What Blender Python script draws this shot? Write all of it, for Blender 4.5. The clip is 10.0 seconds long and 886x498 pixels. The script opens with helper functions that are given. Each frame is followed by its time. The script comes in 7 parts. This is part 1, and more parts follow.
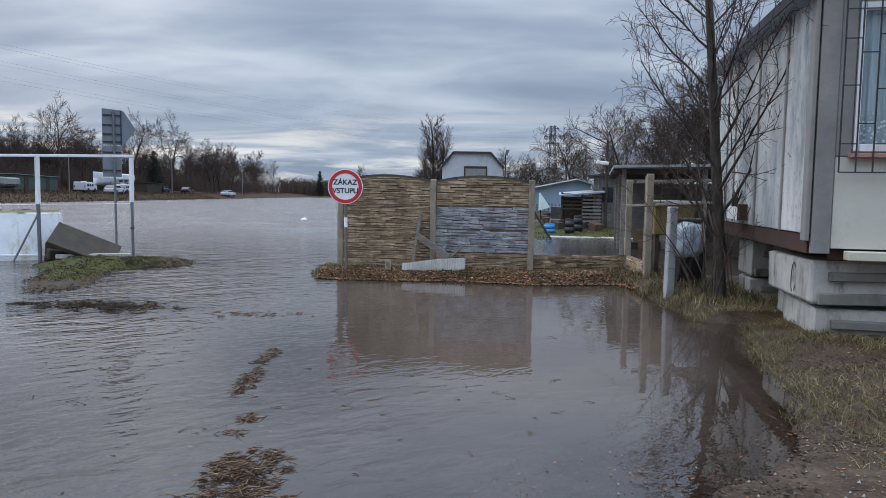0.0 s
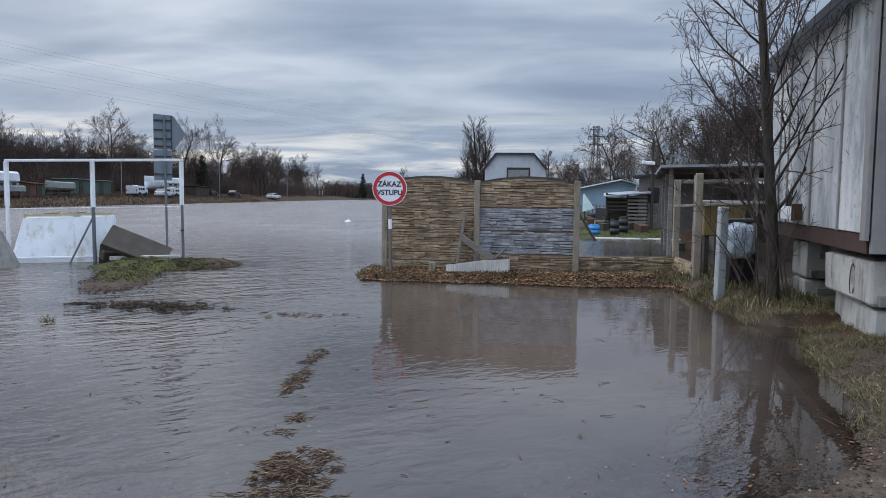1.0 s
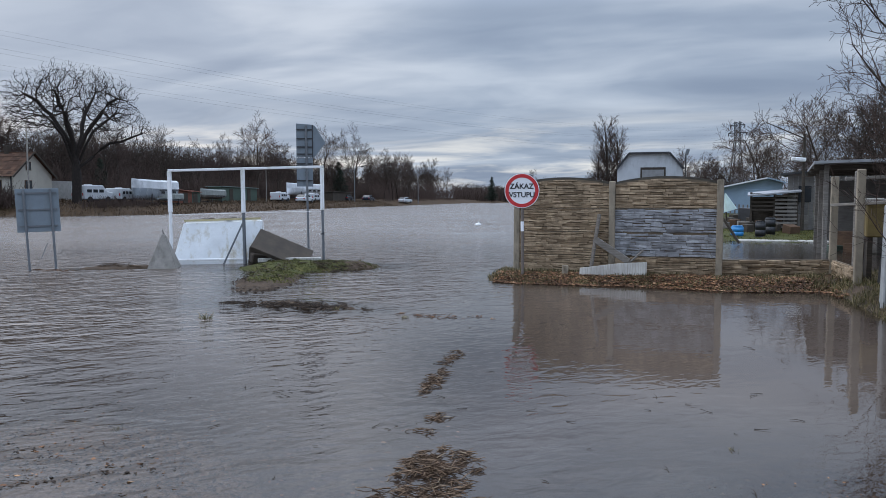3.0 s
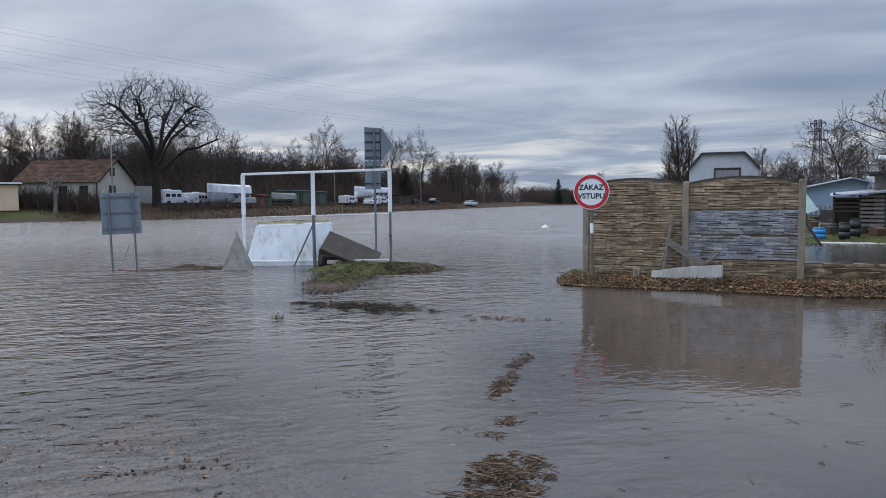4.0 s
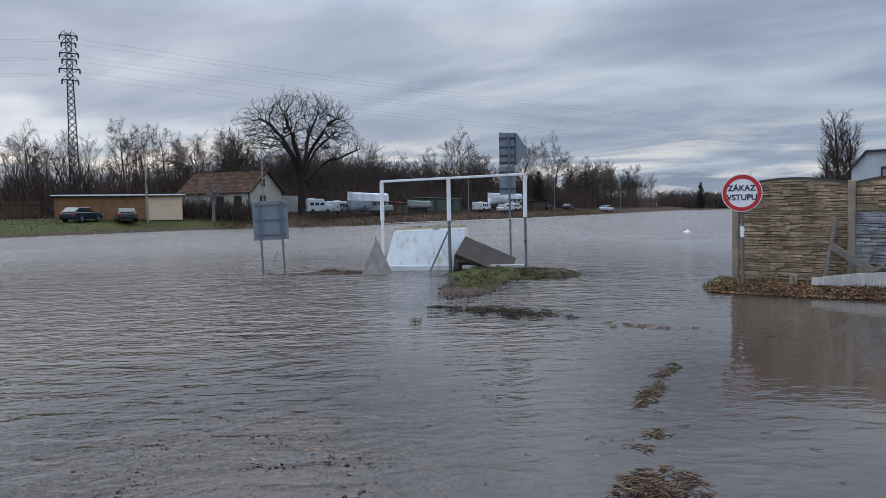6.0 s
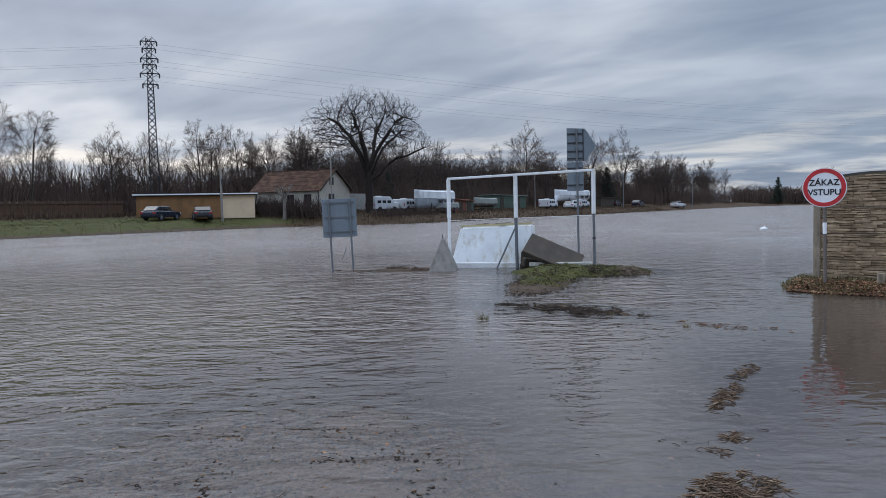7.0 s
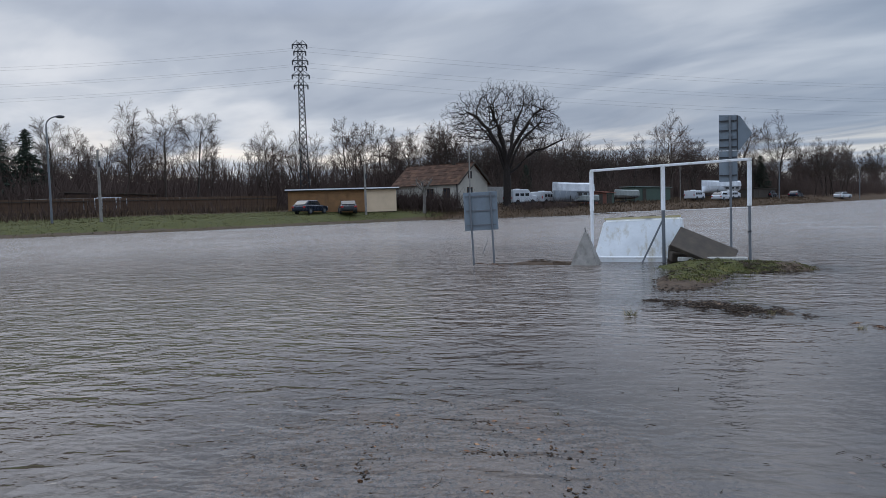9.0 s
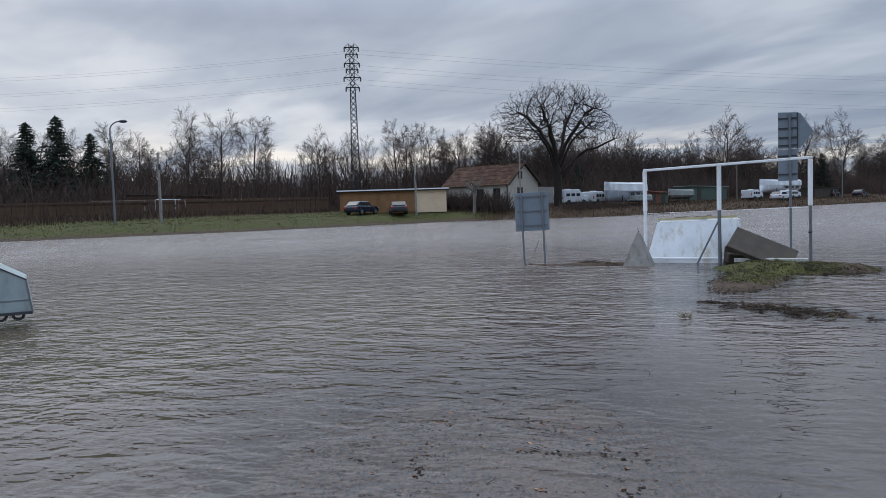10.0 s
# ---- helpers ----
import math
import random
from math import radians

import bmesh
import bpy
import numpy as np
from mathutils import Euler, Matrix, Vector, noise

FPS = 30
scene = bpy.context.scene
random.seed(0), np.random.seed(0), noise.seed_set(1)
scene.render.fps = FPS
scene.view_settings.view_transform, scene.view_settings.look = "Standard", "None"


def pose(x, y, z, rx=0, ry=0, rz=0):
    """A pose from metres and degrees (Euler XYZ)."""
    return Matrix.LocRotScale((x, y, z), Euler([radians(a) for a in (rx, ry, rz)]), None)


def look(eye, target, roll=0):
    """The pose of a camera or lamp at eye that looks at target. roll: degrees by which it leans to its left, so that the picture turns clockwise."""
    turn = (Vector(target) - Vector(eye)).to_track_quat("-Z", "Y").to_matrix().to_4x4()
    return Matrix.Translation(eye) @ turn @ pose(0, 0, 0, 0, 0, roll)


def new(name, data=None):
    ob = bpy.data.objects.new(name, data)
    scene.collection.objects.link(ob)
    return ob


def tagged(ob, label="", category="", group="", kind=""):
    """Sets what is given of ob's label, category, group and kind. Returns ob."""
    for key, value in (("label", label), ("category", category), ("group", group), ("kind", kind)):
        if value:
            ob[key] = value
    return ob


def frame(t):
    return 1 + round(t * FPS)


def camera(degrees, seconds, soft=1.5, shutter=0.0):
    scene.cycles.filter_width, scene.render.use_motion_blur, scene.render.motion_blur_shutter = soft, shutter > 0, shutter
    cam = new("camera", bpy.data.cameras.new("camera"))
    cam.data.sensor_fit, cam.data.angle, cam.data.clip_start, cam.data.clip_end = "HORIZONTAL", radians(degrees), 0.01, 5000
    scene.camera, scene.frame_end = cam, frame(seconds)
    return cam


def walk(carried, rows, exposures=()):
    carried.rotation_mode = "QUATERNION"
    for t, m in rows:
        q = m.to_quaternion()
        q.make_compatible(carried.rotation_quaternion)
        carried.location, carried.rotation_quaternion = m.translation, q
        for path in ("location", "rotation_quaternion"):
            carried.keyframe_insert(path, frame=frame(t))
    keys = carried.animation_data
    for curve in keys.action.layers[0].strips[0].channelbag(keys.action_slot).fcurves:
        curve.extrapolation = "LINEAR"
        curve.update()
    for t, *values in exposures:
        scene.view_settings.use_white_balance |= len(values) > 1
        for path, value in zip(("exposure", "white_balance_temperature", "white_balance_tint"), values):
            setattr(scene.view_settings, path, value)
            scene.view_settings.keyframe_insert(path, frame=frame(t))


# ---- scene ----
cam = camera(64.0, 10.0, soft=0.65)
# seconds, eye x, y, z, then degrees of yaw, pitch and lean
ROWS = [
    (0, -0.000, 0.000, 1.670, 0.00, -4.38, -0.95),
    (0.5, -0.015, 0.008, 1.665, 0.51, -4.32, -0.93),
    (1, -0.038, 0.028, 1.660, 3.42, -4.28, -0.63),
    (1.5, -0.065, 0.037, 1.664, 6.70, -4.22, -0.32),
    (2, -0.080, 0.035, 1.666, 9.22, -4.16, -0.12),
    (2.5, -0.095, 0.033, 1.661, 11.42, -4.14, 0.02),
    (4, -0.163, 0.094, 1.632, 19.12, -3.84, 0.41),
    (4.5, -0.192, 0.120, 1.616, 21.86, -3.62, 0.55),
    (5, -0.213, 0.153, 1.607, 24.64, -3.43, 0.71),
    (5.5, -0.239, 0.169, 1.597, 27.28, -3.25, 0.88),
    (7, -0.278, 0.172, 1.590, 35.18, -3.29, 1.32),
    (7.5, -0.292, 0.158, 1.587, 38.08, -3.39, 1.41),
    (8, -0.293, 0.102, 1.602, 40.89, -3.50, 1.53),
    (8.5, -0.292, 0.047, 1.606, 43.31, -3.59, 1.55),
    (9, -0.378, 0.122, 1.596, 46.22, -3.57, 1.65),
    (9.5, -0.393, 0.117, 1.598, 48.90, -3.52, 1.77),
    (10, -0.347, 0.056, 1.601, 50.24, -3.41, 1.81),
]
walk(cam, [(t, pose(x, y, z, 0, 0, yaw) @ pose(0, 0, 0, pitch) @ pose(0, 0, 0, 0, lean) @ pose(0, 0, 0, 90)) for t, x, y, z, yaw, pitch, lean in ROWS],
     [(0.0, 0.14), (4.0, 0.04), (10.0, -0.14)])

# ---- world and light ----
world = bpy.data.worlds.new("overcast_sky")
scene.world = world
world.use_nodes = True
wn, wl = world.node_tree.nodes, world.node_tree.links
wn.clear()


def wnode(kind, **props):
    n = wn.new(kind)
    for k, v in props.items():
        if k == "op":
            n.operation = v
        elif k == "blend":
            n.blend_type = v
    return n


sky_out = wnode("ShaderNodeOutputWorld")
sky_bg = wnode("ShaderNodeBackground")
wl.new(sky_bg.outputs[0], sky_out.inputs[0])
sky_tc = wnode("ShaderNodeTexCoord")
sky_sep = wnode("ShaderNodeSeparateXYZ")
wl.new(sky_tc.outputs["Generated"], sky_sep.inputs[0])
# cloud sheet: the view direction projected on a flat layer, so that clouds flatten towards the horizon
z_up = wnode("ShaderNodeMath", op="ADD")
wl.new(sky_sep.outputs[2], z_up.inputs[0])
z_up.inputs[1].default_value = 0.10
z_pos = wnode("ShaderNodeMath", op="MAXIMUM")
wl.new(z_up.outputs[0], z_pos.inputs[0])
z_pos.inputs[1].default_value = 0.05
sheet = wnode("ShaderNodeVectorMath", op="DIVIDE")
zz = wnode("ShaderNodeCombineXYZ")
for i in range(3):
    wl.new(z_pos.outputs[0], zz.inputs[i])
wl.new(sky_tc.outputs["Generated"], sheet.inputs[0])
wl.new(zz.outputs[0], sheet.inputs[1])
squash = wnode("ShaderNodeMapping")
wl.new(sheet.outputs[0], squash.inputs[0])
squash.inputs["Rotation"].default_value = (0, 0, radians(38))
squash.inputs["Scale"].default_value = (0.62, 1.0, 0.0)
squash.inputs["Location"].default_value = (0.35, 1.9, 0)


def sky_noise(scale, detail, rough, lo, hi):
    n = wnode("ShaderNodeTexNoise")
    n.inputs["Scale"].default_value, n.inputs["Detail"].default_value, n.inputs["Roughness"].default_value = scale, detail, rough
    n.inputs["Distortion"].default_value = 0.5
    wl.new(squash.outputs[0], n.inputs["Vector"])
    m = wnode("ShaderNodeMapRange")
    m.interpolation_type = "SMOOTHSTEP"
    m.inputs[1].default_value, m.inputs[2].default_value = lo, hi
    wl.new(n.outputs[0], m.inputs[0])
    return m


big, small = sky_noise(0.75, 4, 0.5, 0.30, 0.70), sky_noise(2.4, 5, 0.5, 0.28, 0.74)
mixn = wnode("ShaderNodeMath", op="MULTIPLY_ADD")
wl.new(small.outputs[0], mixn.inputs[0])
mixn.inputs[1].default_value = 0.26
half = wnode("ShaderNodeMath", op="MULTIPLY")
wl.new(big.outputs[0], half.inputs[0])
half.inputs[1].default_value = 0.74
wl.new(half.outputs[0], mixn.inputs[2])
cloud = wnode("ShaderNodeValToRGB")
cr = cloud.color_ramp
cr.elements[0].position, cr.elements[0].color = 0.05, (0.200, 0.252, 0.345, 1)
cr.elements[1].position, cr.elements[1].color = 0.95, (0.44, 0.50, 0.585, 1)
e = cr.elements.new(0.5)
e.color = (0.285, 0.345, 0.44, 1)
wl.new(mixn.outputs[0], cloud.inputs[0])
# thin, bright cloud near the horizon, torn by the same noise
low = wnode("ShaderNodeMapRange")
low.interpolation_type = "SMOOTHSTEP"
low.inputs[1].default_value, low.inputs[2].default_value = 0.14, 0.035
wl.new(sky_sep.outputs[2], low.inputs[0])
gap = sky_noise(1.1, 5, 0.55, 0.44, 0.66)
lowgap = wnode("ShaderNodeMath", op="MULTIPLY")
base = wnode("ShaderNodeMapRange")
base.interpolation_type = "SMOOTHSTEP"
base.inputs[1].default_value, base.inputs[2].default_value, base.inputs[3].default_value = 0.0, 0.035, 0.45
wl.new(sky_sep.outputs[2], base.inputs[0])
lowband = wnode("ShaderNodeMath", op="MULTIPLY")
wl.new(low.outputs[0], lowband.inputs[0])
wl.new(base.outputs[0], lowband.inputs[1])
wl.new(lowband.outputs[0], lowgap.inputs[0])
wl.new(gap.outputs[0], lowgap.inputs[1])
bright = wnode("ShaderNodeMix")
bright.data_type = "RGBA"
wl.new(lowgap.outputs[0], bright.inputs[0])
wl.new(cloud.outputs[0], bright.inputs[6])
bright.inputs[7].default_value = (0.70, 0.70, 0.68, 1)
# an overcast dome is brighter overhead
dome = wnode("ShaderNodeMapRange")
dome.inputs[1].default_value, dome.inputs[2].default_value = 0.25, 0.62
dome.inputs[3].default_value, dome.inputs[4].default_value = 1.0, 4.1
wl.new(sky_sep.outputs[2], dome.inputs[0])
lift = wnode("ShaderNodeVectorMath", op="SCALE")
wl.new(bright.outputs[2], lift.inputs[0])
# the cloud is thinner on the side of the low sun
west = wnode("ShaderNodeVectorMath", op="DOT_PRODUCT")
wl.new(sky_tc.outputs["Generated"], west.inputs[0])
west.inputs[1].default_value = (-0.95, 0.25, 0.17)
thin = wnode("ShaderNodeMapRange")
thin.inputs[1].default_value, thin.inputs[2].default_value = 0.45, 1.0
thin.inputs[3].default_value, thin.inputs[4].default_value = 0.0, 1.0
wl.new(west.outputs["Value"], thin.inputs[0])
wl.new(dome.outputs[0], lift.inputs[3])
warmth = wnode("ShaderNodeMix")
warmth.data_type = "RGBA"
wl.new(thin.outputs[0], warmth.inputs[0])
warmth.inputs[6].default_value = (0.88, 0.885, 0.90, 1)
warmth.inputs[7].default_value = (1.48, 1.34, 1.22, 1)
sidelit = wnode("ShaderNodeVectorMath", op="MULTIPLY")
wl.new(lift.outputs[0], sidelit.inputs[0])
wl.new(warmth.outputs[2], sidelit.inputs[1])
# a little clear-sky light behind the clouds
air = wnode("ShaderNodeTexSky")
air.sky_type = "NISHITA"
air.sun_disc = False
air.sun_elevation, air.sun_rotation = radians(64), radians(-75)
airdim = wnode("ShaderNodeVectorMath", op="SCALE")
wl.new(air.outputs[0], airdim.inputs[0])
airdim.inputs[3].default_value = 0.004
both = wnode("ShaderNodeVectorMath", op="ADD")
wl.new(sidelit.outputs[0], both.inputs[0])
wl.new(airdim.outputs[0], both.inputs[1])
wl.new(both.outputs[0], sky_bg.inputs[0])
sky_bg.inputs[1].default_value = 1.22

sun = new("sun", bpy.data.lights.new("sun", "SUN"))
sun.data.energy, sun.data.angle, sun.data.color = 0.6, radians(40), (1.0, 0.94, 0.86)
sun.matrix_world = look((-29, 8, 62), (0, 0, 0))

# ---- materials ----


class Mat:
    """A node material with a Principled shader and small helpers."""

    def __init__(self, name, rough=0.8, metal=0.0, spec=0.4):
        self.m = bpy.data.materials.new(name)
        self.m.use_nodes = True
        self.n, self.l = self.m.node_tree.nodes, self.m.node_tree.links
        self.b = self.n["Principled BSDF"]
        self.b.inputs["Roughness"].default_value = rough
        self.b.inputs["Metallic"].default_value = metal
        self.b.inputs["Specular IOR Level"].default_value = spec
        self.tc = self.n.new("ShaderNodeTexCoord")

    def coord(self, scale=(1, 1, 1), space="Object"):
        mp = self.n.new("ShaderNodeMapping")
        mp.inputs["Scale"].default_value = scale
        self.l.new(self.tc.outputs[space], mp.inputs[0])
        return mp.outputs[0]

    def world(self, scale=(1, 1, 1)):
        g = self.n.new("ShaderNodeNewGeometry")
        mp = self.n.new("ShaderNodeMapping")
        mp.inputs["Scale"].default_value = scale
        self.l.new(g.outputs["Position"], mp.inputs[0])
        return mp.outputs[0]

    def noise(self, vec, scale, detail=5, rough=0.6, dist=0.0):
        t = self.n.new("ShaderNodeTexNoise")
        t.inputs["Scale"].default_value, t.inputs["Detail"].default_value = scale, detail
        t.inputs["Roughness"].default_value, t.inputs["Distortion"].default_value = rough, dist
        self.l.new(vec, t.inputs["Vector"])
        return t.outputs[0]

    def ramp(self, fac, *stops):
        r = self.n.new("ShaderNodeValToRGB")
        els = r.color_ramp.elements
        while len(els) < len(stops):
            els.new(0.5)
        for el, (p, c) in zip(els, stops):
            el.position = p
            el.color = (*c, 1) if len(c) == 3 else c
        self.l.new(fac, r.inputs[0])
        return r.outputs[0]

    def grey(self, fac, lo, hi, a=0.0, b=1.0):
        r = self.n.new("ShaderNodeMapRange")
        for i, v in zip((1, 2, 3, 4), (lo, hi, a, b)):
            r.inputs[i].default_value = v
        self.l.new(fac, r.inputs[0])
        return r.outputs[0]

    def math(self, op, a, b):
        t = self.n.new("ShaderNodeMath")
        t.operation = op
        for i, v in enumerate((a, b)):
            if isinstance(v, (int, float)):
                t.inputs[i].default_value = v
            else:
                self.l.new(v, t.inputs[i])
        return t.outputs[0]

    def mix(self, fac, a, b, blend="MIX"):
        t = self.n.new("ShaderNodeMix")
        t.data_type, t.blend_type = "RGBA", blend
        for sock, v in ((t.inputs[0], fac), (t.inputs[6], a), (t.inputs[7], b)):
            if isinstance(v, (int, float)):
                sock.default_value = v
            elif isinstance(v, tuple):
                sock.default_value = (*v, 1)
            else:
                self.l.new(v, sock)
        return t.outputs[2]

    def attr(self, name):
        t = self.n.new("ShaderNodeAttribute")
        t.attribute_name = name
        return t.outputs["Fac"]

    def object_random(self):
        return self.n.new("ShaderNodeObjectInfo").outputs["Random"]

    def island_random(self):
        return self.n.new("ShaderNodeNewGeometry").outputs["Random Per Island"]

    def colour(self, v):
        self.l.new(v, self.b.inputs["Base Color"])
        return self

    def rough(self, v):
        self.l.new(v, self.b.inputs["Roughness"])
        return self

    def bump(self, height, strength=0.4, distance=0.01):
        t = self.n.new("ShaderNodeBump")
        t.inputs["Strength"].default_value, t.inputs["Distance"].default_value = strength, distance
        self.l.new(height, t.inputs["Height"])
        self.l.new(t.outputs[0], self.b.inputs["Normal"])
        return self


def plain(name, colour, rough=0.7, metal=0.0, vary=0.25, scale=3.0, dirt=None, bump=0.15, spec=0.4):
    """Paint, metal, plaster: a colour with blotches, fine grain and, where given, dirt of another colour."""
    m = Mat(name, rough, metal, spec)
    v = m.coord()
    big = m.noise(v, scale, 5)
    fine = m.noise(v, scale * 14, 4)
    dark = tuple(c * (1 - vary) for c in colour)
    light = tuple(min(1, c * (1 + vary * 0.6)) for c in colour)
    c = m.ramp(big, (0.3, dark), (0.7, light))
    c = m.mix(m.grey(fine, 0.35, 0.7, 0.0, 0.35), c, dark)
    if dirt:
        blot = m.noise(m.coord((1, 1, 0.35)), scale * 1.7, 7, 0.68)
        c = m.mix(m.grey(blot, 0.52, 0.68, 0.0, 0.85), c, dirt)
    r = m.object_random()
    c = m.mix(m.grey(r, 0, 1, 0.0, 0.25), c, dark)
    m.colour(c).rough(m.grey(big, 0.2, 0.8, max(0.05, rough - 0.12), min(1, rough + 0.12)))
    m.bump(fine, bump, 0.004)
    return m.m


def wood_mat(name, dark, light, rough=0.85, scale=(2, 2, 26)):
    m = Mat(name, rough)
    v = m.coord(scale)
    g = m.noise(v, 1.6, 7, 0.65, 0.6)
    b = m.noise(m.coord(), 2.2, 4)
    c = m.ramp(g, (0.3, dark), (0.68, light))
    c = m.mix(m.grey(b, 0.35, 0.7, 0.0, 0.5), c, tuple(x * 0.55 for x in dark))
    c = m.mix(m.grey(m.object_random(), 0, 1, 0, 0.3), c, dark)
    m.colour(c).bump(g, 0.5, 0.006)
    return m.m


def bark_mat(name, dark, light):
    m = Mat(name, 0.95, spec=0.2)
    n = m.noise(m.coord((6, 6, 1.2)), 3, 6, 0.65)
    c = m.ramp(n, (0.32, dark), (0.7, light))
    c = m.mix(m.grey(m.object_random(), 0, 1, 0, 0.45), c, tuple(x * 0.6 for x in dark))
    m.colour(c).bump(n, 0.6, 0.02)
    return m.m


def stone_mat(name, dark, light, stain):
    m = Mat(name, 0.9, spec=0.3)
    v = m.coord()
    r = m.object_random()
    v = m.world()
    n = m.noise(v, 7, 7, 0.65)
    c = m.ramp(r, (0.0, dark), (1.0, light))
    c = m.mix(m.grey(n, 0.38, 0.68, 0, 0.75), c, stain)
    s = m.noise(m.world((1.6, 1, 1.1)), 1.6, 6, 0.6)
    c = m.mix(m.grey(s, 0.46, 0.66, 0, 0.55), c, tuple(x * 0.5 for x in stain))
    m.colour(c).bump(m.noise(v, 30, 5), 0.5, 0.01)
    return m.m


CONCRETE = plain("concrete", (0.45, 0.43, 0.39), 0.92, vary=0.3, scale=2.5, dirt=(0.11, 0.10, 0.085), bump=0.4)
CONCRETE_DARK = plain("weathered_concrete", (0.060, 0.047, 0.036), 0.95, vary=0.45, scale=3, dirt=(0.045, 0.038, 0.028), bump=0.9)
CONCRETE_GREY = plain("grey_rough_concrete", (0.27, 0.25, 0.225), 0.95, vary=0.35, scale=4, dirt=(0.12, 0.11, 0.09), bump=0.8)
CONCRETE_POST = plain("tan_concrete", (0.31, 0.26, 0.195), 0.92, vary=0.3, scale=3, dirt=(0.11, 0.095, 0.07), bump=0.4)
STONE_TAN = stone_mat("tan_cast_stone", (0.25, 0.179, 0.112), (0.52, 0.393, 0.26), (0.17, 0.121, 0.078))
STONE_GREY = stone_mat("grey_cast_stone", (0.25, 0.25, 0.26), (0.46, 0.465, 0.48), (0.16, 0.16, 0.165))
# dark backing tone paints the grooves' own shade between stones, with some dirt
JOINT = plain("shaded_dirty_joint", (0.16, 0.122, 0.083), 0.95, vary=0.3, scale=5, bump=0.6)
COPING = plain("mossy_coping", (0.085, 0.075, 0.06), 0.95, vary=0.4, scale=5, bump=0.6)
WHITE_PAINT = plain("worn_white_paint", (0.80, 0.81, 0.82), 0.55, vary=0.08, scale=2, dirt=(0.52, 0.50, 0.44), bump=0.1)
WHITE_HULL = plain("flaking_white_enamel", (0.70, 0.72, 0.73), 0.5, vary=0.16, scale=2.4, dirt=(0.40, 0.34, 0.23), bump=0.4)
WHITE_FOIL = plain("white_shrink_wrap", (0.66, 0.68, 0.70), 0.45, vary=0.3, scale=0.9, dirt=(0.36, 0.38, 0.40), bump=0.4)
GALV = plain("galvanised_steel", (0.16, 0.172, 0.185), 0.55, 0.3, vary=0.2, scale=4)
SIGN_BACK = plain("grey_sign_back", (0.19, 0.225, 0.255), 0.6, 0.15, vary=0.18, scale=2.5, dirt=(0.16, 0.18, 0.19))
STEEL_DARK = plain("dark_steel", (0.06, 0.06, 0.065), 0.55, 0.5, vary=0.3)
LATTICE = plain("pylon_steel", (0.035, 0.036, 0.04), 0.7, 0.2, vary=0.3)
RUST = plain("rusty_channel", (0.085, 0.045, 0.035), 0.8, 0.2, vary=0.4, dirt=(0.05, 0.03, 0.025))
RED = plain("red_reflective", (0.55, 0.035, 0.04), 0.4, vary=0.1)
WHITE_SIGN = plain("white_reflective", (0.82, 0.83, 0.85), 0.4, vary=0.04)
BLACK = plain("black_lettering", (0.02, 0.02, 0.022), 0.5, vary=0.1)
BLACK_RUBBER = plain("black_rubber", (0.022, 0.022, 0.024), 0.75, vary=0.2)
WOOD_GREY = wood_mat("weathered_wood", (0.12, 0.105, 0.09), (0.30, 0.275, 0.245))
WOOD_PALE = wood_mat("bleached_wood", (0.30, 0.28, 0.25), (0.62, 0.60, 0.56), scale=(26, 2, 2))
WOOD_BROWN = wood_mat("brown_boards", (0.06, 0.034, 0.02), (0.14, 0.08, 0.045))
WOOD_DARK = wood_mat("dark_boards", (0.03, 0.024, 0.018), (0.09, 0.07, 0.052))
BARK = bark_mat("grey_bark", (0.035, 0.029, 0.024), (0.11, 0.095, 0.08))
BARK_DARK = bark_mat("dark_bark", (0.032, 0.025, 0.02), (0.092, 0.070, 0.056))
TWIG = bark_mat("brown_twigs", (0.045, 0.031, 0.026), (0.112, 0.077, 0.063))
OAK_BARK = bark_mat("oak_bark", (0.016, 0.013, 0.012), (0.045, 0.036, 0.031))
NEEDLE = plain("dark_needles", (0.022, 0.034, 0.02), 0.9, vary=0.5, scale=1.5)


def blades_mat(name, stops):
    m = Mat(name, 0.85, spec=0.25)
    c = m.ramp(m.island_random(), *stops)
    n = m.noise(m.world(), 0.9, 4)
    c = m.mix(m.grey(n, 0.4, 0.65, 0, 0.55), c, tuple(x * 0.45 for x in stops[0][1]))
    m.colour(c)
    return m.m


VERGE = blades_mat("verge_grass", ((0.0, (0.04, 0.04, 0.014)), (0.5, (0.095, 0.092, 0.033)), (1.0, (0.18, 0.14, 0.065))))
STRAW = blades_mat("wet_straw", ((0.0, (0.04, 0.024, 0.015)), (0.5, (0.12, 0.074, 0.045)), (0.9, (0.23, 0.15, 0.095)), (1.0, (0.38, 0.29, 0.20))))
GRASS = blades_mat("winter_grass", ((0.0, (0.045, 0.042, 0.018)), (0.3, (0.10, 0.10, 0.036)), (0.55, (0.18, 0.145, 0.068)), (0.85, (0.29, 0.22, 0.115)), (1.0, (0.40, 0.33, 0.20))))
GRASS_GREEN = blades_mat("green_grass", ((0.0, (0.035, 0.042, 0.012)), (0.5, (0.105, 0.11, 0.030)), (0.85, (0.19, 0.165, 0.06)), (1.0, (0.26, 0.21, 0.10))))
LEAVES = blades_mat("fallen_leaves", ((0.0, (0.06, 0.032, 0.02)), (0.5, (0.20, 0.10, 0.055)), (0.85, (0.34, 0.17, 0.085)), (1.0, (0.45, 0.28, 0.16))))
SCRAPS = blades_mat("wet_scraps", ((0.0, (0.022, 0.016, 0.012)), (0.7, (0.06, 0.04, 0.028)), (1.0, (0.17, 0.115, 0.075))))
BANK_GRASS = blades_mat("dead_bank_grass", ((0.0, (0.04, 0.027, 0.017)), (0.6, (0.11, 0.07, 0.042)), (1.0, (0.19, 0.135, 0.085))))


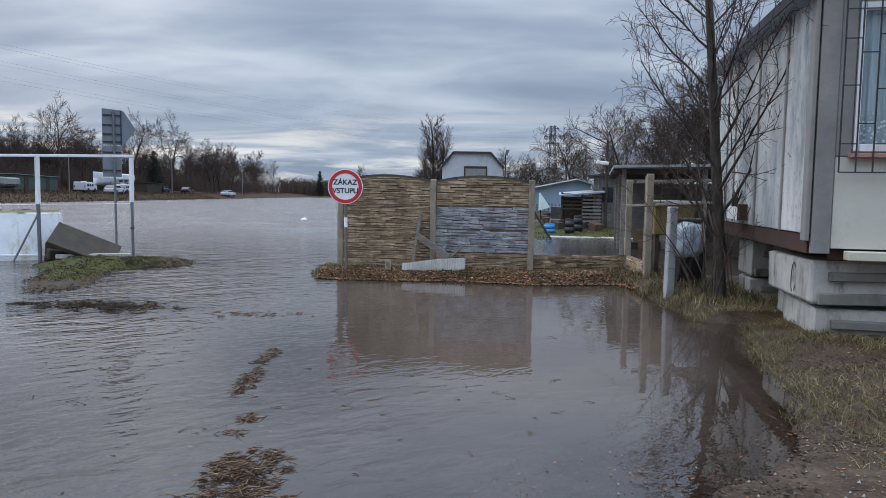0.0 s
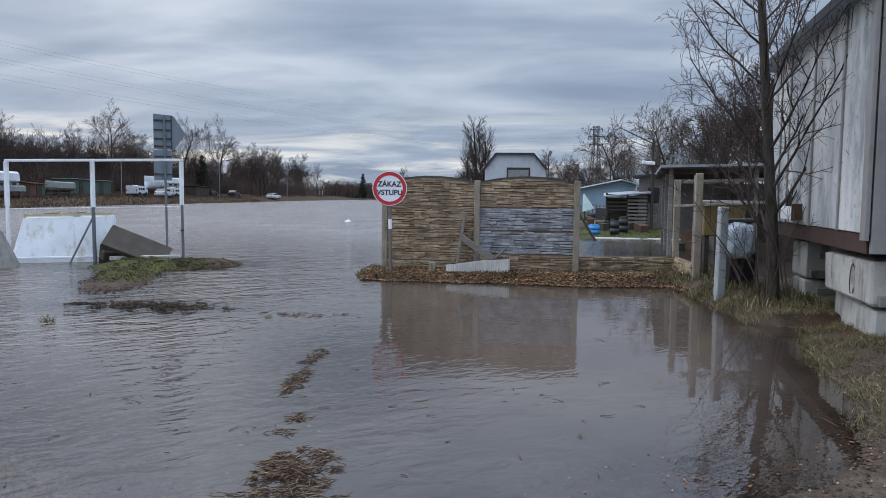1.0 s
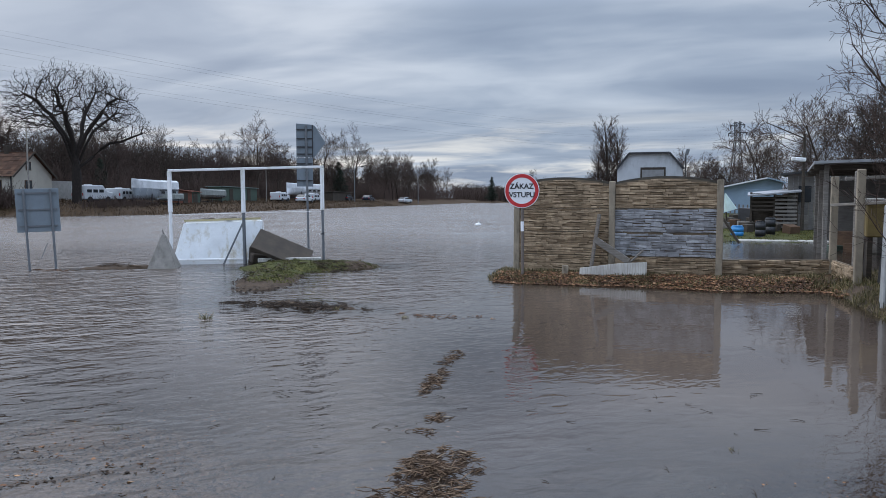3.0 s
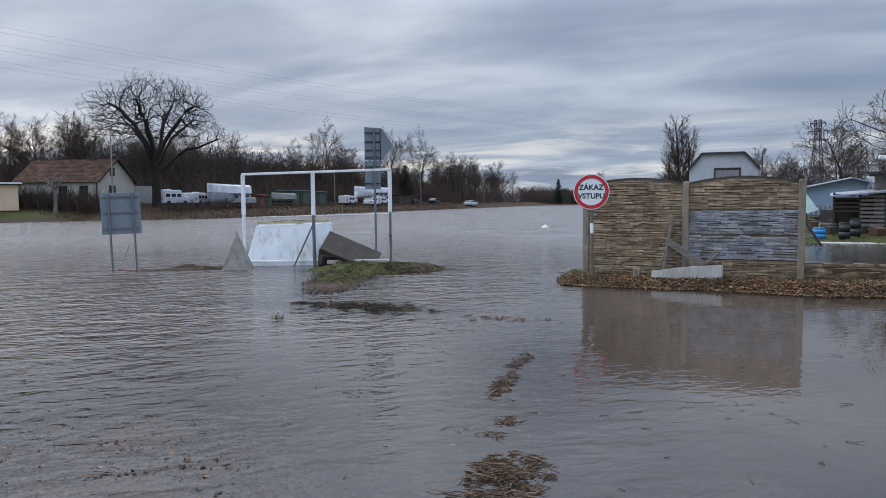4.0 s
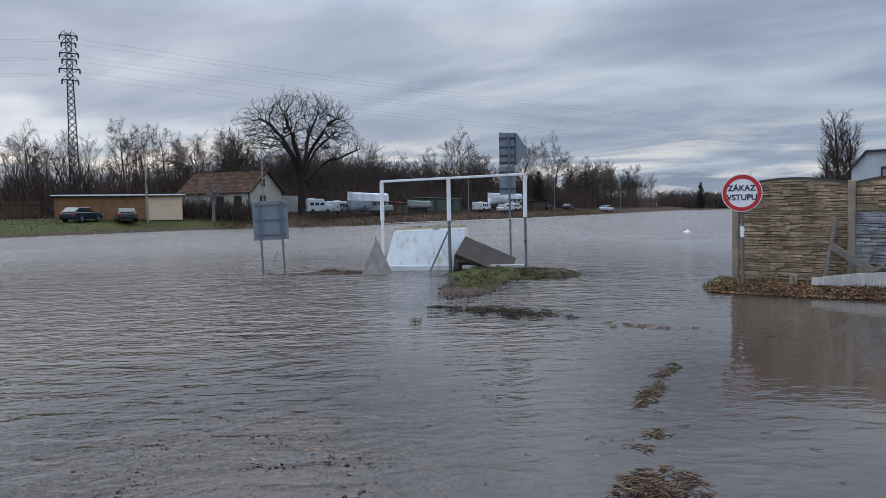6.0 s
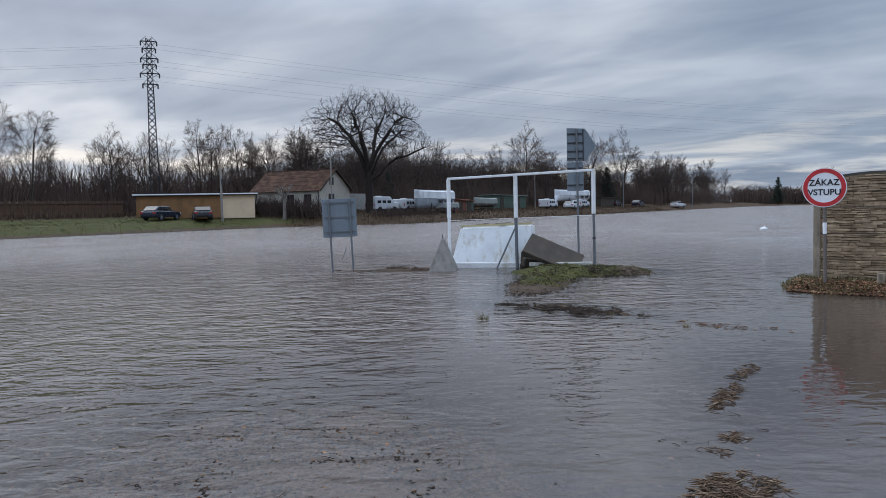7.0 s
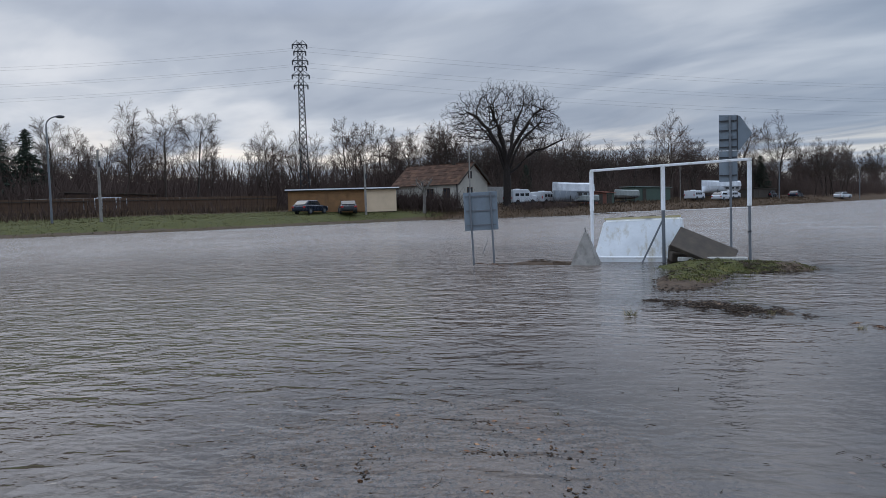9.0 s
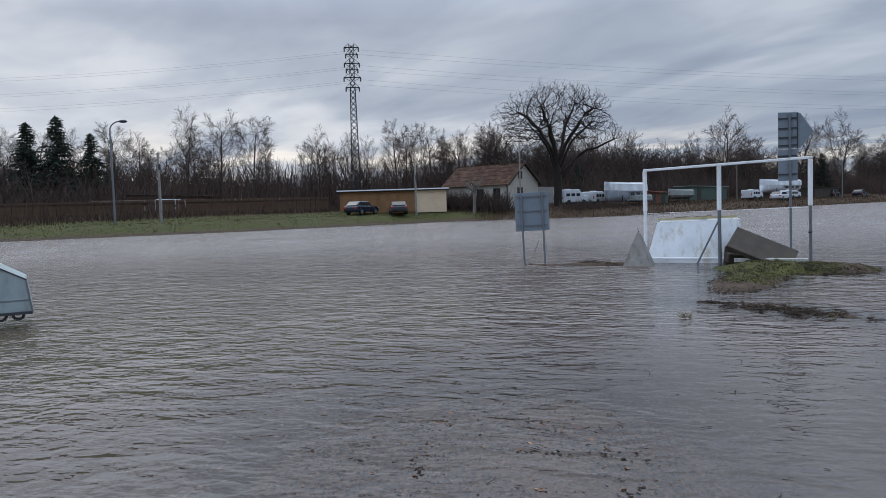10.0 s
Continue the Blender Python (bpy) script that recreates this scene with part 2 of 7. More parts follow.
def ground_mat():
    m = Mat("ground", 0.85)
    p = m.world()
    n1, n2, n3 = m.noise(p, 0.35, 6, 0.6), m.noise(p, 3.0, 7, 0.65), m.noise(p, 38, 4, 0.6)
    mud = m.ramp(n2, (0.3, (0.036, 0.025, 0.018)), (0.55, (0.072, 0.051, 0.037)), (0.75, (0.125, 0.094, 0.07)))
    mud = m.mix(m.grey(n3, 0.54, 0.68, 0, 0.5), mud, (0.15, 0.125, 0.10))
    turf = m.ramp(n2, (0.3, (0.033, 0.036, 0.013)), (0.6, (0.075, 0.076, 0.027)), (0.8, (0.15, 0.12, 0.058)))
    dead = m.ramp(n2, (0.3, (0.03, 0.02, 0.012)), (0.65, (0.082, 0.052, 0.031)), (0.85, (0.14, 0.10, 0.06)))
    g, d = m.attr("green"), m.attr("dead")
    g2 = m.grey(m.math("ADD", g, m.math("MULTIPLY", m.math("SUBTRACT", n2, 0.5), 0.7)), 0.4, 0.6)
    d2 = m.grey(m.math("ADD", d, m.math("MULTIPLY", m.math("SUBTRACT", n1, 0.5), 0.7)), 0.4, 0.6)
    stones = m.ramp(n3, (0.3, (0.085, 0.060, 0.044)), (0.55, (0.20, 0.148, 0.112)), (0.75, (0.34, 0.27, 0.215)))
    mud = m.mix(m.grey(m.math("ADD", m.attr("gravel"), m.math("MULTIPLY", m.math("SUBTRACT", n2, 0.5), 0.6)), 0.3, 0.7), mud, stones)
    c = m.mix(d2, mud, dead)
    c = m.mix(g2, c, turf)
    m.colour(c).rough(m.grey(n2, 0.3, 0.7, 0.55, 1.0))
    m.b.inputs["Specular IOR Level"].default_value = 0.06
    m.bump(m.math("ADD", m.math("MULTIPLY", n2, 2.0), n3), 0.7, 0.02)
    return m.m


def water_mat():
    m = Mat("flood_water")
    m.n.remove(m.b)
    p = m.world()
    # long, soft wind waves and finer ripples, calmer close to the yard wall
    eps = 0.012

    def swell(dx, dy):
        """The water's height a little way off in x or y."""
        off = m.n.new("ShaderNodeVectorMath")
        off.inputs[1].default_value = (dx, dy, 0)
        m.l.new(p, off.inputs[0])
        spin = m.n.new("ShaderNodeMapping")
        spin.inputs["Rotation"].default_value = (0, 0, radians(-36))
        m.l.new(off.outputs[0], spin.inputs[0])
        warp = m.n.new("ShaderNodeMapping")
        warp.inputs["Scale"].default_value = (0.9, 1.55, 1)
        m.l.new(spin.outputs[0], warp.inputs[0])
        w1 = m.noise(warp.outputs[0], 1.7, 2, 0.5, 0.5)
        w2 = m.noise(warp.outputs[0], 5.6, 2, 0.55, 0.5)
        return m.math("ADD", m.math("MULTIPLY", w1, 0.85), m.math("MULTIPLY", w2, 0.46))

    here, right, ahead = swell(0, 0), swell(eps, 0), swell(0, eps)
    calm = m.attr("ripple")
    patch = m.grey(m.noise(p, 0.22, 3), 0.35, 0.65, 0.55, 1.25)
    amp = m.math("MULTIPLY", m.math("MULTIPLY", calm, patch), -0.135 / eps)
    tilt = m.n.new("ShaderNodeCombineXYZ")
    m.l.new(m.math("MULTIPLY", m.math("SUBTRACT", right, here), amp), tilt.inputs[0])
    m.l.new(m.math("MULTIPLY", m.math("SUBTRACT", ahead, here), amp), tilt.inputs[1])
    tilt.inputs[2].default_value = 1.0
    bp = m.n.new("ShaderNodeVectorMath")
    bp.operation = "NORMALIZE"
    m.l.new(tilt.outputs[0], bp.inputs[0])
    silt = m.ramp(m.noise(p, 0.3, 4), (0.3, (0.092, 0.070, 0.057)), (0.7, (0.120, 0.092, 0.076)))
    dif = m.n.new("ShaderNodeBsdfDiffuse")
    m.l.new(silt, dif.inputs[0])
    clear = m.n.new("ShaderNodeBsdfTransparent")
    clear.inputs[0].default_value = (0.80, 0.70, 0.58, 1)
    body = m.n.new("ShaderNodeMixShader")
    m.l.new(m.attr("murk"), body.inputs[0])
    m.l.new(clear.outputs[0], body.inputs[1])
    m.l.new(dif.outputs[0], body.inputs[2])
    gl = m.n.new("ShaderNodeBsdfGlossy")
    m.l.new(m.attr("chop"), gl.inputs["Roughness"])
    m.l.new(bp.outputs[0], gl.inputs["Normal"])
    fr = m.n.new("ShaderNodeFresnel")
    fr.inputs[0].default_value = 1.66
    m.l.new(bp.outputs[0], fr.inputs["Normal"])
    out = m.n.new("ShaderNodeMixShader")
    m.l.new(fr.outputs[0], out.inputs[0])
    m.l.new(body.outputs[0], out.inputs[1])
    m.l.new(gl.outputs[0], out.inputs[2])
    m.l.new(out.outputs[0], m.n["Material Output"].inputs[0])
    return m.m


GROUND, WATER = ground_mat(), water_mat()

# ---- mesh helpers ----


def mesh_object(name, bm, material, parent=None, label="", smooth=False):
    me = bpy.data.meshes.new(name)
    bm.to_mesh(me)
    bm.free()
    me.materials.append(material)
    if smooth:
        me.shade_smooth()
    ob = new(name, me)
    if parent:
        ob.parent = parent
    if label:
        ob["label"] = label
    return ob


def part(name, bm, material, parent, label="", smooth=False):
    return mesh_object(name, bm, material, parent, label, smooth)


def thing(name, label, category, group="", at=None, kind=""):
    ob = new(name)
    if at is not None:
        ob.matrix_world = at
    return tagged(ob, label, category, group, kind)


def shared(name, me, parent, m):
    """A piece that shares its mesh with others."""
    ob = new(name, me)
    ob.parent = parent
    ob.matrix_basis = m
    return ob


def to_mesh(name, bm, material, smooth=False):
    me = bpy.data.meshes.new(name)
    bm.to_mesh(me)
    bm.free()
    me.materials.append(material)
    if smooth:
        me.shade_smooth()
    return me


def box(bm, size, m=None, bevel=0.0):
    """A box of that size, centred on its base, moved by m."""
    made = bmesh.ops.create_cube(bm, size=1.0, matrix=(m or Matrix()) @ Matrix.Translation((0, 0, size[2] / 2)) @ Matrix.Diagonal((*size, 1)))
    if bevel:
        edges = list({e for v in made["verts"] for e in v.link_edges})
        bmesh.ops.bevel(bm, geom=edges, offset=bevel, segments=1, affect="EDGES")
    return bm


def boxed(size, m=None, bevel=0.0):
    return box(bmesh.new(), size, m, bevel)


def rod(bm, a, b, r1, r2=None, sides=8):
    """A round rod from a to b."""
    a, b = Vector(a), Vector(b)
    d = b - a
    m = Matrix.Translation((a + b) / 2) @ d.to_track_quat("Z", "Y").to_matrix().to_4x4()
    bmesh.ops.create_cone(bm, cap_ends=True, segments=sides, radius1=r1, radius2=r1 if r2 is None else r2, depth=d.length, matrix=m)
    return bm


def rodded(a, b, r1, r2=None, sides=8):
    return rod(bmesh.new(), a, b, r1, r2, sides)


def beam(bm, a, b, w, h, bevel=0.0):
    """A squared beam from a to b."""
    a, b = Vector(a), Vector(b)
    d = b - a
    m = Matrix.Translation(a) @ d.to_track_quat("Z", "Y").to_matrix().to_4x4()
    return box(bm, (w, h, d.length), m, bevel)


def beamed(a, b, w, h, bevel=0.0):
    return beam(bmesh.new(), a, b, w, h, bevel)


def prism(bm, outline, depth, m=None, bevel=0.0):
    """An outline in x, z drawn out by depth along y."""
    m = m or Matrix()
    f = bm.faces.new([bm.verts.new(m @ Vector((x, 0, z))) for x, z in outline])
    out = bmesh.ops.extrude_face_region(bm, geom=[f])
    vs = [g for g in out["geom"] if isinstance(g, bmesh.types.BMVert)]
    bmesh.ops.translate(bm, verts=vs, vec=m.to_3x3() @ Vector((0, depth, 0)))
    bmesh.ops.recalc_face_normals(bm, faces=bm.faces[:])
    if bevel:
        bmesh.ops.bevel(bm, geom=bm.edges[:], offset=bevel, segments=1, affect="EDGES")
    return bm


def prismed(outline, depth, m=None, bevel=0.0):
    return prism(bmesh.new(), outline, depth, m, bevel)


def soup(name, verts, faces, material, parent=None, smooth=False):
    me = bpy.data.meshes.new(name)
    me.from_pydata(verts, [], faces)
    me.materials.append(material)
    if smooth:
        me.shade_smooth()
    ob = new(name, me)
    if parent:
        ob.parent = parent
    return ob


# ---- ground and water ----


def smooth(a, b, v):
    t = np.clip((v - a) / (b - a), 0, 1)
    return t * t * (3 - 2 * t)


def blob(x, y, cx, cy, rx, ry, turn=0.0):
    c, s = math.cos(radians(turn)), math.sin(radians(turn))
    u, v = ((x - cx) * c + (y - cy) * s) / rx, (-(x - cx) * s + (y - cy) * c) / ry
    return np.sqrt(u * u + v * v)


def wobble(x, y, f, seed=0.0):
    """Smooth unevenness between about -1 and 1."""
    return (np.sin(x * f * 1.7 + 1.3 + seed) * np.cos(y * f * 1.3 + seed * 2.1) + 0.6 * np.sin((x + y) * f * 2.9 + seed)
            + 0.4 * np.cos((x - 1.7 * y) * f * 5.3 - seed)) / 2.0


def bank_x(y):
    """The far bank's water line."""
    return -46.6 - 10.8 * (1 - smooth(49, 64, y)) - 5.0 * (1 - smooth(4, 32, y)) - 1.0 * smooth(120, 240, y) + 0.5 * wobble(y, y * 0.7, 0.11)


def land(x, y):
    """The ground's height; the water stands at 0."""
    w = wobble(x, y, 0.9) * 0.5 + wobble(x, y, 2.3, 1.7) * 0.3
    h = np.full(np.broadcast(x, y).shape, -0.55) + 0.08 * w
    # the near shore where one stands, and a shallow gravel bar beside it
    edge = 3.70 + 0.2 * np.sin(x * 1.1) + 0.25 * w + 2.3 * smooth(1.4, 3.3, x)
    near = -0.012 + (edge - y) * 0.05 - 0.22 * smooth(0.0, 5.0, y - edge) + 0.03 * w
    near = near - 0.10 * smooth(-0.2, -1.6, x) * smooth(1.0, 2.0, y) - 0.5 * smooth(-3.2, -6.0, x)
    h = np.maximum(h, near)
    h = np.maximum(h, -0.012 - 0.10 * np.maximum(0, blob(x, y, -3.5, 3.0, 1.75, 1.5, -42) - 0.62) + 0.010 * w + 0.006 * wobble(x, y, 4.1, 2.0))
    # shallow lane ahead with strips of drifted straw
    lane = np.abs(x + 1.35 + 0.11 * (y - 4.0))
    h = np.maximum(h, -0.05 - 0.10 * lane - 0.02 * np.maximum(0, y - 8) + 0.03 * w)
    # yard beside the house
    yard = 0.15 - 0.85 * np.maximum(0, blob(x, y, 7.4, 6.0, 3.6, 5.4, -12) - 1)
    h = np.maximum(h, yard + 0.04 * w)
    # strip along the wall and the fence
    strip = 0.12 - 0.19 * np.maximum(0, np.abs(y - (14.75 - 0.1 * x + 0.25 * smooth(2, 3, x))) - 0.45 - 0.2 * w) - 0.5 * np.maximum(0, -2.5 - x)
    h = np.maximum(h, np.where(x < 4.6, strip, -1))
    strip2 = 0.16 - 0.5 * np.maximum(0, np.abs(x - 4.35) - 0.55 - 0.15 * w)
    h = np.maximum(h, np.where((y > 9.5) & (y < 16), strip2, -1))
    # yard behind the wall: a long puddle, then dry land
    back = 0.28 * smooth(24.5, 34, y + 0.6 * w) + 0.6 * smooth(30, 48, y) - 0.10 + 0.10 * w
    h = np.maximum(h, np.where((x > 2.2) & (y > 15.6), back * smooth(1.5, 3.8, x) - 0.6 * (1 - smooth(1.5, 3.8, x)), -1))
    h = np.maximum(h, np.where(y > 40, 0.95 * smooth(-6, 2.0, x + 1.5 * w) * smooth(38, 50, y) - 0.4, -1))
    # turf patches near the goal frame
    rag = 0.5 * wobble(x, y, 4.7, 0.4) + 0.5 * wobble(x, y, 9.1, 2.2)
    isle = 0.12 - 0.34 * np.maximum(0, blob(x, y, -7.25, 15.75, 1.5, 0.9, 24) - 0.75) + 0.05 * w + 0.05 * rag
    h = np.maximum(h, isle)
    h = np.maximum(h, 0.07 - 0.22 * np.maximum(0, blob(x, y, -7.15, 13.6, 0.55, 2.2, 20) - 0.75) + 0.05 * w + 0.055 * rag)
    h = np.maximum(h, -0.03 - 0.2 * np.maximum(0, blob(x, y, -4.95, 10.0, 1.35, 0.55, -6) - 0.8) + 0.085 * rag + 0.03 * w)
    h = np.maximum(h, 0.05 - 0.4 * np.maximum(0, blob(x, y, -11.7, 14.6, 0.95, 0.3, 30) - 0.8) + 0.06 * w)
    # far bank
    s = bank_x(y) - x
    far = np.where(s > 0, 0.9 * smooth(0, 5, s) + 0.6 * smooth(4, 14, s), 0.16 * s) + 0.06 * w
    far = far + np.where(s > 0, smooth(95, 125, y) * (1 - smooth(140, 190, y)) * 6.0 * smooth(30, 62, s) + 1.2 * smooth(34, 60, s) * (1 - smooth(160, 200, y)), 0)
    h = np.maximum(h, np.where(s > -6, far, -1))
    # the valley's far end
    h = np.maximum(h, 1.2 * smooth(230, 262, y + 8 * w) - 0.6)
    h = np.maximum(h, 1.5 * smooth(14, 22, x) * smooth(14, 30, y + x * 0.3) - 0.6)
    h = np.maximum(h, 1.1 * smooth(-1.0, -6.0, y) - 0.6)
    return h


def steps(lo, a, b, hi, fine, grow=1.13):
    mid = list(np.arange(a, b + fine / 2, fine))
    left, right, d = [], [], fine
    x = a
    while x > lo:
        d *= grow
        x -= d
        left.append(x)
    d, x = fine, b
    while x < hi:
        d *= grow
        x += d
        right.append(x)
    return np.array(left[::-1] + mid + right)


def sheet_mesh(name, xs, ys, height, material):
    gx, gy = np.meshgrid(xs, ys)
    gz = height(gx, gy)
    nx, ny = len(xs), len(ys)
    verts = np.stack([gx.ravel(), gy.ravel(), gz.ravel()], 1)
    i = (np.arange(ny - 1)[:, None] * nx + np.arange(nx - 1)[None, :]).ravel()
    me = bpy.data.meshes.new(name)
    me.from_pydata(verts.tolist(), [], np.stack([i, i + 1, i + nx + 1, i + nx], 1).tolist())
    me.materials.append(material)
    me.shade_smooth()
    return new(name, me), gx.ravel(), gy.ravel(), gz.ravel()


def layer(ob, name, values):
    ob.data.attributes.new(name, "FLOAT", "POINT").data.foreach_set("value", np.asarray(values, dtype=np.float32))


gxs = steps(-900, -14, 9, 900, 0.11, 1.16)
gys = steps(-700, 1.5, 17, 1500, 0.11, 1.13)
gxs = np.sort(np.concatenate([gxs, np.arange(-75, -40, 0.9)]))


def level(x, y):
    """The ground's height at one place."""
    return float(land(np.array([x]), np.array([y]))[0])


ground, px_, py_, pz_ = sheet_mesh("ground", gxs, gys, land, GROUND)
tagged(ground, "muddy flooded ground with turf patches and dead grass", "ground", kind="structure")
s_ = bank_x(py_) - px_
turf = (1 - smooth(0.7, 1.05, blob(px_, py_, -7.6, 15.2, 1.6, 1.5, 10))) + 0.40 * (1 - smooth(0.8, 1.3, blob(px_, py_, 7.2, 6.2, 3.2, 4.6)))
turf = turf + 0.8 * (1 - smooth(0.7, 1.0, blob(px_, py_, -7.25, 13.9, 0.6, 2.0, 20)))
turf = turf + smooth(1.0, 2.2, s_) * (1 - smooth(9, 12, s_)) * (1 - smooth(50, 60, py_)) + 0.8 * smooth(18, 26, py_) * smooth(2, 5, px_) * (1 - smooth(45, 60, py_))
dead = smooth(-0.5, 0.6, s_) * smooth(46, 56, py_) + smooth(10, 13, s_) + 0.85 * (np.abs(py_ - 14.6) < 1.2) * (px_ > -3) * (px_ < 5) + 0.6 * (px_ > 4.2) * (py_ > 7) * (py_ < 18) + smooth(200, 240, py_)
layer(ground, "green", np.clip(turf, 0, 1))
layer(ground, "dead", np.clip(dead, 0, 1))
layer(ground, "gravel", 1 - smooth(0.75, 1.2, blob(px_, py_, -3.5, 3.0, 1.75, 1.5, -42)))

water, wx_, wy_, wz_ = sheet_mesh("water", steps(-900, -16, 9, 900, 0.22, 1.2), steps(-60, 1.0, 18, 1500, 0.22, 1.2), lambda x, y: np.zeros_like(x), WATER)
tagged(water, "brown rippled flood water reflecting the grey sky", "water", kind="structure")
depth_ = np.maximum(0, -land(wx_, wy_))
layer(water, "murk", np.clip(0.04 + depth_ * 4.0, 0, 0.97))
calm_ = 1.0 - 0.91 * (1 - smooth(0.55, 1.4, blob(wx_, wy_, 1.6, 9.5, 3.3, 6.0, 8)))
# waves too fine to tell apart blur the mirror far out
layer(water, "chop", 0.012 + 0.21 * smooth(4, 40, np.hypot(wx_, wy_)) * calm_)
layer(water, "ripple", calm_ * (0.30 + 0.70 * smooth(0.02, 0.4, depth_)) * (0.30 + 0.70 * smooth(0.0, -9.0, wx_)) * (1 + 0.9 * smooth(14, 45, np.hypot(wx_, wy_))))

# ---- yard wall ----


def slab_back(width, height, arch):
    """The cast slab behind the stone relief; arch: how far its top bows up."""
    n = 16
    top = [(-width / 2 + width * i / n, height + arch * (1 - (2 * i / n - 1) ** 2)) for i in range(n + 1)]
    return prismed([(-width / 2, 0), (width / 2, 0)] + top[::-1], 0.035, Matrix.Translation((0, -0.010, 0)))


def stone_mesh(seed, material):
    """A rough stone face, one unit in size, on its back."""
    rd = random.Random(seed)
    bm = boxed((1, 1, 1))
    for v in bm.verts:
        if v.co.y < 0:
            v.co += Vector((rd.uniform(-0.03, 0.03) - 0.02 * v.co.x, rd.uniform(-0.05, 0.5), rd.uniform(-0.16, 0.16) + (0.06 if v.co.z < 0.5 else -0.10)))
    return to_mesh("stone", bm, material)


STONES = {m: [stone_mesh(i, m) for i in range(9)] for m in (STONE_TAN, STONE_GREY)}


def lay_stones(parent, width, height, arch, material, m):
    """Uneven courses of flat stones over the slab's face."""
    z = 0.004
    while z < height + arch - 0.03:
        ch = random.uniform(0.026, 0.066)
        if z + ch > height - 0.012 and not arch:
            ch = height - 0.006 - z
            if ch < 0.02:
                break
        x = -width / 2 + 0.006
        while x < width / 2 - 0.03:
            w = min(random.uniform(0.08, 0.42), width / 2 - 0.006 - x)
            u = max(abs(2 * x / width), abs(2 * (x + w) / width))
            room = height + arch * (1 - u * u) - 0.012 - z
            hh = min(ch * random.uniform(0.7, 1.25), room)
            if hh > 0.018:
                d = random.uniform(0.014, 0.046)
                shared("stone", random.choice(STONES[material]), parent, m @ pose(x + w / 2, -0.010 - d / 2 + 0.002, z + 0.004, 0, random.uniform(-3.2, 3.2), random.uniform(-2.4, 2.4)) @ Matrix.Diagonal((w - 0.003, d, hh - 0.003, 1)))
            x += w
        z += ch


def place_line(a, b):
    """The pose at a point of the wall, x along a to b."""
    d = Vector(b) - Vector(a)
    return Matrix.Translation(((a[0] + b[0]) / 2, (a[1] + b[1]) / 2, 0)) @ pose(0, 0, 0, 0, 0, math.degrees(math.atan2(d.y, d.x)))


PL, PM, PR, PC = (-2.21, 15.25), (-0.21, 14.97), (1.83, 14.75), (3.98, 15.25)
PF = (3.92, 13.55)
wall = thing("concrete_fence", "tan precast concrete garden wall with stone relief, two slabs painted grey", "fence")
for name, p, h in (("post", PL, 1.98), ("post", PM, 1.99), ("post", PR, 2.0), ("post", PC, 2.05), ("post", PF, 2.13)):
    bm = boxed((0.125, 0.13, h + 0.5), None, 0.012)
    bmesh.ops.transform(bm, matrix=pose(p[0], p[1], -0.5, random.uniform(-0.4, 0.4), random.uniform(-0.4, 0.4), -6), verts=bm.verts[:])
    part(name, bm, CONCRETE_POST, wall)
for a, b, rows in ((PL, PM, 4), (PM, PR, 4), (PR, PC, 1), (PC, PF, 1)):
    length = math.hypot(b[0] - a[0], b[1] - a[1]) - 0.10
    m = place_line(a, b)
    for r in range(rows):
        last = r == 3
        grey = (a, r) in (((-0.21, 14.97), 1), ((-0.21, 14.97), 2))
        high, bow = 0.485 if rows > 1 else 0.46, 0.115 if last else 0.0
        bm = slab_back(length, high, bow)
        here = m @ Matrix.Translation((0, 0, -0.02 + r * 0.487))
        bmesh.ops.transform(bm, matrix=here, verts=bm.verts[:])
        ob = part("slab", bm, JOINT, wall, "grey painted stone-faced slab" if grey else "tan stone-faced slab")
        lay_stones(ob, length, high, bow, STONE_GREY if grey else STONE_TAN, here)
        if last:
            n = 16
            bm = bmesh.new()
            z0 = -0.02 + r * 0.487 + 0.485
            for i in range(n):
                u, v = 2 * i / n - 1, 2 * (i + 1) / n - 1
                beam(bm, m @ Vector((u * length / 2, 0.008, z0 + 0.115 * (1 - u * u))), m @ Vector((v * length / 2, 0.008, z0 + 0.115 * (1 - v * v))), 0.03, 0.085)
            part("coping", bm, COPING, wall, "dark mossy top edge")

# loose posts along the fence line
fence_line = thing("wooden_fence_post", "weathered square wooden post with rails behind it", "post", at=pose(4.12, 14.35, -0.3))
part("post", boxed((0.11, 0.10, 2.42), None, 0.01), WOOD_GREY, fence_line)
stub = thing("steel_post", "pale galvanised steel post set upright in wet grass", "post", at=pose(3.64, 11.35, -0.2, 0, 0.8, 12))
part("post", boxed((0.14, 0.12, 1.74), None, 0.015), plain("pale_post", (0.40, 0.41, 0.41), 0.7, 0.2, vary=0.25, scale=4, dirt=(0.22, 0.21, 0.19)), stub)

# ---- prohibition sign ----


def flat_text(body, size, material, parent, m, name):
    cu = bpy.data.curves.new(name, "FONT")
    cu.body, cu.size, cu.align_x, cu.align_y, cu.extrude = body, size, "CENTER", "CENTER", 0.0015
    cu.offset = size * 0.022
    ob = new(name, cu)
    me = bpy.data.meshes.new_from_object(ob)
    bpy.data.objects.remove(ob)
    me.materials.append(material)
    t = new(name, me)
    t.parent, t.matrix_basis = parent, m
    return t


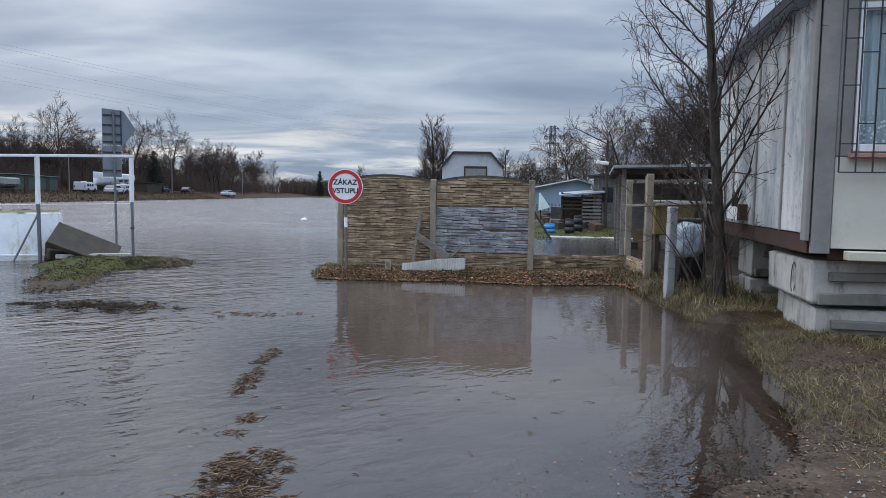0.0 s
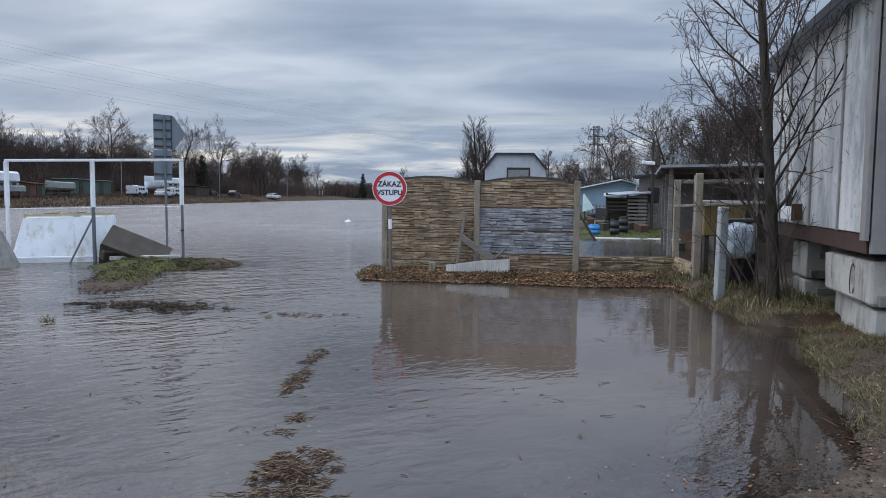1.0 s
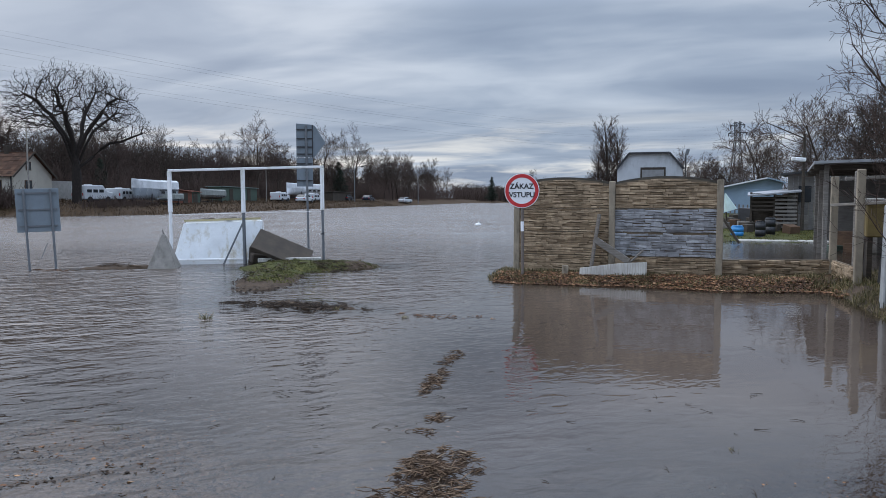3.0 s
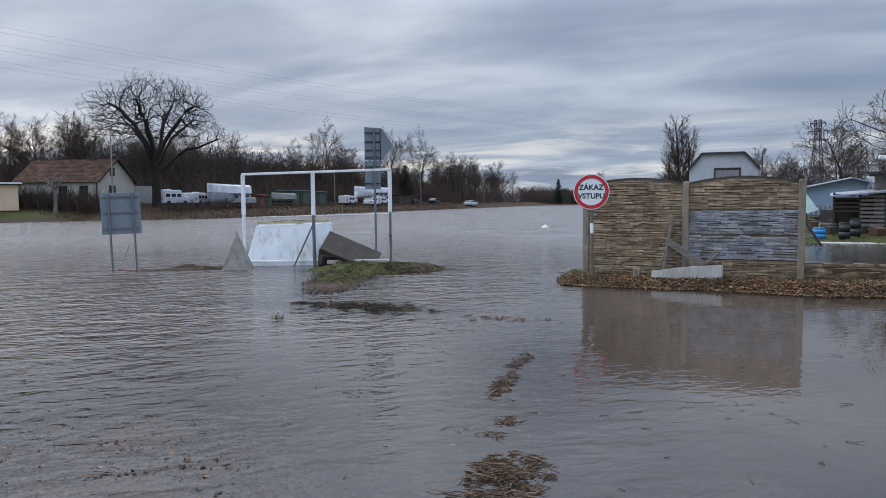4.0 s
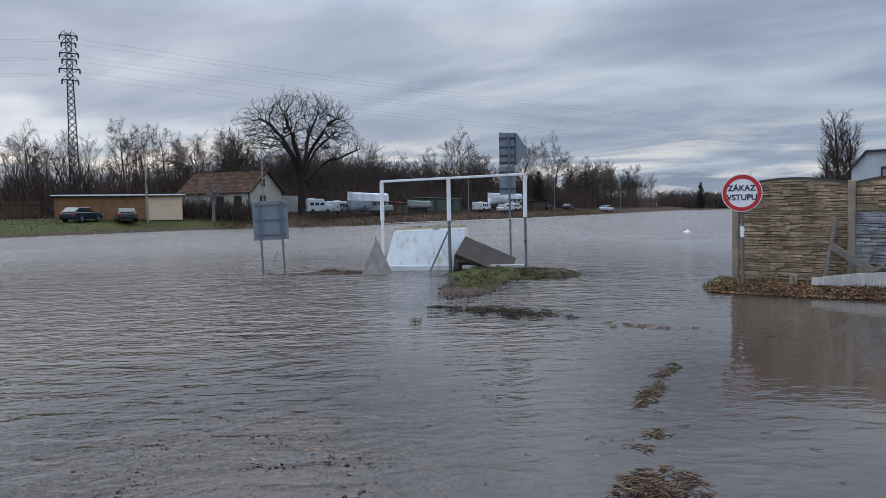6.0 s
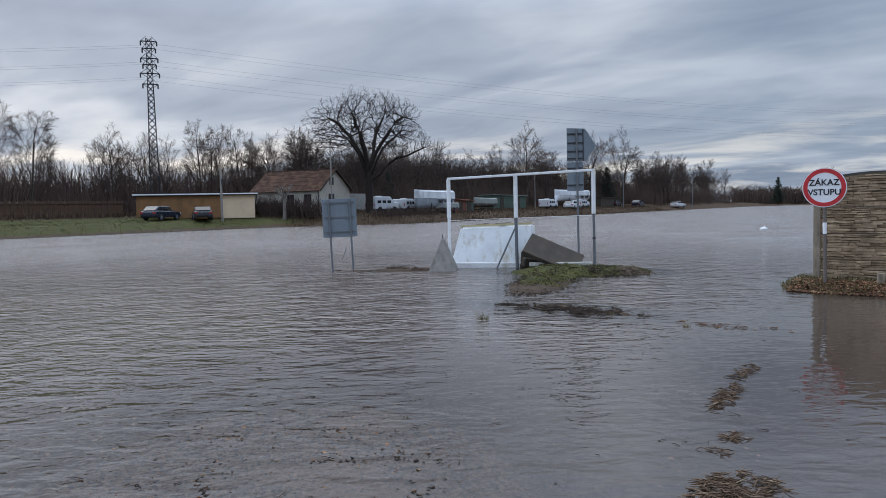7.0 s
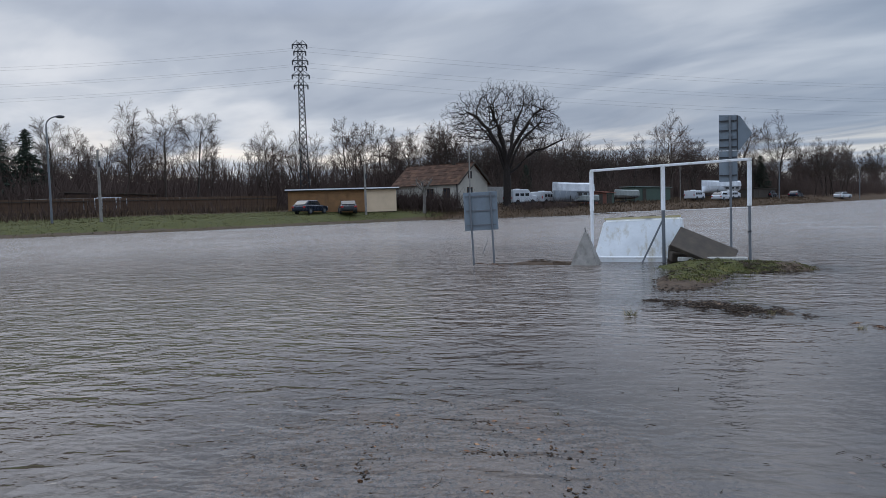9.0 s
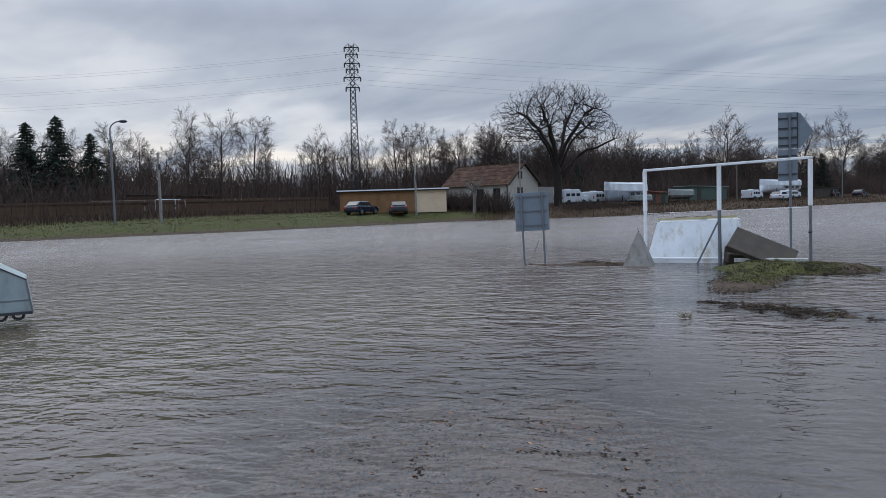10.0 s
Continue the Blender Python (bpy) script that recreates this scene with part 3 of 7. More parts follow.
SX, SY, SZ = -1.99, 14.35, 1.80
sign = thing("no_entry_sign", "round white no-entry sign with red rim on a post", "road sign", at=pose(SX, SY, 0, 0, 0, 4))
bm = rodded((0, 0.012, SZ), (0, 0.024, SZ), 0.352, sides=48)
part("plate", bm, GALV, sign)
bm = rodded((0, 0.004, SZ), (0, 0.0125, SZ), 0.35, sides=48)
part("white_face", bm, WHITE_SIGN, sign, "white reflective face")
bm = bmesh.new()
ring = []
for i in range(48):
    a = 2 * math.pi * i / 48
    ring.append([bm.verts.new((r * math.cos(a), y, SZ + r * math.sin(a))) for r, y in ((0.335, -0.001), (0.265, -0.001), (0.265, 0.004), (0.335, 0.004))])
for i in range(48):
    a, b = ring[i], ring[(i + 1) % 48]
    for k in range(4):
        bm.faces.new((a[k], b[k], b[(k + 1) % 4], a[(k + 1) % 4]))
bmesh.ops.recalc_face_normals(bm, faces=bm.faces[:])
part("red_rim", bm, RED, sign, "red reflective rim")
flat_text("ZÁKAZ", 0.145, BLACK, sign, pose(-0.005, -0.001, SZ + 0.085, 90), "lettering")
flat_text("VSTUPU", 0.145, BLACK, sign, pose(0.0, -0.001, SZ - 0.085, 90), "lettering")
part("post", rodded((0.03, 0.05, -0.4), (0.0, 0.05, SZ + 0.25), 0.030, sides=12), plain("rusty_tube", (0.20, 0.17, 0.15), 0.7, 0.3, dirt=(0.12, 0.06, 0.04)), sign)
part("reflector_sleeve", rodded((0.012, 0.05, 0.98), (0.008, 0.05, 1.18), 0.034, sides=12), WHITE_SIGN, sign, "white sleeve")
for dz in (-0.15, 0.12):
    part("clamp", boxed((0.16, 0.025, 0.04), Matrix.Translation((0, 0.035, SZ + dz))), GALV, sign)

# ---- boards leaning on the wall ----
boards = thing("lumber_pile", "broken grey boards leaning against the wall", "boards")
part("board", beamed((-0.62, 14.80, 0.24), (-0.47, 14.86, 1.32), 0.13, 0.035, 0.004), WOOD_GREY, boards)
part("board", beamed((-0.56, 14.74, 0.82), (0.12, 14.58, 0.38), 0.04, 0.13, 0.004), WOOD_GREY, boards)
part("board", beamed((0.12, 14.68, 0.34), (0.40, 14.80, 0.60), 0.05, 0.03, 0.004), WOOD_GREY, boards)
plank = thing("plank", "bleached white plank lying on edge by the wall", "plank")
bm = prismed([(-0.66, 0.0), (0.2, 0.02), (0.64, 0.0), (0.66, 0.27), (0.1, 0.26), (-0.64, 0.19)], 0.05, pose(-0.18, 14.40, 0.10, -14, -2.5, 2), 0.006)
part("board", bm, WOOD_PALE, plank)
part("stub_block", boxed((0.12, 0.07, 0.22), pose(-1.13, 14.45, 0.08, 0, 4, 10), 0.01), CONCRETE_POST, plank)

# ---- goal frame, signs and rubbish standing in the water ----
goal = thing("goal_frame", "white steel goal frame with chipped paint standing in flood water", "goal frame")
GL, GM, GR = (-10.87, 15.51), (-9.29, 16.26), (-7.51, 17.10)
part("crossbar", beamed((GL[0] - 0.03, GL[1] - 0.015, 2.35), (GR[0] + 0.04, GR[1] + 0.02, 2.47), 0.06, 0.06, 0.008), WHITE_PAINT, goal)
for (x, y), top, cut, lean in ((GL, 2.33, 1.32, 0.0), (GM, 2.38, 1.30, 0.02), (GR, 2.43, 1.36, 0.02)):
    part("upper_post", beamed((x, y, cut), (x, y, top), 0.085, 0.085, 0.01), WHITE_PAINT, goal)
    part("lower_post", rodded((x + lean, y, -0.5), (x, y, cut), 0.034 if x > -9 else 0.042, sides=10), GALV if x > -9.5 else WHITE_PAINT, goal, "grey steel lower tube")
part("stay", rodded((GM[0] - 0.42, GM[1] - 0.30, 0.0), (GM[0] - 0.01, GM[1] - 0.02, 1.05), 0.022, sides=8), GALV, goal)
part("net_cord", rodded((GL[0], GL[1], 1.26), (GR[0], GR[1], 1.33), 0.005, sides=5), WHITE_PAINT, goal)
part("latch", rodded((GR[0] - 0.03, GR[1], 0.74), (GR[0] + 0.04, GR[1] - 0.02, 0.76), 0.03, sides=8), STEEL_DARK, goal)

arrow = thing("direction_sign", "grey back of a tall guide sign with a pointed arrow end", "road sign", at=pose(-9.55, 20.62, 0, 0, 0, 25))
part("upper_panel", prismed([(-0.30, 2.95), (0.19, 2.95), (0.19, 3.95), (-0.30, 3.98)], 0.02, Matrix.Translation((0, 0.04, 0)), 0.004), SIGN_BACK, arrow)
part("arrow_panel", prismed([(0.205, 2.93), (0.27, 2.95), (0.60, 3.40), (0.28, 3.91), (0.205, 3.95)], 0.02, Matrix.Translation((0, 0.045, 0)), 0.004), SIGN_BACK, arrow, "pointed arrow end")
part("lower_panel", prismed([(-0.30, 2.03), (0.20, 2.03), (0.20, 2.92), (-0.30, 2.92)], 0.02, Matrix.Translation((0, 0.05, 0)), 0.004), SIGN_BACK, arrow)
for z in (2.20, 2.72, 3.02, 3.24, 3.50, 3.78):
    part("rail", boxed((0.48, 0.035, 0.032), Matrix.Translation((-0.055, 0.022, z))), STEEL_DARK, arrow)
part("joint_channel", boxed((0.03, 0.03, 1.0), Matrix.Translation((0.197, 0.03, 2.94))), STEEL_DARK, arrow)
for dz in (2.45, 3.35):
    part("clamp", boxed((0.11, 0.05, 0.05), Matrix.Translation((0.01, -0.005, dz)), 0.006), GALV, arrow)
part("pole", rodded((0.03, 0.0, -0.8), (0.0, 0.0, 3.94), 0.034, sides=12), GALV, arrow)

board = thing("sign_board", "grey back of a square sign on two thin legs in water", "road sign", at=pose(-13.05, 13.72, 0, 0, -1.4, 42))
part("panel", boxed((0.88, 0.02, 1.0), Matrix.Translation((0, 0.05, 0.90)), 0.004), SIGN_BACK, board)
for x, lean in ((-0.27, 0.03), (0.27, 0.02)):
    part("leg", rodded((x + lean, 0.0, -0.6), (x, 0.0, 1.88), 0.026, sides=10), GALV, board)
for z in (1.02, 1.40, 1.78):
    part("rail", boxed((0.78, 0.03, 0.035), Matrix.Translation((0, 0.03, z))), GALV, board)
part("broken_stay", rodded((0.0, 0.05, 0.28), (0.14, 0.10, 0.62), 0.008, sides=6), GALV, board)

pyramid = thing("concrete_pyramid", "pale grey concrete pyramid block standing in water", "concrete block", at=pose(-10.72, 15.0, -0.3, 0, 0, 24))
bm = bmesh.new()
bmesh.ops.create_cone(bm, cap_ends=True, segments=4, radius1=0.62, radius2=0.05, depth=1.12, matrix=pose(0, 0, 0.56, 0, 0, 45))
bmesh.ops.bevel(bm, geom=bm.edges[:], offset=0.02, segments=2, affect="EDGES")
part("block", bm, CONCRETE_GREY, pyramid)
part("wire_loop", rodded((0.0, 0, 1.1), (-0.02, 0, 1.22), 0.012, sides=6), STEEL_DARK, pyramid)

tank = thing("overturned_tank", "overturned white enamelled tank with rust streaks and dirt on top", "tank", at=pose(-10.10, 16.37, -0.08, 0, 0, 25) @ Matrix.Diagonal((1.14, 1.0, 1.05, 1.0)))
bm = bmesh.new()
lower = [(-0.98, -0.30), (0.98, -0.30), (1.02, 0.62), (-1.02, 0.62)]
upper = [(-0.74, 0.06), (0.97, 0.02), (0.98, 0.48), (-0.66, 0.52)]
vb = [bm.verts.new((x, y, 0.0)) for x, y in lower] + [bm.verts.new((x, y, 1.10 + 0.05 * (x > 0))) for x, y in upper]
for f in ((3, 2, 1, 0), (4, 5, 6, 7), (0, 1, 5, 4), (1, 2, 6, 5), (2, 3, 7, 6), (3, 0, 4, 7)):
    bm.faces.new([vb[i] for i in f])
bmesh.ops.bevel(bm, geom=bm.edges[:], offset=0.05, segments=3, affect="EDGES")
part("shell", bm, WHITE_HULL, tank, smooth=False)
bm = prismed([(-0.66, 0.34), (0.42, 0.30), (0.42, 0.88), (-0.52, 0.92)], 0.012, Matrix.Translation((0.02, -0.196, 0)) @ Matrix.Rotation(radians(-17), 4, "X") @ Matrix.Translation((0, 0, -0.04)), 0.004)
part("raised_panel", bm, WHITE_HULL, tank)
part("lip", beamed((-1.0, -0.325, 0.19), (1.0, -0.325, 0.19), 0.04, 0.05, 0.01), WHITE_PAINT, tank)
part("edge_strip", beamed((-0.72, 0.04, 1.12), (0.95, 0.0, 1.165), 0.02, 0.05), plain("yellowed_edge", (0.55, 0.47, 0.27), 0.7), tank, "yellowed top edge")
dirt_v, dirt_f = [], []
rd = random.Random(5)
for i in range(26):
    x, y, s = rd.uniform(-0.35, 0.35), rd.uniform(0.1, 0.35), rd.uniform(0.02, 0.06)
    b0 = len(dirt_v)
    for k in range(8):
        dirt_v.append((x + s * (1 if k & 1 else -1) * rd.uniform(0.5, 1.3), y + s * (1 if k & 2 else -1) * rd.uniform(0.5, 1.3), 1.13 + (s if k & 4 else 0) * rd.uniform(0.5, 1.2)))
    dirt_f += [(b0, b0 + 1, b0 + 5, b0 + 4), (b0 + 1, b0 + 3, b0 + 7, b0 + 5), (b0 + 3, b0 + 2, b0 + 6, b0 + 7), (b0 + 2, b0, b0 + 4, b0 + 6), (b0 + 4, b0 + 5, b0 + 7, b0 + 6)]
tagged(soup("dirt", dirt_v, dirt_f, WOOD_DARK, tank), "dark dirt clods", kind="stuff")

slab = thing("concrete_slab", "tilted dark concrete slab resting on rubble at the turf edge", "concrete slab", at=pose(-8.42, 16.55, 0.0, 0, 0, 23))
bm = boxed((1.46, 1.0, 0.10), pose(0.02, -0.05, 0.31, 26, 24, 0), 0.012)
part("slab", bm, CONCRETE_DARK, slab)
part("rubble", boxed((0.34, 0.3, 0.24), pose(-0.62, 0.05, 0.02, 8, 10, 20), 0.03), CONCRETE_DARK, slab)
part("rubble", boxed((0.26, 0.22, 0.34), pose(-0.42, 0.32, 0.02, 0, 0, 60), 0.03), WOOD_BROWN, slab)
part("rubble", boxed((0.30, 0.5, 0.46), pose(-0.72, 0.36, -0.05, 0, 6, 10), 0.03), WOOD_DARK, slab)

kerb = thing("timber_edge", "pale timber edging beam lying along the turf", "beam")
part("beam", beamed((-8.75, 15.95, 0.13), (-7.35, 16.62, 0.13), 0.10, 0.10, 0.012), WOOD_PALE, kerb)

buoy = thing("buoy", "white plastic buoy floating on the flood water", "buoy", at=pose(-8.35, 42.5, 0.03))
bm = bmesh.new()
bmesh.ops.create_uvsphere(bm, u_segments=16, v_segments=10, radius=0.17, matrix=Matrix.Diagonal((1.25, 1.0, 0.62, 1)))
part("float", bm, WHITE_PAINT, buoy, smooth=True)
part("cap", rodded((0.02, 0, 0.08), (0.05, 0, 0.17), 0.05, 0.03, sides=10), WHITE_PAINT, buoy)
rope = thing("floating_rope", "pale rope floating on the water towards the buoy", "rope")
bm = bmesh.new()
for i in range(14):
    a, b = i / 14, (i + 1) / 14
    rod(bm, (-8.4 + 0.2 * a + 0.25 * math.sin(a * 7), 20.5 + 22 * a, 0.003), (-8.4 + 0.2 * b + 0.25 * math.sin(b * 7), 20.5 + 22 * b, 0.003), 0.002, sides=5)
part("cord", bm, CONCRETE_GREY, rope)

trailer = thing("boat_trailer_box", "pale grey sloped sheet-metal box with black hooks beneath", "trailer box", at=pose(-12.32, 1.62, 0, 0, 0, 80))
part("body", prismed([(-1.6, 0.25), (0.42, 0.23), (0.36, 0.72), (0.0, 0.94), (-1.6, 1.02)], 1.2, Matrix(), 0.015), plain("pale_sheet", (0.30, 0.35, 0.345), 0.6, 0.1, vary=0.25, dirt=(0.18, 0.19, 0.18)), trailer)
part("seam", boxed((2.0, 0.012, 0.014), Matrix.Translation((-0.6, -0.004, 0.42))), GALV, trailer)
part("edge_trim", beamed((-0.02, -0.006, 0.945), (0.37, -0.006, 0.722), 0.014, 0.022), STEEL_DARK, trailer)
part("edge_trim", beamed((0.362, -0.006, 0.722), (0.424, -0.006, 0.24), 0.014, 0.022), GALV, trailer)
part("bottom_rail", boxed((2.0, 0.05, 0.04), Matrix.Translation((-0.58, -0.03, 0.22))), STEEL_DARK, trailer)
for x in (0.02, 0.24):
    bm = bmesh.new()
    for i in range(6):
        a, b = math.pi * i / 6, math.pi * (i + 1) / 6
        rod(bm, (x + 0.07 * math.cos(a), -0.01, 0.22 - 0.07 * math.sin(a)), (x + 0.07 * math.cos(b), -0.01, 0.22 - 0.07 * math.sin(b)), 0.02, sides=6)
    part("hook", bm, BLACK_RUBBER, trailer)
part("support_leg", boxed((0.08, 0.08, 0.8), Matrix.Translation((-1.2, 0.5, -0.5))), STEEL_DARK, trailer)

# ---- cabin on concrete blocks ----
ang_cabin = math.degrees(math.atan2(-0.184, 0.983)) 
CABIN = pose(4.08, 8.02, 0, 0, 0, ang_cabin)      # x runs along the front wall, y along the long wall
cabin = thing("cabin", "pale weathered panel cabin on stacked concrete blocks with barred window", "cabin", at=CABIN)


def facade_mat():
    m = Mat("weathered_white_panel", 0.7)
    v = m.coord()
    streak = m.noise(m.coord((1.0, 1.0, 0.32)), 1.7, 7, 0.7)
    b = m.noise(v, 1.3, 5)
    c = m.ramp(streak, (0.34, (0.18, 0.195, 0.205)), (0.48, (0.41, 0.42, 0.415)), (0.62, (0.59, 0.58, 0.555)))
    c = m.mix(m.grey(b, 0.5, 0.72, 0, 0.6), c, (0.25, 0.265, 0.275))
    c = m.mix(m.grey(m.noise(v, 9, 6, 0.7), 0.56, 0.66, 0, 0.6), c, (0.17, 0.17, 0.165))
    m.colour(c).bump(m.noise(v, 22, 4), 0.15, 0.004)
    return m.m


FACADE = facade_mat()
PLASTER = plain("cream_plaster", (0.56, 0.535, 0.46), 0.85, vary=0.12, scale=1.6, dirt=(0.40, 0.38, 0.32))
STEEL_STRIP = plain("grey_steel_strip", (0.27, 0.255, 0.24), 0.6, 0.2, vary=0.25)
ROOF_SHEET = plain("bluish_roof_sheet", (0.34, 0.41, 0.47), 0.5, 0.4, vary=0.2)
LONG, TOP = 5.35, 3.98
cuts = [0.06, 1.07, 2.44, 3.92, 4.55, LONG]
part("body", boxed((3.9, LONG - 0.1, TOP - 1.22), Matrix.Translation((2.02, LONG / 2 + 0.02, 1.20))), PLASTER, cabin)
for a, b in zip(cuts, cuts[1:]):
    part("wall_panel", boxed((0.03, b - a - 0.02, TOP - 1.30), Matrix.Translation((0.045, (a + b) / 2, 1.30)), 0.004), FACADE, cabin)
for a in cuts[1:-1]:
    part("batten", boxed((0.025, 0.05, TOP - 1.30), Matrix.Translation((0.02, a, 1.29)), 0.004), STEEL_STRIP, cabin)
part("corner_strip", boxed((0.05, 0.16, TOP - 1.28), Matrix.Translation((0.015, 0.02, 1.22)), 0.006), STEEL_STRIP, cabin)
part("corner_column", boxed((0.20, 0.06, TOP - 1.08), Matrix.Translation((0.16, -0.035, 1.08)), 0.006), STEEL_STRIP, cabin)
part("chassis_beam", boxed((0.10, LONG, 0.22), Matrix.Translation((0.10, LONG / 2 + 0.05, 1.07)), 0.006), RUST, cabin)
part("chassis_beam", boxed((3.6, 0.10, 0.20), Matrix.Translation((2.1, 0.10, 1.0)), 0.006), RUST, cabin)
part("front_wall", boxed((3.6, 0.05, 1.02), Matrix.Translation((2.07, -0.02, 1.14)), 0.004), PLASTER, cabin, "cream plaster lower wall")
part("front_wall", boxed((0.16, 0.05, 1.86), Matrix.Translation((0.345, -0.02, 2.17)), 0.004), STEEL_STRIP, cabin, "dark grey infill panel")
part("front_wall", boxed((2.0, 0.05, 1.86), Matrix.Translation((2.87, -0.02, 2.17)), 0.004), PLASTER, cabin)
part("sill_board", boxed((3.3, 0.16, 0.10), Matrix.Translation((2.06, -0.12, 1.02)), 0.008), plain("yellowed_board", (0.60, 0.57, 0.44), 0.8, vary=0.15), cabin, "pale yellow board")
# roof: bent sheet over the long eave
outline = [(-0.16, TOP - 0.03), (-0.15, TOP + 0.10), (0.25, TOP + 0.42), (1.0, TOP + 0.62), (2.0, TOP + 0.70), (4.1, TOP + 0.70), (4.1, TOP)]
part("roof", prismed(outline, LONG + 0.25, Matrix.Translation((0, -0.12, 0)), 0.0), ROOF_SHEET, cabin)
part("eave_strip", beamed((-0.175, -0.15, TOP + 0.03), (-0.175, LONG + 0.15, TOP + 0.03), 0.015, 0.12), STEEL_DARK, cabin)
# window with lace curtain and bars
win = part("window", boxed((0.05, 0.05, 1.62), Matrix.Translation((0.475, -0.02, 2.22)), 0.006), WHITE_PAINT, cabin, "white window with lace curtain")
part("frame", boxed((0.08, 0.05, 1.62), Matrix.Translation((1.82, -0.02, 2.22)), 0.006), WHITE_PAINT, win)
part("frame", boxed((1.27, 0.05, 0.08), Matrix.Translation((1.145, -0.02, 2.22)), 0.006), WHITE_PAINT, win)
part("frame", boxed((1.27, 0.05, 0.09), Matrix.Translation((1.145, -0.02, 3.75)), 0.006), WHITE_PAINT, win)
part("frame", boxed((0.06, 0.045, 1.45), Matrix.Translation((1.10, -0.02, 2.30)), 0.006), WHITE_PAINT, win)
glass = Mat("window_glass", 0.03, spec=0.6)
glass.b.inputs["Transmission Weight"].default_value = 1.0
glass.b.inputs["Base Color"].default_value = (0.9, 0.95, 0.95, 1)
for x, w in ((0.79, 0.56), (1.455, 0.65)):
    pane = part("pane", boxed((w, 0.006, 1.45), Matrix.Translation((x, -0.015, 2.30))), glass.m, win)
    pane.visible_shadow = False


def curtain_mat():
    m = Mat("lace_curtain", 0.9)
    v = m.coord((1, 1, 1))
    w = m.n.new("ShaderNodeTexVoronoi")
    w.inputs["Scale"].default_value = 24
    m.l.new(v, w.inputs["Vector"])
    lace = m.ramp(w.outputs["Distance"], (0.2, (0.72, 0.75, 0.77)), (0.45, (0.30, 0.35, 0.38)))
    gauze = m.ramp(m.noise(m.coord((14, 14, 0.6)), 2.0, 3), (0.35, (0.30, 0.35, 0.38)), (0.7, (0.50, 0.55, 0.58)))
    sep = m.n.new("ShaderNodeSeparateXYZ")
    m.l.new(v, sep.inputs[0])
    c = m.mix(m.grey(sep.outputs[2], 2.56, 2.68), lace, gauze)
    m.colour(c)
    return m.m


bm = bmesh.new()
n = 60
prev = None
for i in range(n + 1):
    x, y = 0.5 + 1.3 * i / n, 0.035 + 0.014 * math.sin(i * 0.9) + 0.006 * math.sin(i * 2.3)
    cur = [bm.verts.new((x, y, 2.30)), bm.verts.new((x, y, 3.75))]
    if prev:
        bm.faces.new((prev[0], cur[0], cur[1], prev[1]))
    prev = cur
part("curtain", bm, curtain_mat(), win, "pale lace curtain", smooth=True)
part("outer_sill", boxed((1.55, 0.12, 0.05), Matrix.Translation((1.17, -0.09, 2.15)), 0.006), plain("faded_red_sill", (0.42, 0.22, 0.19), 0.7), win, "faded red sill")
grille = part("grille", boxed((1.7, 0.012, 0.014), Matrix.Translation((1.12, -0.16, 1.98))), STEEL_DARK, cabin, "black welded window bars")
GX = [0.27 + 0.17 * i for i in range(11)]
for x in GX:
    part("bar", boxed((0.014, 0.014, 1.92), Matrix.Translation((x, -0.16, 1.99))), STEEL_DARK, grille)
for z in (3.73, 3.84):
    part("bar", boxed((1.7, 0.012, 0.012), Matrix.Translation((1.12, -0.165, z))), STEEL_DARK, grille)
# staggered short bars between the uprights
for i in range(10):
    for z in ((2.29, 2.92, 3.42), (2.51, 3.27), (2.29, 2.88, 3.46), (2.51, 3.30))[i % 4]:
        part("short_bar", boxed((0.17, 0.011, 0.012), Matrix.Translation((GX[i] + 0.085, -0.162, z))), STEEL_DARK, grille)

# blocks under the cabin: a group of loose castings
RIB = plain("damp_concrete", (0.20, 0.19, 0.165), 0.92, vary=0.35, scale=3, dirt=(0.07, 0.065, 0.05), bump=0.5)
block_group = "concrete blocks under the cabin"


def footing(x, y, z, w, l, h, turn, label):
    b = thing("concrete_block", label, "concrete block", block_group, at=CABIN @ pose(x, y, z, random.uniform(-1, 1), random.uniform(-1, 1), turn))
    bm = boxed((w, l, h), None, 0.03)
    for v in bm.verts:
        v.co += Vector((random.uniform(-0.012, 0.012), random.uniform(-0.012, 0.012), random.uniform(-0.008, 0.008)))
    part("block", bm, CONCRETE, b)
    bm = boxed((w - 0.2, 0.10, 0.10), Matrix.Translation((0.08, -l / 2 - 0.03, h * 0.55)), 0.01)
    part("rib", bm, RIB, b)
    part("rib", boxed((w - 0.1, 0.07, 0.13), Matrix.Translation((0.02, -l / 2 - 0.02, 0.0)), 0.01), RIB, b)
    return b


footing(1.10, 1.00, 0.50, 1.95, 1.70, 0.50, 1.5, "pale cracked concrete footing block beneath the cabin corner")
footing(1.18, 1.02, -0.06, 1.90, 1.75, 0.50, -2.0, "pale concrete footing block standing in wet ground")
footing(0.95, 4.2, 0.42, 1.3, 0.8, 0.58, 2.0, "grey concrete footing block beneath the cabin middle")
footing(0.98, 4.2, -0.1, 1.3, 0.85, 0.48, -2.0, "grey concrete footing block standing in wet ground")
part("dark_floor", boxed((3.7, LONG - 0.2, 0.06), Matrix.Translation((2.05, LONG / 2, 1.12))), WOOD_DARK, cabin)
loose = thing("cable_loop", "thin cable loop hanging from the cabin corner", "cable")
bm = bmesh.new()
pts = [CABIN @ Vector((0.09 + 0.05 * math.sin(a), 0.62 + 0.09 * math.sin(a) , 0.92 - 0.19 * (1 - math.cos(a)))) for a in np.linspace(-2.6, 2.6, 12)]
for a, b in zip(pts, pts[1:]):
    rod(bm, a, b, 0.006, sides=5)
part("cable", bm, STEEL_DARK, loose)
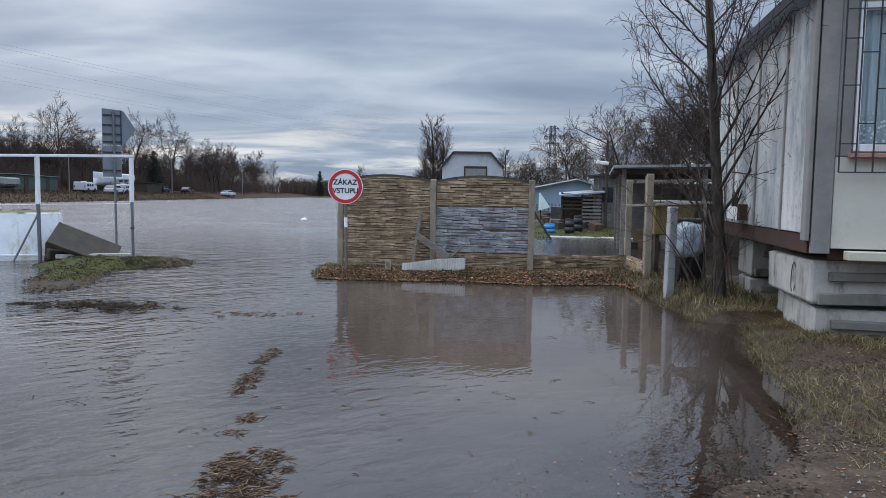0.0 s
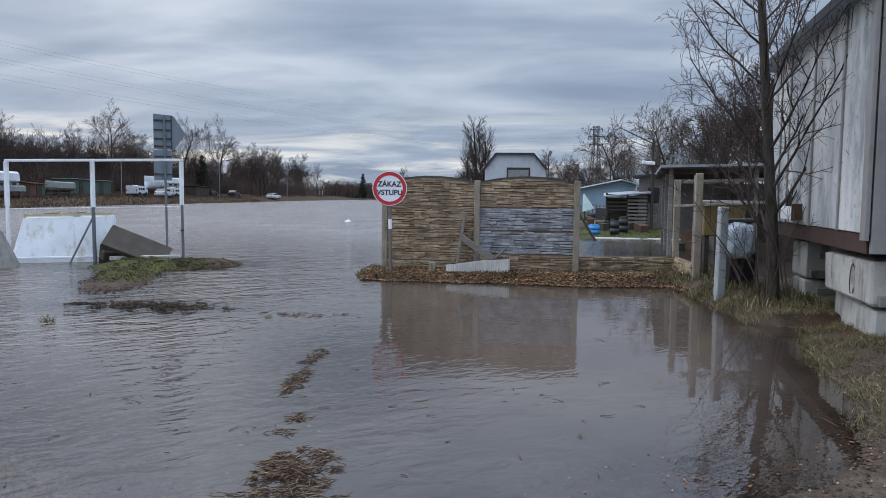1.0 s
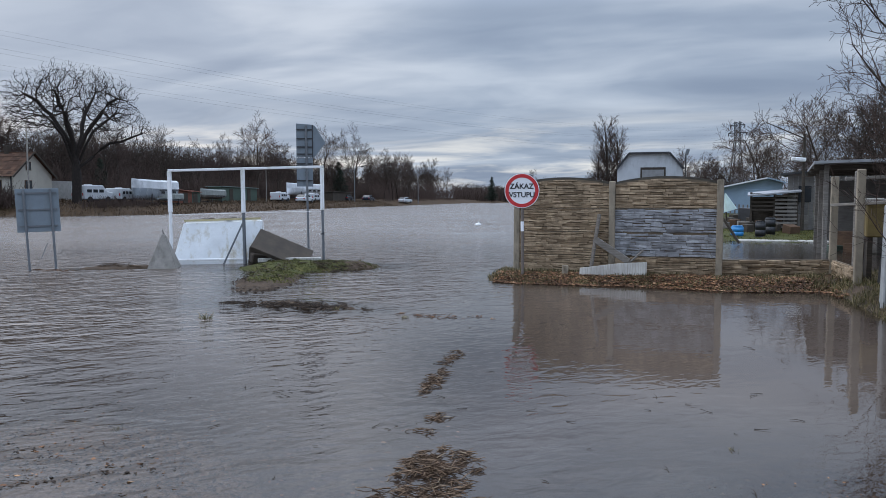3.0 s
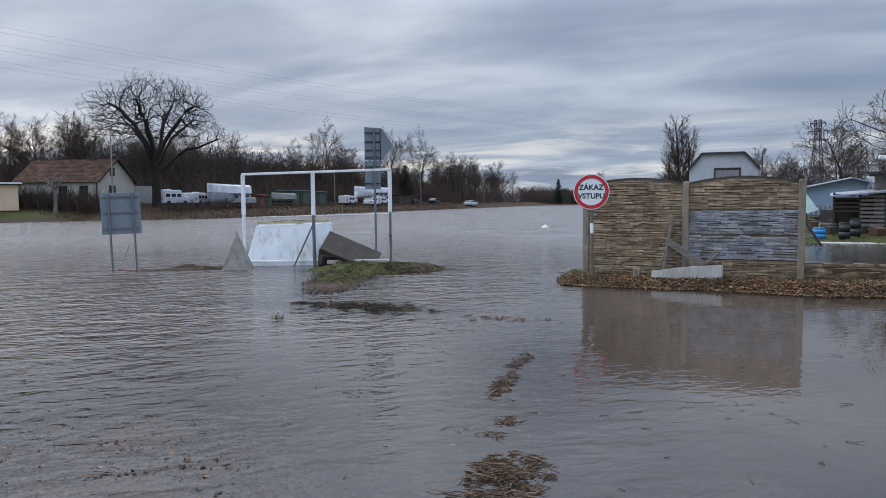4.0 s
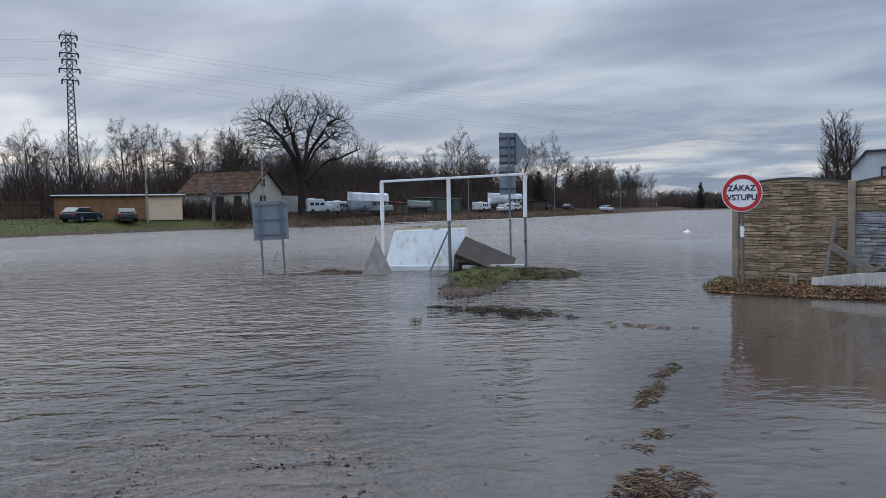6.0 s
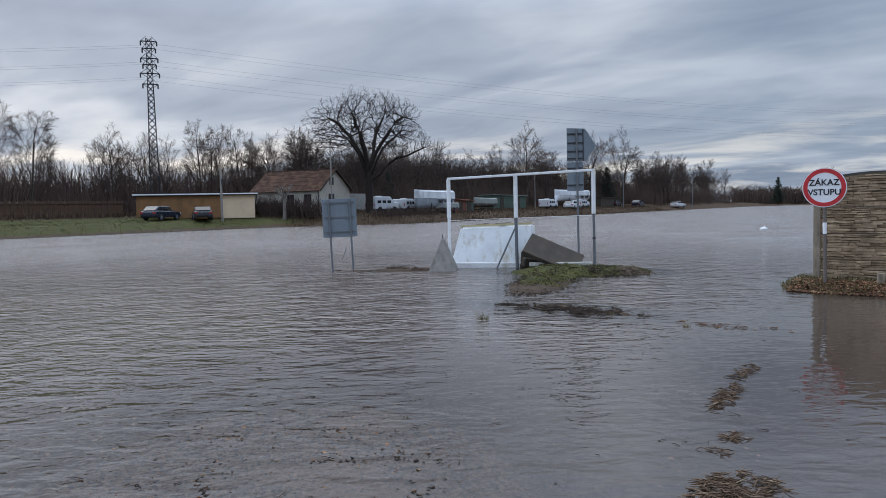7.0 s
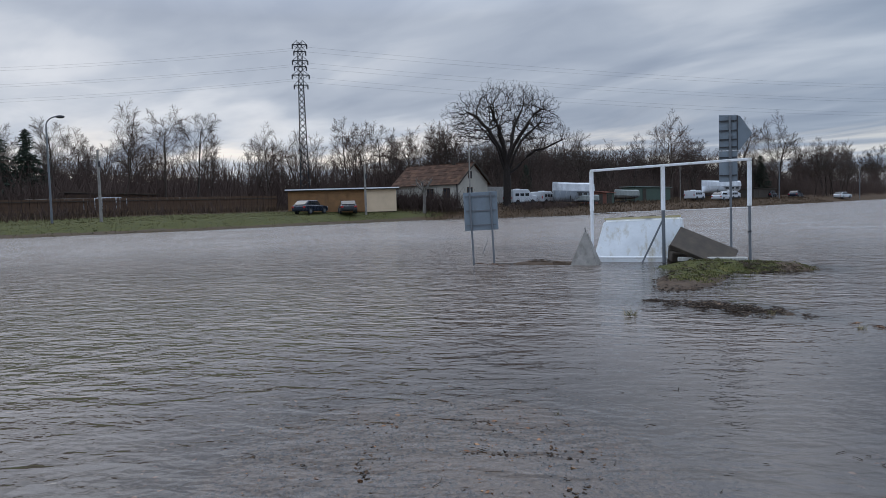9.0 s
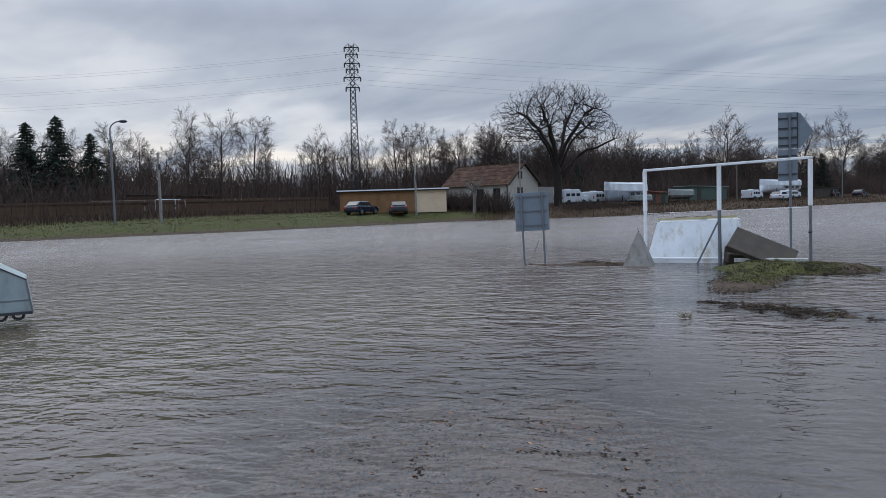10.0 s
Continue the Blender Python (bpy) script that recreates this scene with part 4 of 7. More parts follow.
planter = thing("window_box", "white window box with a dry dark plant", "planter", at=CABIN @ pose(-0.06, 3.2, 1.36))
part("box", boxed((0.13, 0.75, 0.20), None, 0.008), WHITE_PAINT, planter)
part("end_board", boxed((0.14, 0.03, 0.24), Matrix.Translation((0, -0.39, 0))), WOOD_BROWN, planter, "brown wooden end")
bm = bmesh.new()
for i in range(14):
    rod(bm, (0, 0.15 + random.uniform(-0.12, 0.12), 0.16), (random.uniform(-0.08, 0.08), 0.15 + random.uniform(-0.2, 0.2), random.uniform(0.3, 0.55)), 0.022, 0.004, sides=4)
part("plant", bm, NEEDLE, planter, "dry dark plant")

# ---- bare trees ----


class Wood:
    """Collects tubes for a tree's timber."""

    def __init__(self):
        self.v, self.f = [], []

    def tube(self, pts, radii, sides):
        rows = []
        for i, p in enumerate(pts):
            d = (pts[min(i + 1, len(pts) - 1)] - pts[max(i - 1, 0)]).normalized()
            u = d.orthogonal().normalized()
            w = d.cross(u)
            row = []
            for k in range(sides):
                a = 2 * math.pi * k / sides
                row.append(len(self.v))
                q = p + (u * math.cos(a) + w * math.sin(a)) * radii[i]
                self.v.append((q.x, q.y, q.z))
            rows.append(row)
        for a, b in zip(rows, rows[1:]):
            for k in range(sides):
                self.f.append((a[k], a[(k + 1) % sides], b[(k + 1) % sides], b[k]))


def grow(rd, woods, p, d, length, r, lev, spec):
    """One limb and all that springs from it. spec: per level (segments, children, angle, length ratio, start, wander, lift)."""
    segs, kids, angle, ratio, start, wander, lift = spec[lev]
    pts, radii = [p.copy()], [r]
    for i in range(segs):
        d = (d + Vector((rd.gauss(0, wander), rd.gauss(0, wander), rd.gauss(0, wander) + lift))).normalized()
        p = p + d * (length / segs)
        pts.append(p.copy())
        radii.append(max(r * (1 - 0.72 * (i + 1) / segs), spec[-1]))
    woods[0 if lev < 2 else 1].tube(pts, radii, 7 if lev == 0 else 4 if lev == 1 else 3)
    if lev + 2 >= len(spec):
        return
    for k in range(kids):
        t = start + (1 - start) * (k + rd.random()) / kids
        i = min(int(t * segs), segs - 1)
        q = pts[i].lerp(pts[i + 1], t * segs - i)
        axis = (pts[i + 1] - pts[i]).normalized()
        side = axis.orthogonal().normalized()
        side.rotate(Matrix.Rotation(k * 2.4 + rd.uniform(-0.6, 0.6), 3, axis))
        a = radians(angle * rd.uniform(0.7, 1.25))
        nd = axis * math.cos(a) + side * math.sin(a)
        grow(rd, woods, q, nd, length * ratio * rd.uniform(0.7, 1.2) * (1.15 - 0.45 * t), max(radii[i] * ((0.3 if r < 0.13 else 0.45) if lev == 0 else 0.6), spec[-1]), lev + 1, spec)


def tree_meshes(seed, height, r, spec, bark, twig, first=Vector((0, 0, 1))):
    rd = random.Random(seed)
    woods = (Wood(), Wood())
    grow(rd, woods, Vector((0, 0, -0.3)), first.normalized(), height, r, 0, spec)
    out = []
    for w, name, mat in ((woods[0], "trunk", bark), (woods[1], "crown", twig)):
        me = bpy.data.meshes.new(name)
        me.from_pydata(w.v, [], w.f)
        me.materials.append(mat)
        me.shade_smooth()
        out.append(me)
    return out


def plant_tree(name, meshes, m, label, group=""):
    t = thing(name, label, "tree", group, at=m)
    for nm, me in zip(("trunk", "crown"), meshes):
        shared(nm, me, t, Matrix())
    return t


# spreading old oak by the house on the far bank
def dome_oak(seed, fork, middle, wide, tall, tips):
    """A short trunk whose limbs fork on and on towards tips spread through a rounded crown."""
    rd = random.Random(seed)
    ends = []
    while len(ends) < tips:
        u = Vector((rd.uniform(-1, 1), rd.uniform(-1, 1), rd.uniform(-0.34, 1)))
        q = u.length
        if q > 1 or rd.random() > 0.10 + 0.90 * q ** 2.4:
            continue
        lump = 0.92 + 0.34 * noise.noise(u * 2.4 + Vector((seed, 0, 0)))
        ends.append(Vector((u.x * wide * lump, u.y * wide * lump, middle + u.z * tall * lump)))
    # one long low limb with its own spray of twigs
    for i in range(170):
        f = rd.uniform(0.45, 1.05)
        ends.append(Vector((math.cos(-1.02) * wide * 0.86 * f + rd.gauss(0, 0.7), math.sin(-1.02) * wide * 0.86 * f + rd.gauss(0, 0.7), fork + (middle - tall * 0.30 - fork) * f + abs(rd.gauss(0.3, 0.7)))))
    top = Vector((0.1, 0.0, fork))
    ends.sort(key=lambda e: (e - top).length)
    at = np.zeros((len(ends) * 6 + 120, 3))
    run = np.zeros(len(ends) * 6 + 120)
    up = []
    for i in range(5):
        at[i] = (0.03 * i, 0.02 * math.sin(i * 2.0), -0.3 + (fork + 0.3) * i / 4)
        up.append(i - 1)
    n = 5
    # main limbs rise steeply from the trunk, then swing outwards
    limbs = [(k * 0.7 + rd.uniform(-0.2, 0.2), rd.uniform(0.34, 0.66), rd.uniform(0.05, 0.62), 3 + k % 2) for k in range(9) if k not in (2, 6)] + [(-1.02, 0.86, -0.30, 3)]
    for a, reach, high, root in limbs:
        p0 = Vector(at[root])
        p2 = Vector((math.cos(a) * wide * reach, math.sin(a) * wide * reach, middle + tall * high))
        p1 = p0 + Vector(((p2.x - p0.x) * 0.22, (p2.y - p0.y) * 0.22, (p2.z - p0.z) * 0.62))
        last = root
        for i in range(1, 9):
            f = i / 8
            p = p0 * (1 - f) ** 2 + p1 * (2 * f * (1 - f)) + p2 * f * f
            at[n] = p + Vector((rd.gauss(0, 0.10), rd.gauss(0, 0.10), rd.gauss(0, 0.10))) * (1 if i < 8 else 0)
            run[n] = run[last] + 0.35
            up.append(last)
            last = n
            n += 1
    for e in ends:
        ev = np.array(e)
        gap = np.sqrt(((at[4:n] - ev) ** 2).sum(1))
        b = 4 + int((gap + 0.38 * run[4:n]).argmin())
        far = float(gap[b - 4])
        start = Vector(at[b])
        steps = max(2, min(6, int(far / 0.45)))
        bow = Vector((rd.gauss(0, 0.07), rd.gauss(0, 0.07), -0.10 if e.z > start.z else 0.10)) * far
        last = b
        for i in range(1, steps + 1):
            f = i / steps
            p = start.lerp(e, f) + bow * (4 * f * (1 - f)) + Vector((rd.gauss(0, 0.05), rd.gauss(0, 0.05), rd.gauss(0, 0.05)))
            at[n] = p
            run[n] = run[last] + far / steps
            up.append(last)
            last = n
            n += 1
    load = np.zeros(n)
    kids = [[] for _ in range(n)]
    for i in range(n - 1, 0, -1):
        if load[i] == 0:
            load[i] = 1.0
        load[up[i]] += load[i]
        kids[up[i]].append(i)
    size = 0.0150 * load ** 0.445
    size *= np.where(size > 0.1, 1.0, 0.95)
    woods = (Wood(), Wood())
    roots = [(0, None)]
    while roots:
        i, before = roots.pop()
        chain = [i] if before is None else [before, i]
        while kids[chain[-1]]:
            ks = sorted(kids[chain[-1]], key=lambda c: -load[c])
            roots += [(c, chain[-1]) for c in ks[1:]]
            chain.append(ks[0])
        radii = [float(size[c]) for c in chain]
        if before is not None:
            radii[0] = radii[1]
        thick = radii[0] > 0.09
        woods[0 if thick else 1].tube([Vector(at[c]) for c in chain], radii, 7 if thick else 3)
    out = []
    for w, nm in zip(woods, ("trunk", "crown")):
        me = bpy.data.meshes.new(nm)
        me.from_pydata(w.v, [], w.f)
        me.materials.append(OAK_BARK)
        me.shade_smooth()
        out.append(me)
    return out


plant_tree("oak_tree", dome_oak(4, 4.3, 9.2, 7.7, 5.4, 4600), pose(-55.4, 63.5, level(-55.4, 63.5), 0, 0, 100), "large bare spreading oak on the far bank beside the house")

# young tree beside the cabin
YOUNG = [(14, 33, 48, 0.25, 0.12, 0.012, 0.0), (6, 9, 36, 0.42, 0.18, 0.08, 0.06), (4, 6, 42, 0.5, 0.15, 0.12, 0.04), (3, 3, 40, 0.5, 0.3, 0.14, 0.03), (2, 0, 0, 0, 0, 0.15, 0), 0.0030]
young = tree_meshes(35, 8.2, 0.095, YOUNG, BARK, TWIG, Vector((-0.04, 0.01, 1)))
plant_tree("young_tree", young, pose(4.26, 10.75, 0.1, 0, 0, 20), "slim bare tree with fine brown twigs beside the cabin")
shoots = thing("sapling_shoots", "thin bare shoots springing at the foot of the tree", "shrub")
rd = random.Random(8)
w = Wood()
SHOOT = [(6, 5, 35, 0.45, 0.3, 0.08, 0.03), (4, 3, 40, 0.5, 0.2, 0.1, 0.02), (3, 0, 0, 0, 0, 0.1, 0), 0.003]
for i in range(11):
    grow(rd, (w, w), Vector((4.2 + rd.uniform(-0.3, 0.25), 10.7 + rd.uniform(-0.3, 0.3), 0.05)), Vector((rd.uniform(-0.7, 0.3), rd.uniform(-0.4, 0.4), 1)).normalized(), rd.uniform(0.8, 2.3), 0.014, 0, SHOOT)
tagged(soup("stem", w.v, w.f, TWIG, shoots), kind="stuff")

# kinds for the woods
TALL = [(6, 15, 40, 0.36, 0.32, 0.04, 0.02), (4, 7, 42, 0.5, 0.2, 0.15, 0.05), (2, 9, 44, 0.55, 0.15, 0.18, 0.03), (1, 0, 0, 0, 0, 0.2, 0.03), 0.017]
ROUND = [(5, 14, 50, 0.58, 0.28, 0.06, 0.02), (5, 8, 44, 0.46, 0.2, 0.14, 0.05), (2, 9, 46, 0.5, 0.15, 0.18, 0.03), (1, 0, 0, 0, 0, 0.2, 0.03), 0.017]
LEAN = [(6, 13, 36, 0.42, 0.38, 0.08, 0.03), (4, 7, 40, 0.5, 0.2, 0.15, 0.06), (2, 9, 44, 0.55, 0.15, 0.18, 0.04), (1, 0, 0, 0, 0, 0.2, 0.03), 0.017]
POPLAR = [(8, 46, 24, 0.26, 0.10, 0.02, 0.0), (3, 7, 28, 0.45, 0.2, 0.10, 0.10), (2, 5, 30, 0.5, 0.2, 0.12, 0.1), (1, 0, 0, 0, 0, 0.1, 0.1), 0.013]
kinds = [tree_meshes(31, 11.0, 0.17, TALL, BARK_DARK, TWIG), tree_meshes(32, 10.5, 0.15, LEAN, BARK, TWIG), tree_meshes(33, 9.0, 0.22, ROUND, BARK_DARK, BARK_DARK),
         tree_meshes(34, 11.5, 0.17, TALL, BARK, BARK_DARK), tree_meshes(35, 10.0, 0.20, ROUND, BARK_DARK, TWIG), tree_meshes(36, 12.0, 0.16, LEAN, BARK_DARK, TWIG)]
poplar = tree_meshes(41, 13.0, 0.22, POPLAR, BARK, TWIG)
for x, y, s in ((-1.7, 124, 1.0), (-0.2, 126, 0.86), (-3.4, 127, 0.70)):
    plant_tree("poplar_tree", poplar, pose(x, y, level(x, y), 0, 0, x * 50) @ Matrix.Diagonal((1.5 * s, 1.5 * s, s, 1)), "tall narrow bare poplar behind the white hangar", "poplars behind the hangar")

# marked trees on the far bank
for x, y, h, k in ((-62, 114.6, 15.8, 4), (-62, 161, 18.6, 2), (-66, 108, 11.5, 1), (-85, 62.2, 13.6, 0), (-85, 69.2, 13.0, 3), (-84, 80, 12.8, 5), (-82, 47.5, 11.5, 4), (-66, 150, 17.5, 4), (-70, 95, 11.5, 5), (-78, 36, 11.5, 3), (-79, 28, 12.5, 5), (-77, 32, 12.0, 0)):
    me = kinds[k]
    top = max(v.co.z for v in me[1].vertices)
    plant_tree("bare_tree", me, pose(x, y, level(x, y), 0, 0, y * 37) @ Matrix.Scale(h / top, 4), "bare winter tree at the wood's edge on the far bank", "trees of the far wood")
rd = random.Random(77)
for i in range(262):
    far = i < 205
    if i < 155:
        y = rd.uniform(-14, 175)
        x = bank_x(y) - rd.uniform(24, 46) - (8 if y < 60 else 0) + (7 if y > 60 else 0)
        h = rd.uniform(9.0, 12.6) - (0.8 if y > 100 else 0)
    elif far:
        y = rd.uniform(165, 265)
        x, h = bank_x(y) - rd.uniform(5, 34), rd.uniform(9, 14)
    elif i < 222:
        x, y, h = rd.uniform(-40, 30), rd.uniform(268, 320), rd.uniform(9, 14)
    else:
        a = rd.random()
        x, y, h = 7 + 29 * a + rd.uniform(-2, 6), 52 + 62 * (1 - a) + rd.uniform(-6, 20), rd.uniform(6.0, 9.0)
    me = kinds[rd.randrange(6)]
    top = max(v.co.z for v in me[1].vertices)
    plant_tree("bare_tree", me, pose(x, y, level(x, y) - 0.1, rd.uniform(-3, 3), rd.uniform(-3, 3), rd.uniform(0, 360)) @ Matrix.Scale(h / top, 4),
               "bare winter tree in the wood on the far bank" if far else "bare winter tree behind the yard sheds", "trees of the far wood" if far else "trees behind the yard")
for x, y, h, k in ((12.2, 31, 9.0, 4), (14.5, 36, 9.5, 2), (16.5, 30, 9.0, 0), (13.0, 41, 8.0, 4), (18.5, 34, 9.5, 3), (11.0, 47, 7.0, 1), (15.5, 46, 8.0, 4), (10.8, 34.5, 7.5, 2), (12.9, 36, 8.5, 3), (13.6, 33, 9.5, 4), (10.2, 39.5, 7.0, 4), (12.0, 43, 8.0, 2), (9.6, 52, 7.0, 4), (17.2, 40, 9.5, 2)):
    me = kinds[k]
    top = max(v.co.z for v in me[1].vertices)
    plant_tree("bare_tree", me, pose(x, y, level(x, y) - 0.1, 0, 0, x * 71) @ Matrix.Scale(h / top, 4), "bare tree with dense dark twigs behind the yard sheds", "trees behind the yard")


def conifer(seed, height, width):
    rd = random.Random(seed)
    trunk, crown = Wood(), Wood()
    trunk.tube([Vector((0, 0, -0.3)), Vector((0, 0, height * 0.6)), Vector((0, 0, height))], [0.2, 0.11, 0.03], 6)
    z = height * 0.12
    while z < height * 0.99:
        f = 1 - z / height
        for k in range(rd.randint(5, 8)):
            a, l = rd.uniform(0, 6.28), width * (f ** 0.95) * rd.uniform(0.35, 1.2) + 0.12
            d = Vector((math.cos(a), math.sin(a), 0))
            n = max(3, int(l / 0.22))
            for i in range(n):
                q = Vector((0, 0, z)) + d * (l * (i + 1) / n) + Vector((0, 0, 0.16 * l * math.sin(i / n * 2.5) - 0.20 * i / n * l))
                for s in range(3):
                    e = q + Vector((rd.gauss(0, 0.26), rd.gauss(0, 0.26), -0.10 + rd.gauss(0, 0.12)))
                    crown.tube([q, e], [0.085, 0.02], 3)
        z += height * 0.028
    out = []
    for w, name, mat in ((trunk, "trunk", BARK_DARK), (crown, "crown", NEEDLE)):
        me = bpy.data.meshes.new(name)
        me.from_pydata(w.v, [], w.f)
        me.materials.append(mat)
        out.append(me)
    return out


fir = conifer(3, 10.0, 3.3)
for x, y, h in ((-85, 14.6, 10.2), (-85, 17.4, 11.0), (-86, 21.0, 9.4), (-88, 11.0, 8.5), (-62, 152, 8.5), (-63, 156, 7.0), (-66, 80, 5.5), (-43, 246, 9)):
    plant_tree("conifer", fir, pose(x, y, level(x, y), 0, 0, y * 61) @ Matrix.Scale(h / 10, 4), "dark green conifer among bare trees on the far bank", "conifers on the far bank")

# dense brush under and behind the far trees
rd = random.Random(19)
w = Wood()


def brush(w, rd, x, y, h, n):
    z = level(x, y) - 0.1
    for i in range(n):
        p = Vector((x + rd.gauss(0, 0.9), y + rd.gauss(0, 0.9), z))
        d = Vector((rd.gauss(0, 0.28), rd.gauss(0, 0.28), 1))
        l = h * rd.uniform(0.45, 1.1)
        q = p + d * l * 0.55
        e = q + (d + Vector((rd.gauss(0, 0.3), rd.gauss(0, 0.3), 0))) * l * 0.45
        w.tube([p, q, e], [0.030, 0.022, 0.010], 3)
        for s in range(2):
            b = p.lerp(q, rd.uniform(0.4, 1.0))
            w.tube([b, b + Vector((rd.gauss(0, 0.35), rd.gauss(0, 0.35), rd.uniform(0.3, 0.9))) * (l * 0.3)], [0.02, 0.009], 3)


for i in range(1700):
    y = rd.uniform(-22, 250)
    back = rd.uniform(13, 46) if y < 58 else rd.uniform(14, 44)
    x = bank_x(y) - back - (6 if y < 58 else 0)
    brush(w, rd, x, y, rd.uniform(1.8, 3.8) + back * 0.11, 12)
for i in range(170):
    brush(w, rd, rd.uniform(-84, -75.5), rd.uniform(-16, 27), rd.uniform(2.6, 5.6), 14)
for i in range(150):
    y = rd.uniform(150, 262)
    brush(w, rd, bank_x(y) - rd.uniform(5, 26), y, rd.uniform(3.0, 7.5), 14)
for i in range(130):
    brush(w, rd, rd.uniform(-73.5, -69.5), rd.uniform(-10, 40), rd.uniform(0.7, 2.0), 8)
for i in range(900):
    y = rd.uniform(-30, 262)
    deep = rd.uniform(34, 58)
    x, z = bank_x(y) - deep - (8 if y < 58 else 0), 0.0
    z = level(x, y) - 0.1
    for k in range(9):
        p = Vector((x + rd.gauss(0, 1.4), y + rd.gauss(0, 1.4), z))
        h = rd.uniform(3.5, 8.0)
        q = p + Vector((rd.gauss(0, 0.12), rd.gauss(0, 0.12), 1)) * h * 0.55
        w.tube([p, q, q + Vector((rd.gauss(0, 0.35), rd.gauss(0, 0.35), 1)) * h * 0.45], [0.10, 0.065, 0.015], 3)
        for b in range(4):
            u = p.lerp(q, rd.uniform(0.35, 1.0))
            w.tube([u, u + Vector((rd.gauss(0, 0.5), rd.gauss(0, 0.5), rd.uniform(0.3, 0.9))) * (h * 0.28)], [0.035, 0.012], 3)
tagged(soup("brushwood", w.v, w.f, TWIG), "dense leafless brown brushwood under the far trees", "brushwood", kind="stuff")
w = Wood()
for i in range(420):
    x, y = rd.uniform(-62, 10), rd.uniform(262, 300)
    z = level(x, y) - 0.1
    for k in range(6):
        p = Vector((x + rd.gauss(0, 1.6), y + rd.gauss(0, 1.6), z))
        h = rd.uniform(2.2, 6.0) * (1.15 - 0.5 * (x + 62) / 72)
        w.tube([p, p + Vector((rd.gauss(0, 0.2), rd.gauss(0, 0.2), 1)) * h * 0.6, p + Vector((rd.gauss(0, 0.3), rd.gauss(0, 0.3), 1)) * h], [0.30, 0.20, 0.05], 3)
for i in range(260):
    x, y = rd.uniform(-60, 60), rd.uniform(258, 330)
    brush(w, rd, x, y, rd.uniform(4, 8), 10)
for i in range(220):
    a = rd.random()
    brush(w, rd, 11 + 26 * a + rd.uniform(0, 9), 36 + 80 * (1 - a) + rd.uniform(0, 22), rd.uniform(2.0, 4.5), 12)
tagged(soup("brushwood", w.v, w.f, TWIG), "leafless brown thicket closing the flooded valley", "brushwood", kind="stuff")

# ---- far bank: house, garage, boats and vehicles ----


def roof_mat():
    m = Mat("brown_roof_tiles", 0.95, spec=0.1)
    r = m.island_random()
    c = m.ramp(r, (0.0, (0.050, 0.030, 0.022)), (0.5, (0.078, 0.045, 0.032)), (1.0, (0.11, 0.064, 0.044)))
    n = m.noise(m.coord(), 1.2, 5)
    m.colour(m.mix(m.grey(n, 0.45, 0.7, 0, 0.55), c, (0.06, 0.042, 0.032)))
    return m.m


HOUSE_WALL = plain("house_plaster", (0.49, 0.455, 0.39), 0.9, vary=0.15, scale=0.8, dirt=(0.42, 0.39, 0.33))
DARK_GLASS = plain("dark_window_glass", (0.03, 0.035, 0.04), 0.12, vary=0.2)
TILE = roof_mat()
K = Vector((-58.2, 58.2))
ldir = Vector((-0.985, -0.172))
gdir = Vector((-0.172, 0.985))
# x runs along the long wall away from the gable, y back across the gable
GW, HL, Z0, EAVE, RIDGE = 6.3, 9.5, 1.3, 2.9, 5.15
HM = Matrix.Translation((K.x, K.y, Z0)) @ Matrix(((ldir.x, ldir.y * 1.0, 0, 0), (ldir.y, -ldir.x * 1.0, 0, 0), (0, 0, 1, 0), (0, 0, 0, 1)))
house = thing("house", "small old house with brown tiled gable roof on the far bank", "house")


def hpart(name, bm, mat, parent=None, label=""):
    bmesh.ops.transform(bm, matrix=HM, verts=bm.verts[:])
    bmesh.ops.recalc_face_normals(bm, faces=bm.faces[:])
    return part(name, bm, mat, parent or house, label)


turn_x = Matrix.Rotation(radians(90), 4, "Z")
hpart("wall", boxed((HL, GW, EAVE + 0.3), Matrix.Translation((HL / 2, GW / 2, -0.3))), HOUSE_WALL)
hpart("gable", prismed([(0, EAVE), (GW, EAVE), (GW / 2, RIDGE - 0.1)], 0.25, turn_x @ Matrix.Translation((0, -0.25, 0))), HOUSE_WALL)
hpart("gable", prismed([(0, EAVE), (GW, EAVE), (GW / 2, RIDGE - 0.1)], 0.25, turn_x @ Matrix.Translation((0, -HL, 0))), HOUSE_WALL)
slope = math.hypot(GW / 2 + 0.35, RIDGE - EAVE + 0.3)
pitch = math.degrees(math.atan2(RIDGE - EAVE + 0.3, GW / 2 + 0.35))
for side in (0, 1):
    bm = bmesh.new()
    rows, cols = 11, 22
    for r in range(rows):
        for c in range(cols):
            w = (HL + 0.7) / cols
            box(bm, (w * 0.97, slope / rows * 1.12, 0.05), Matrix.Translation((-0.35 + w * (c + 0.5), 0, 0)) @ Matrix.Translation((0, -0.35, EAVE - 0.3)) @ Matrix.Rotation(radians(pitch), 4, "X") @ Matrix.Translation((0, slope * (r + 0.5) / rows, 0.02 * (r % 2) + random.uniform(0, 0.012))))
    if side:
        bmesh.ops.transform(bm, matrix=Matrix.Translation((0, GW, 0)) @ Matrix.Diagonal((1, -1, 1, 1)), verts=bm.verts[:])
    tagged(hpart("roof", bm, TILE, None, "brown tiled roof slope"), kind="stuff")
hpart("ridge", beamed((-0.4, GW / 2, RIDGE + 0.02), (HL + 0.4, GW / 2, RIDGE + 0.02), 0.2, 0.1), TILE)
for s in (0, 1):
    a, b = (-0.37, -0.4 if not s else GW + 0.4, EAVE - 0.33), (-0.37, GW / 2, RIDGE + 0.04)
    hpart("bargeboard", beamed(a, b, 0.05, 0.2), WOOD_DARK)
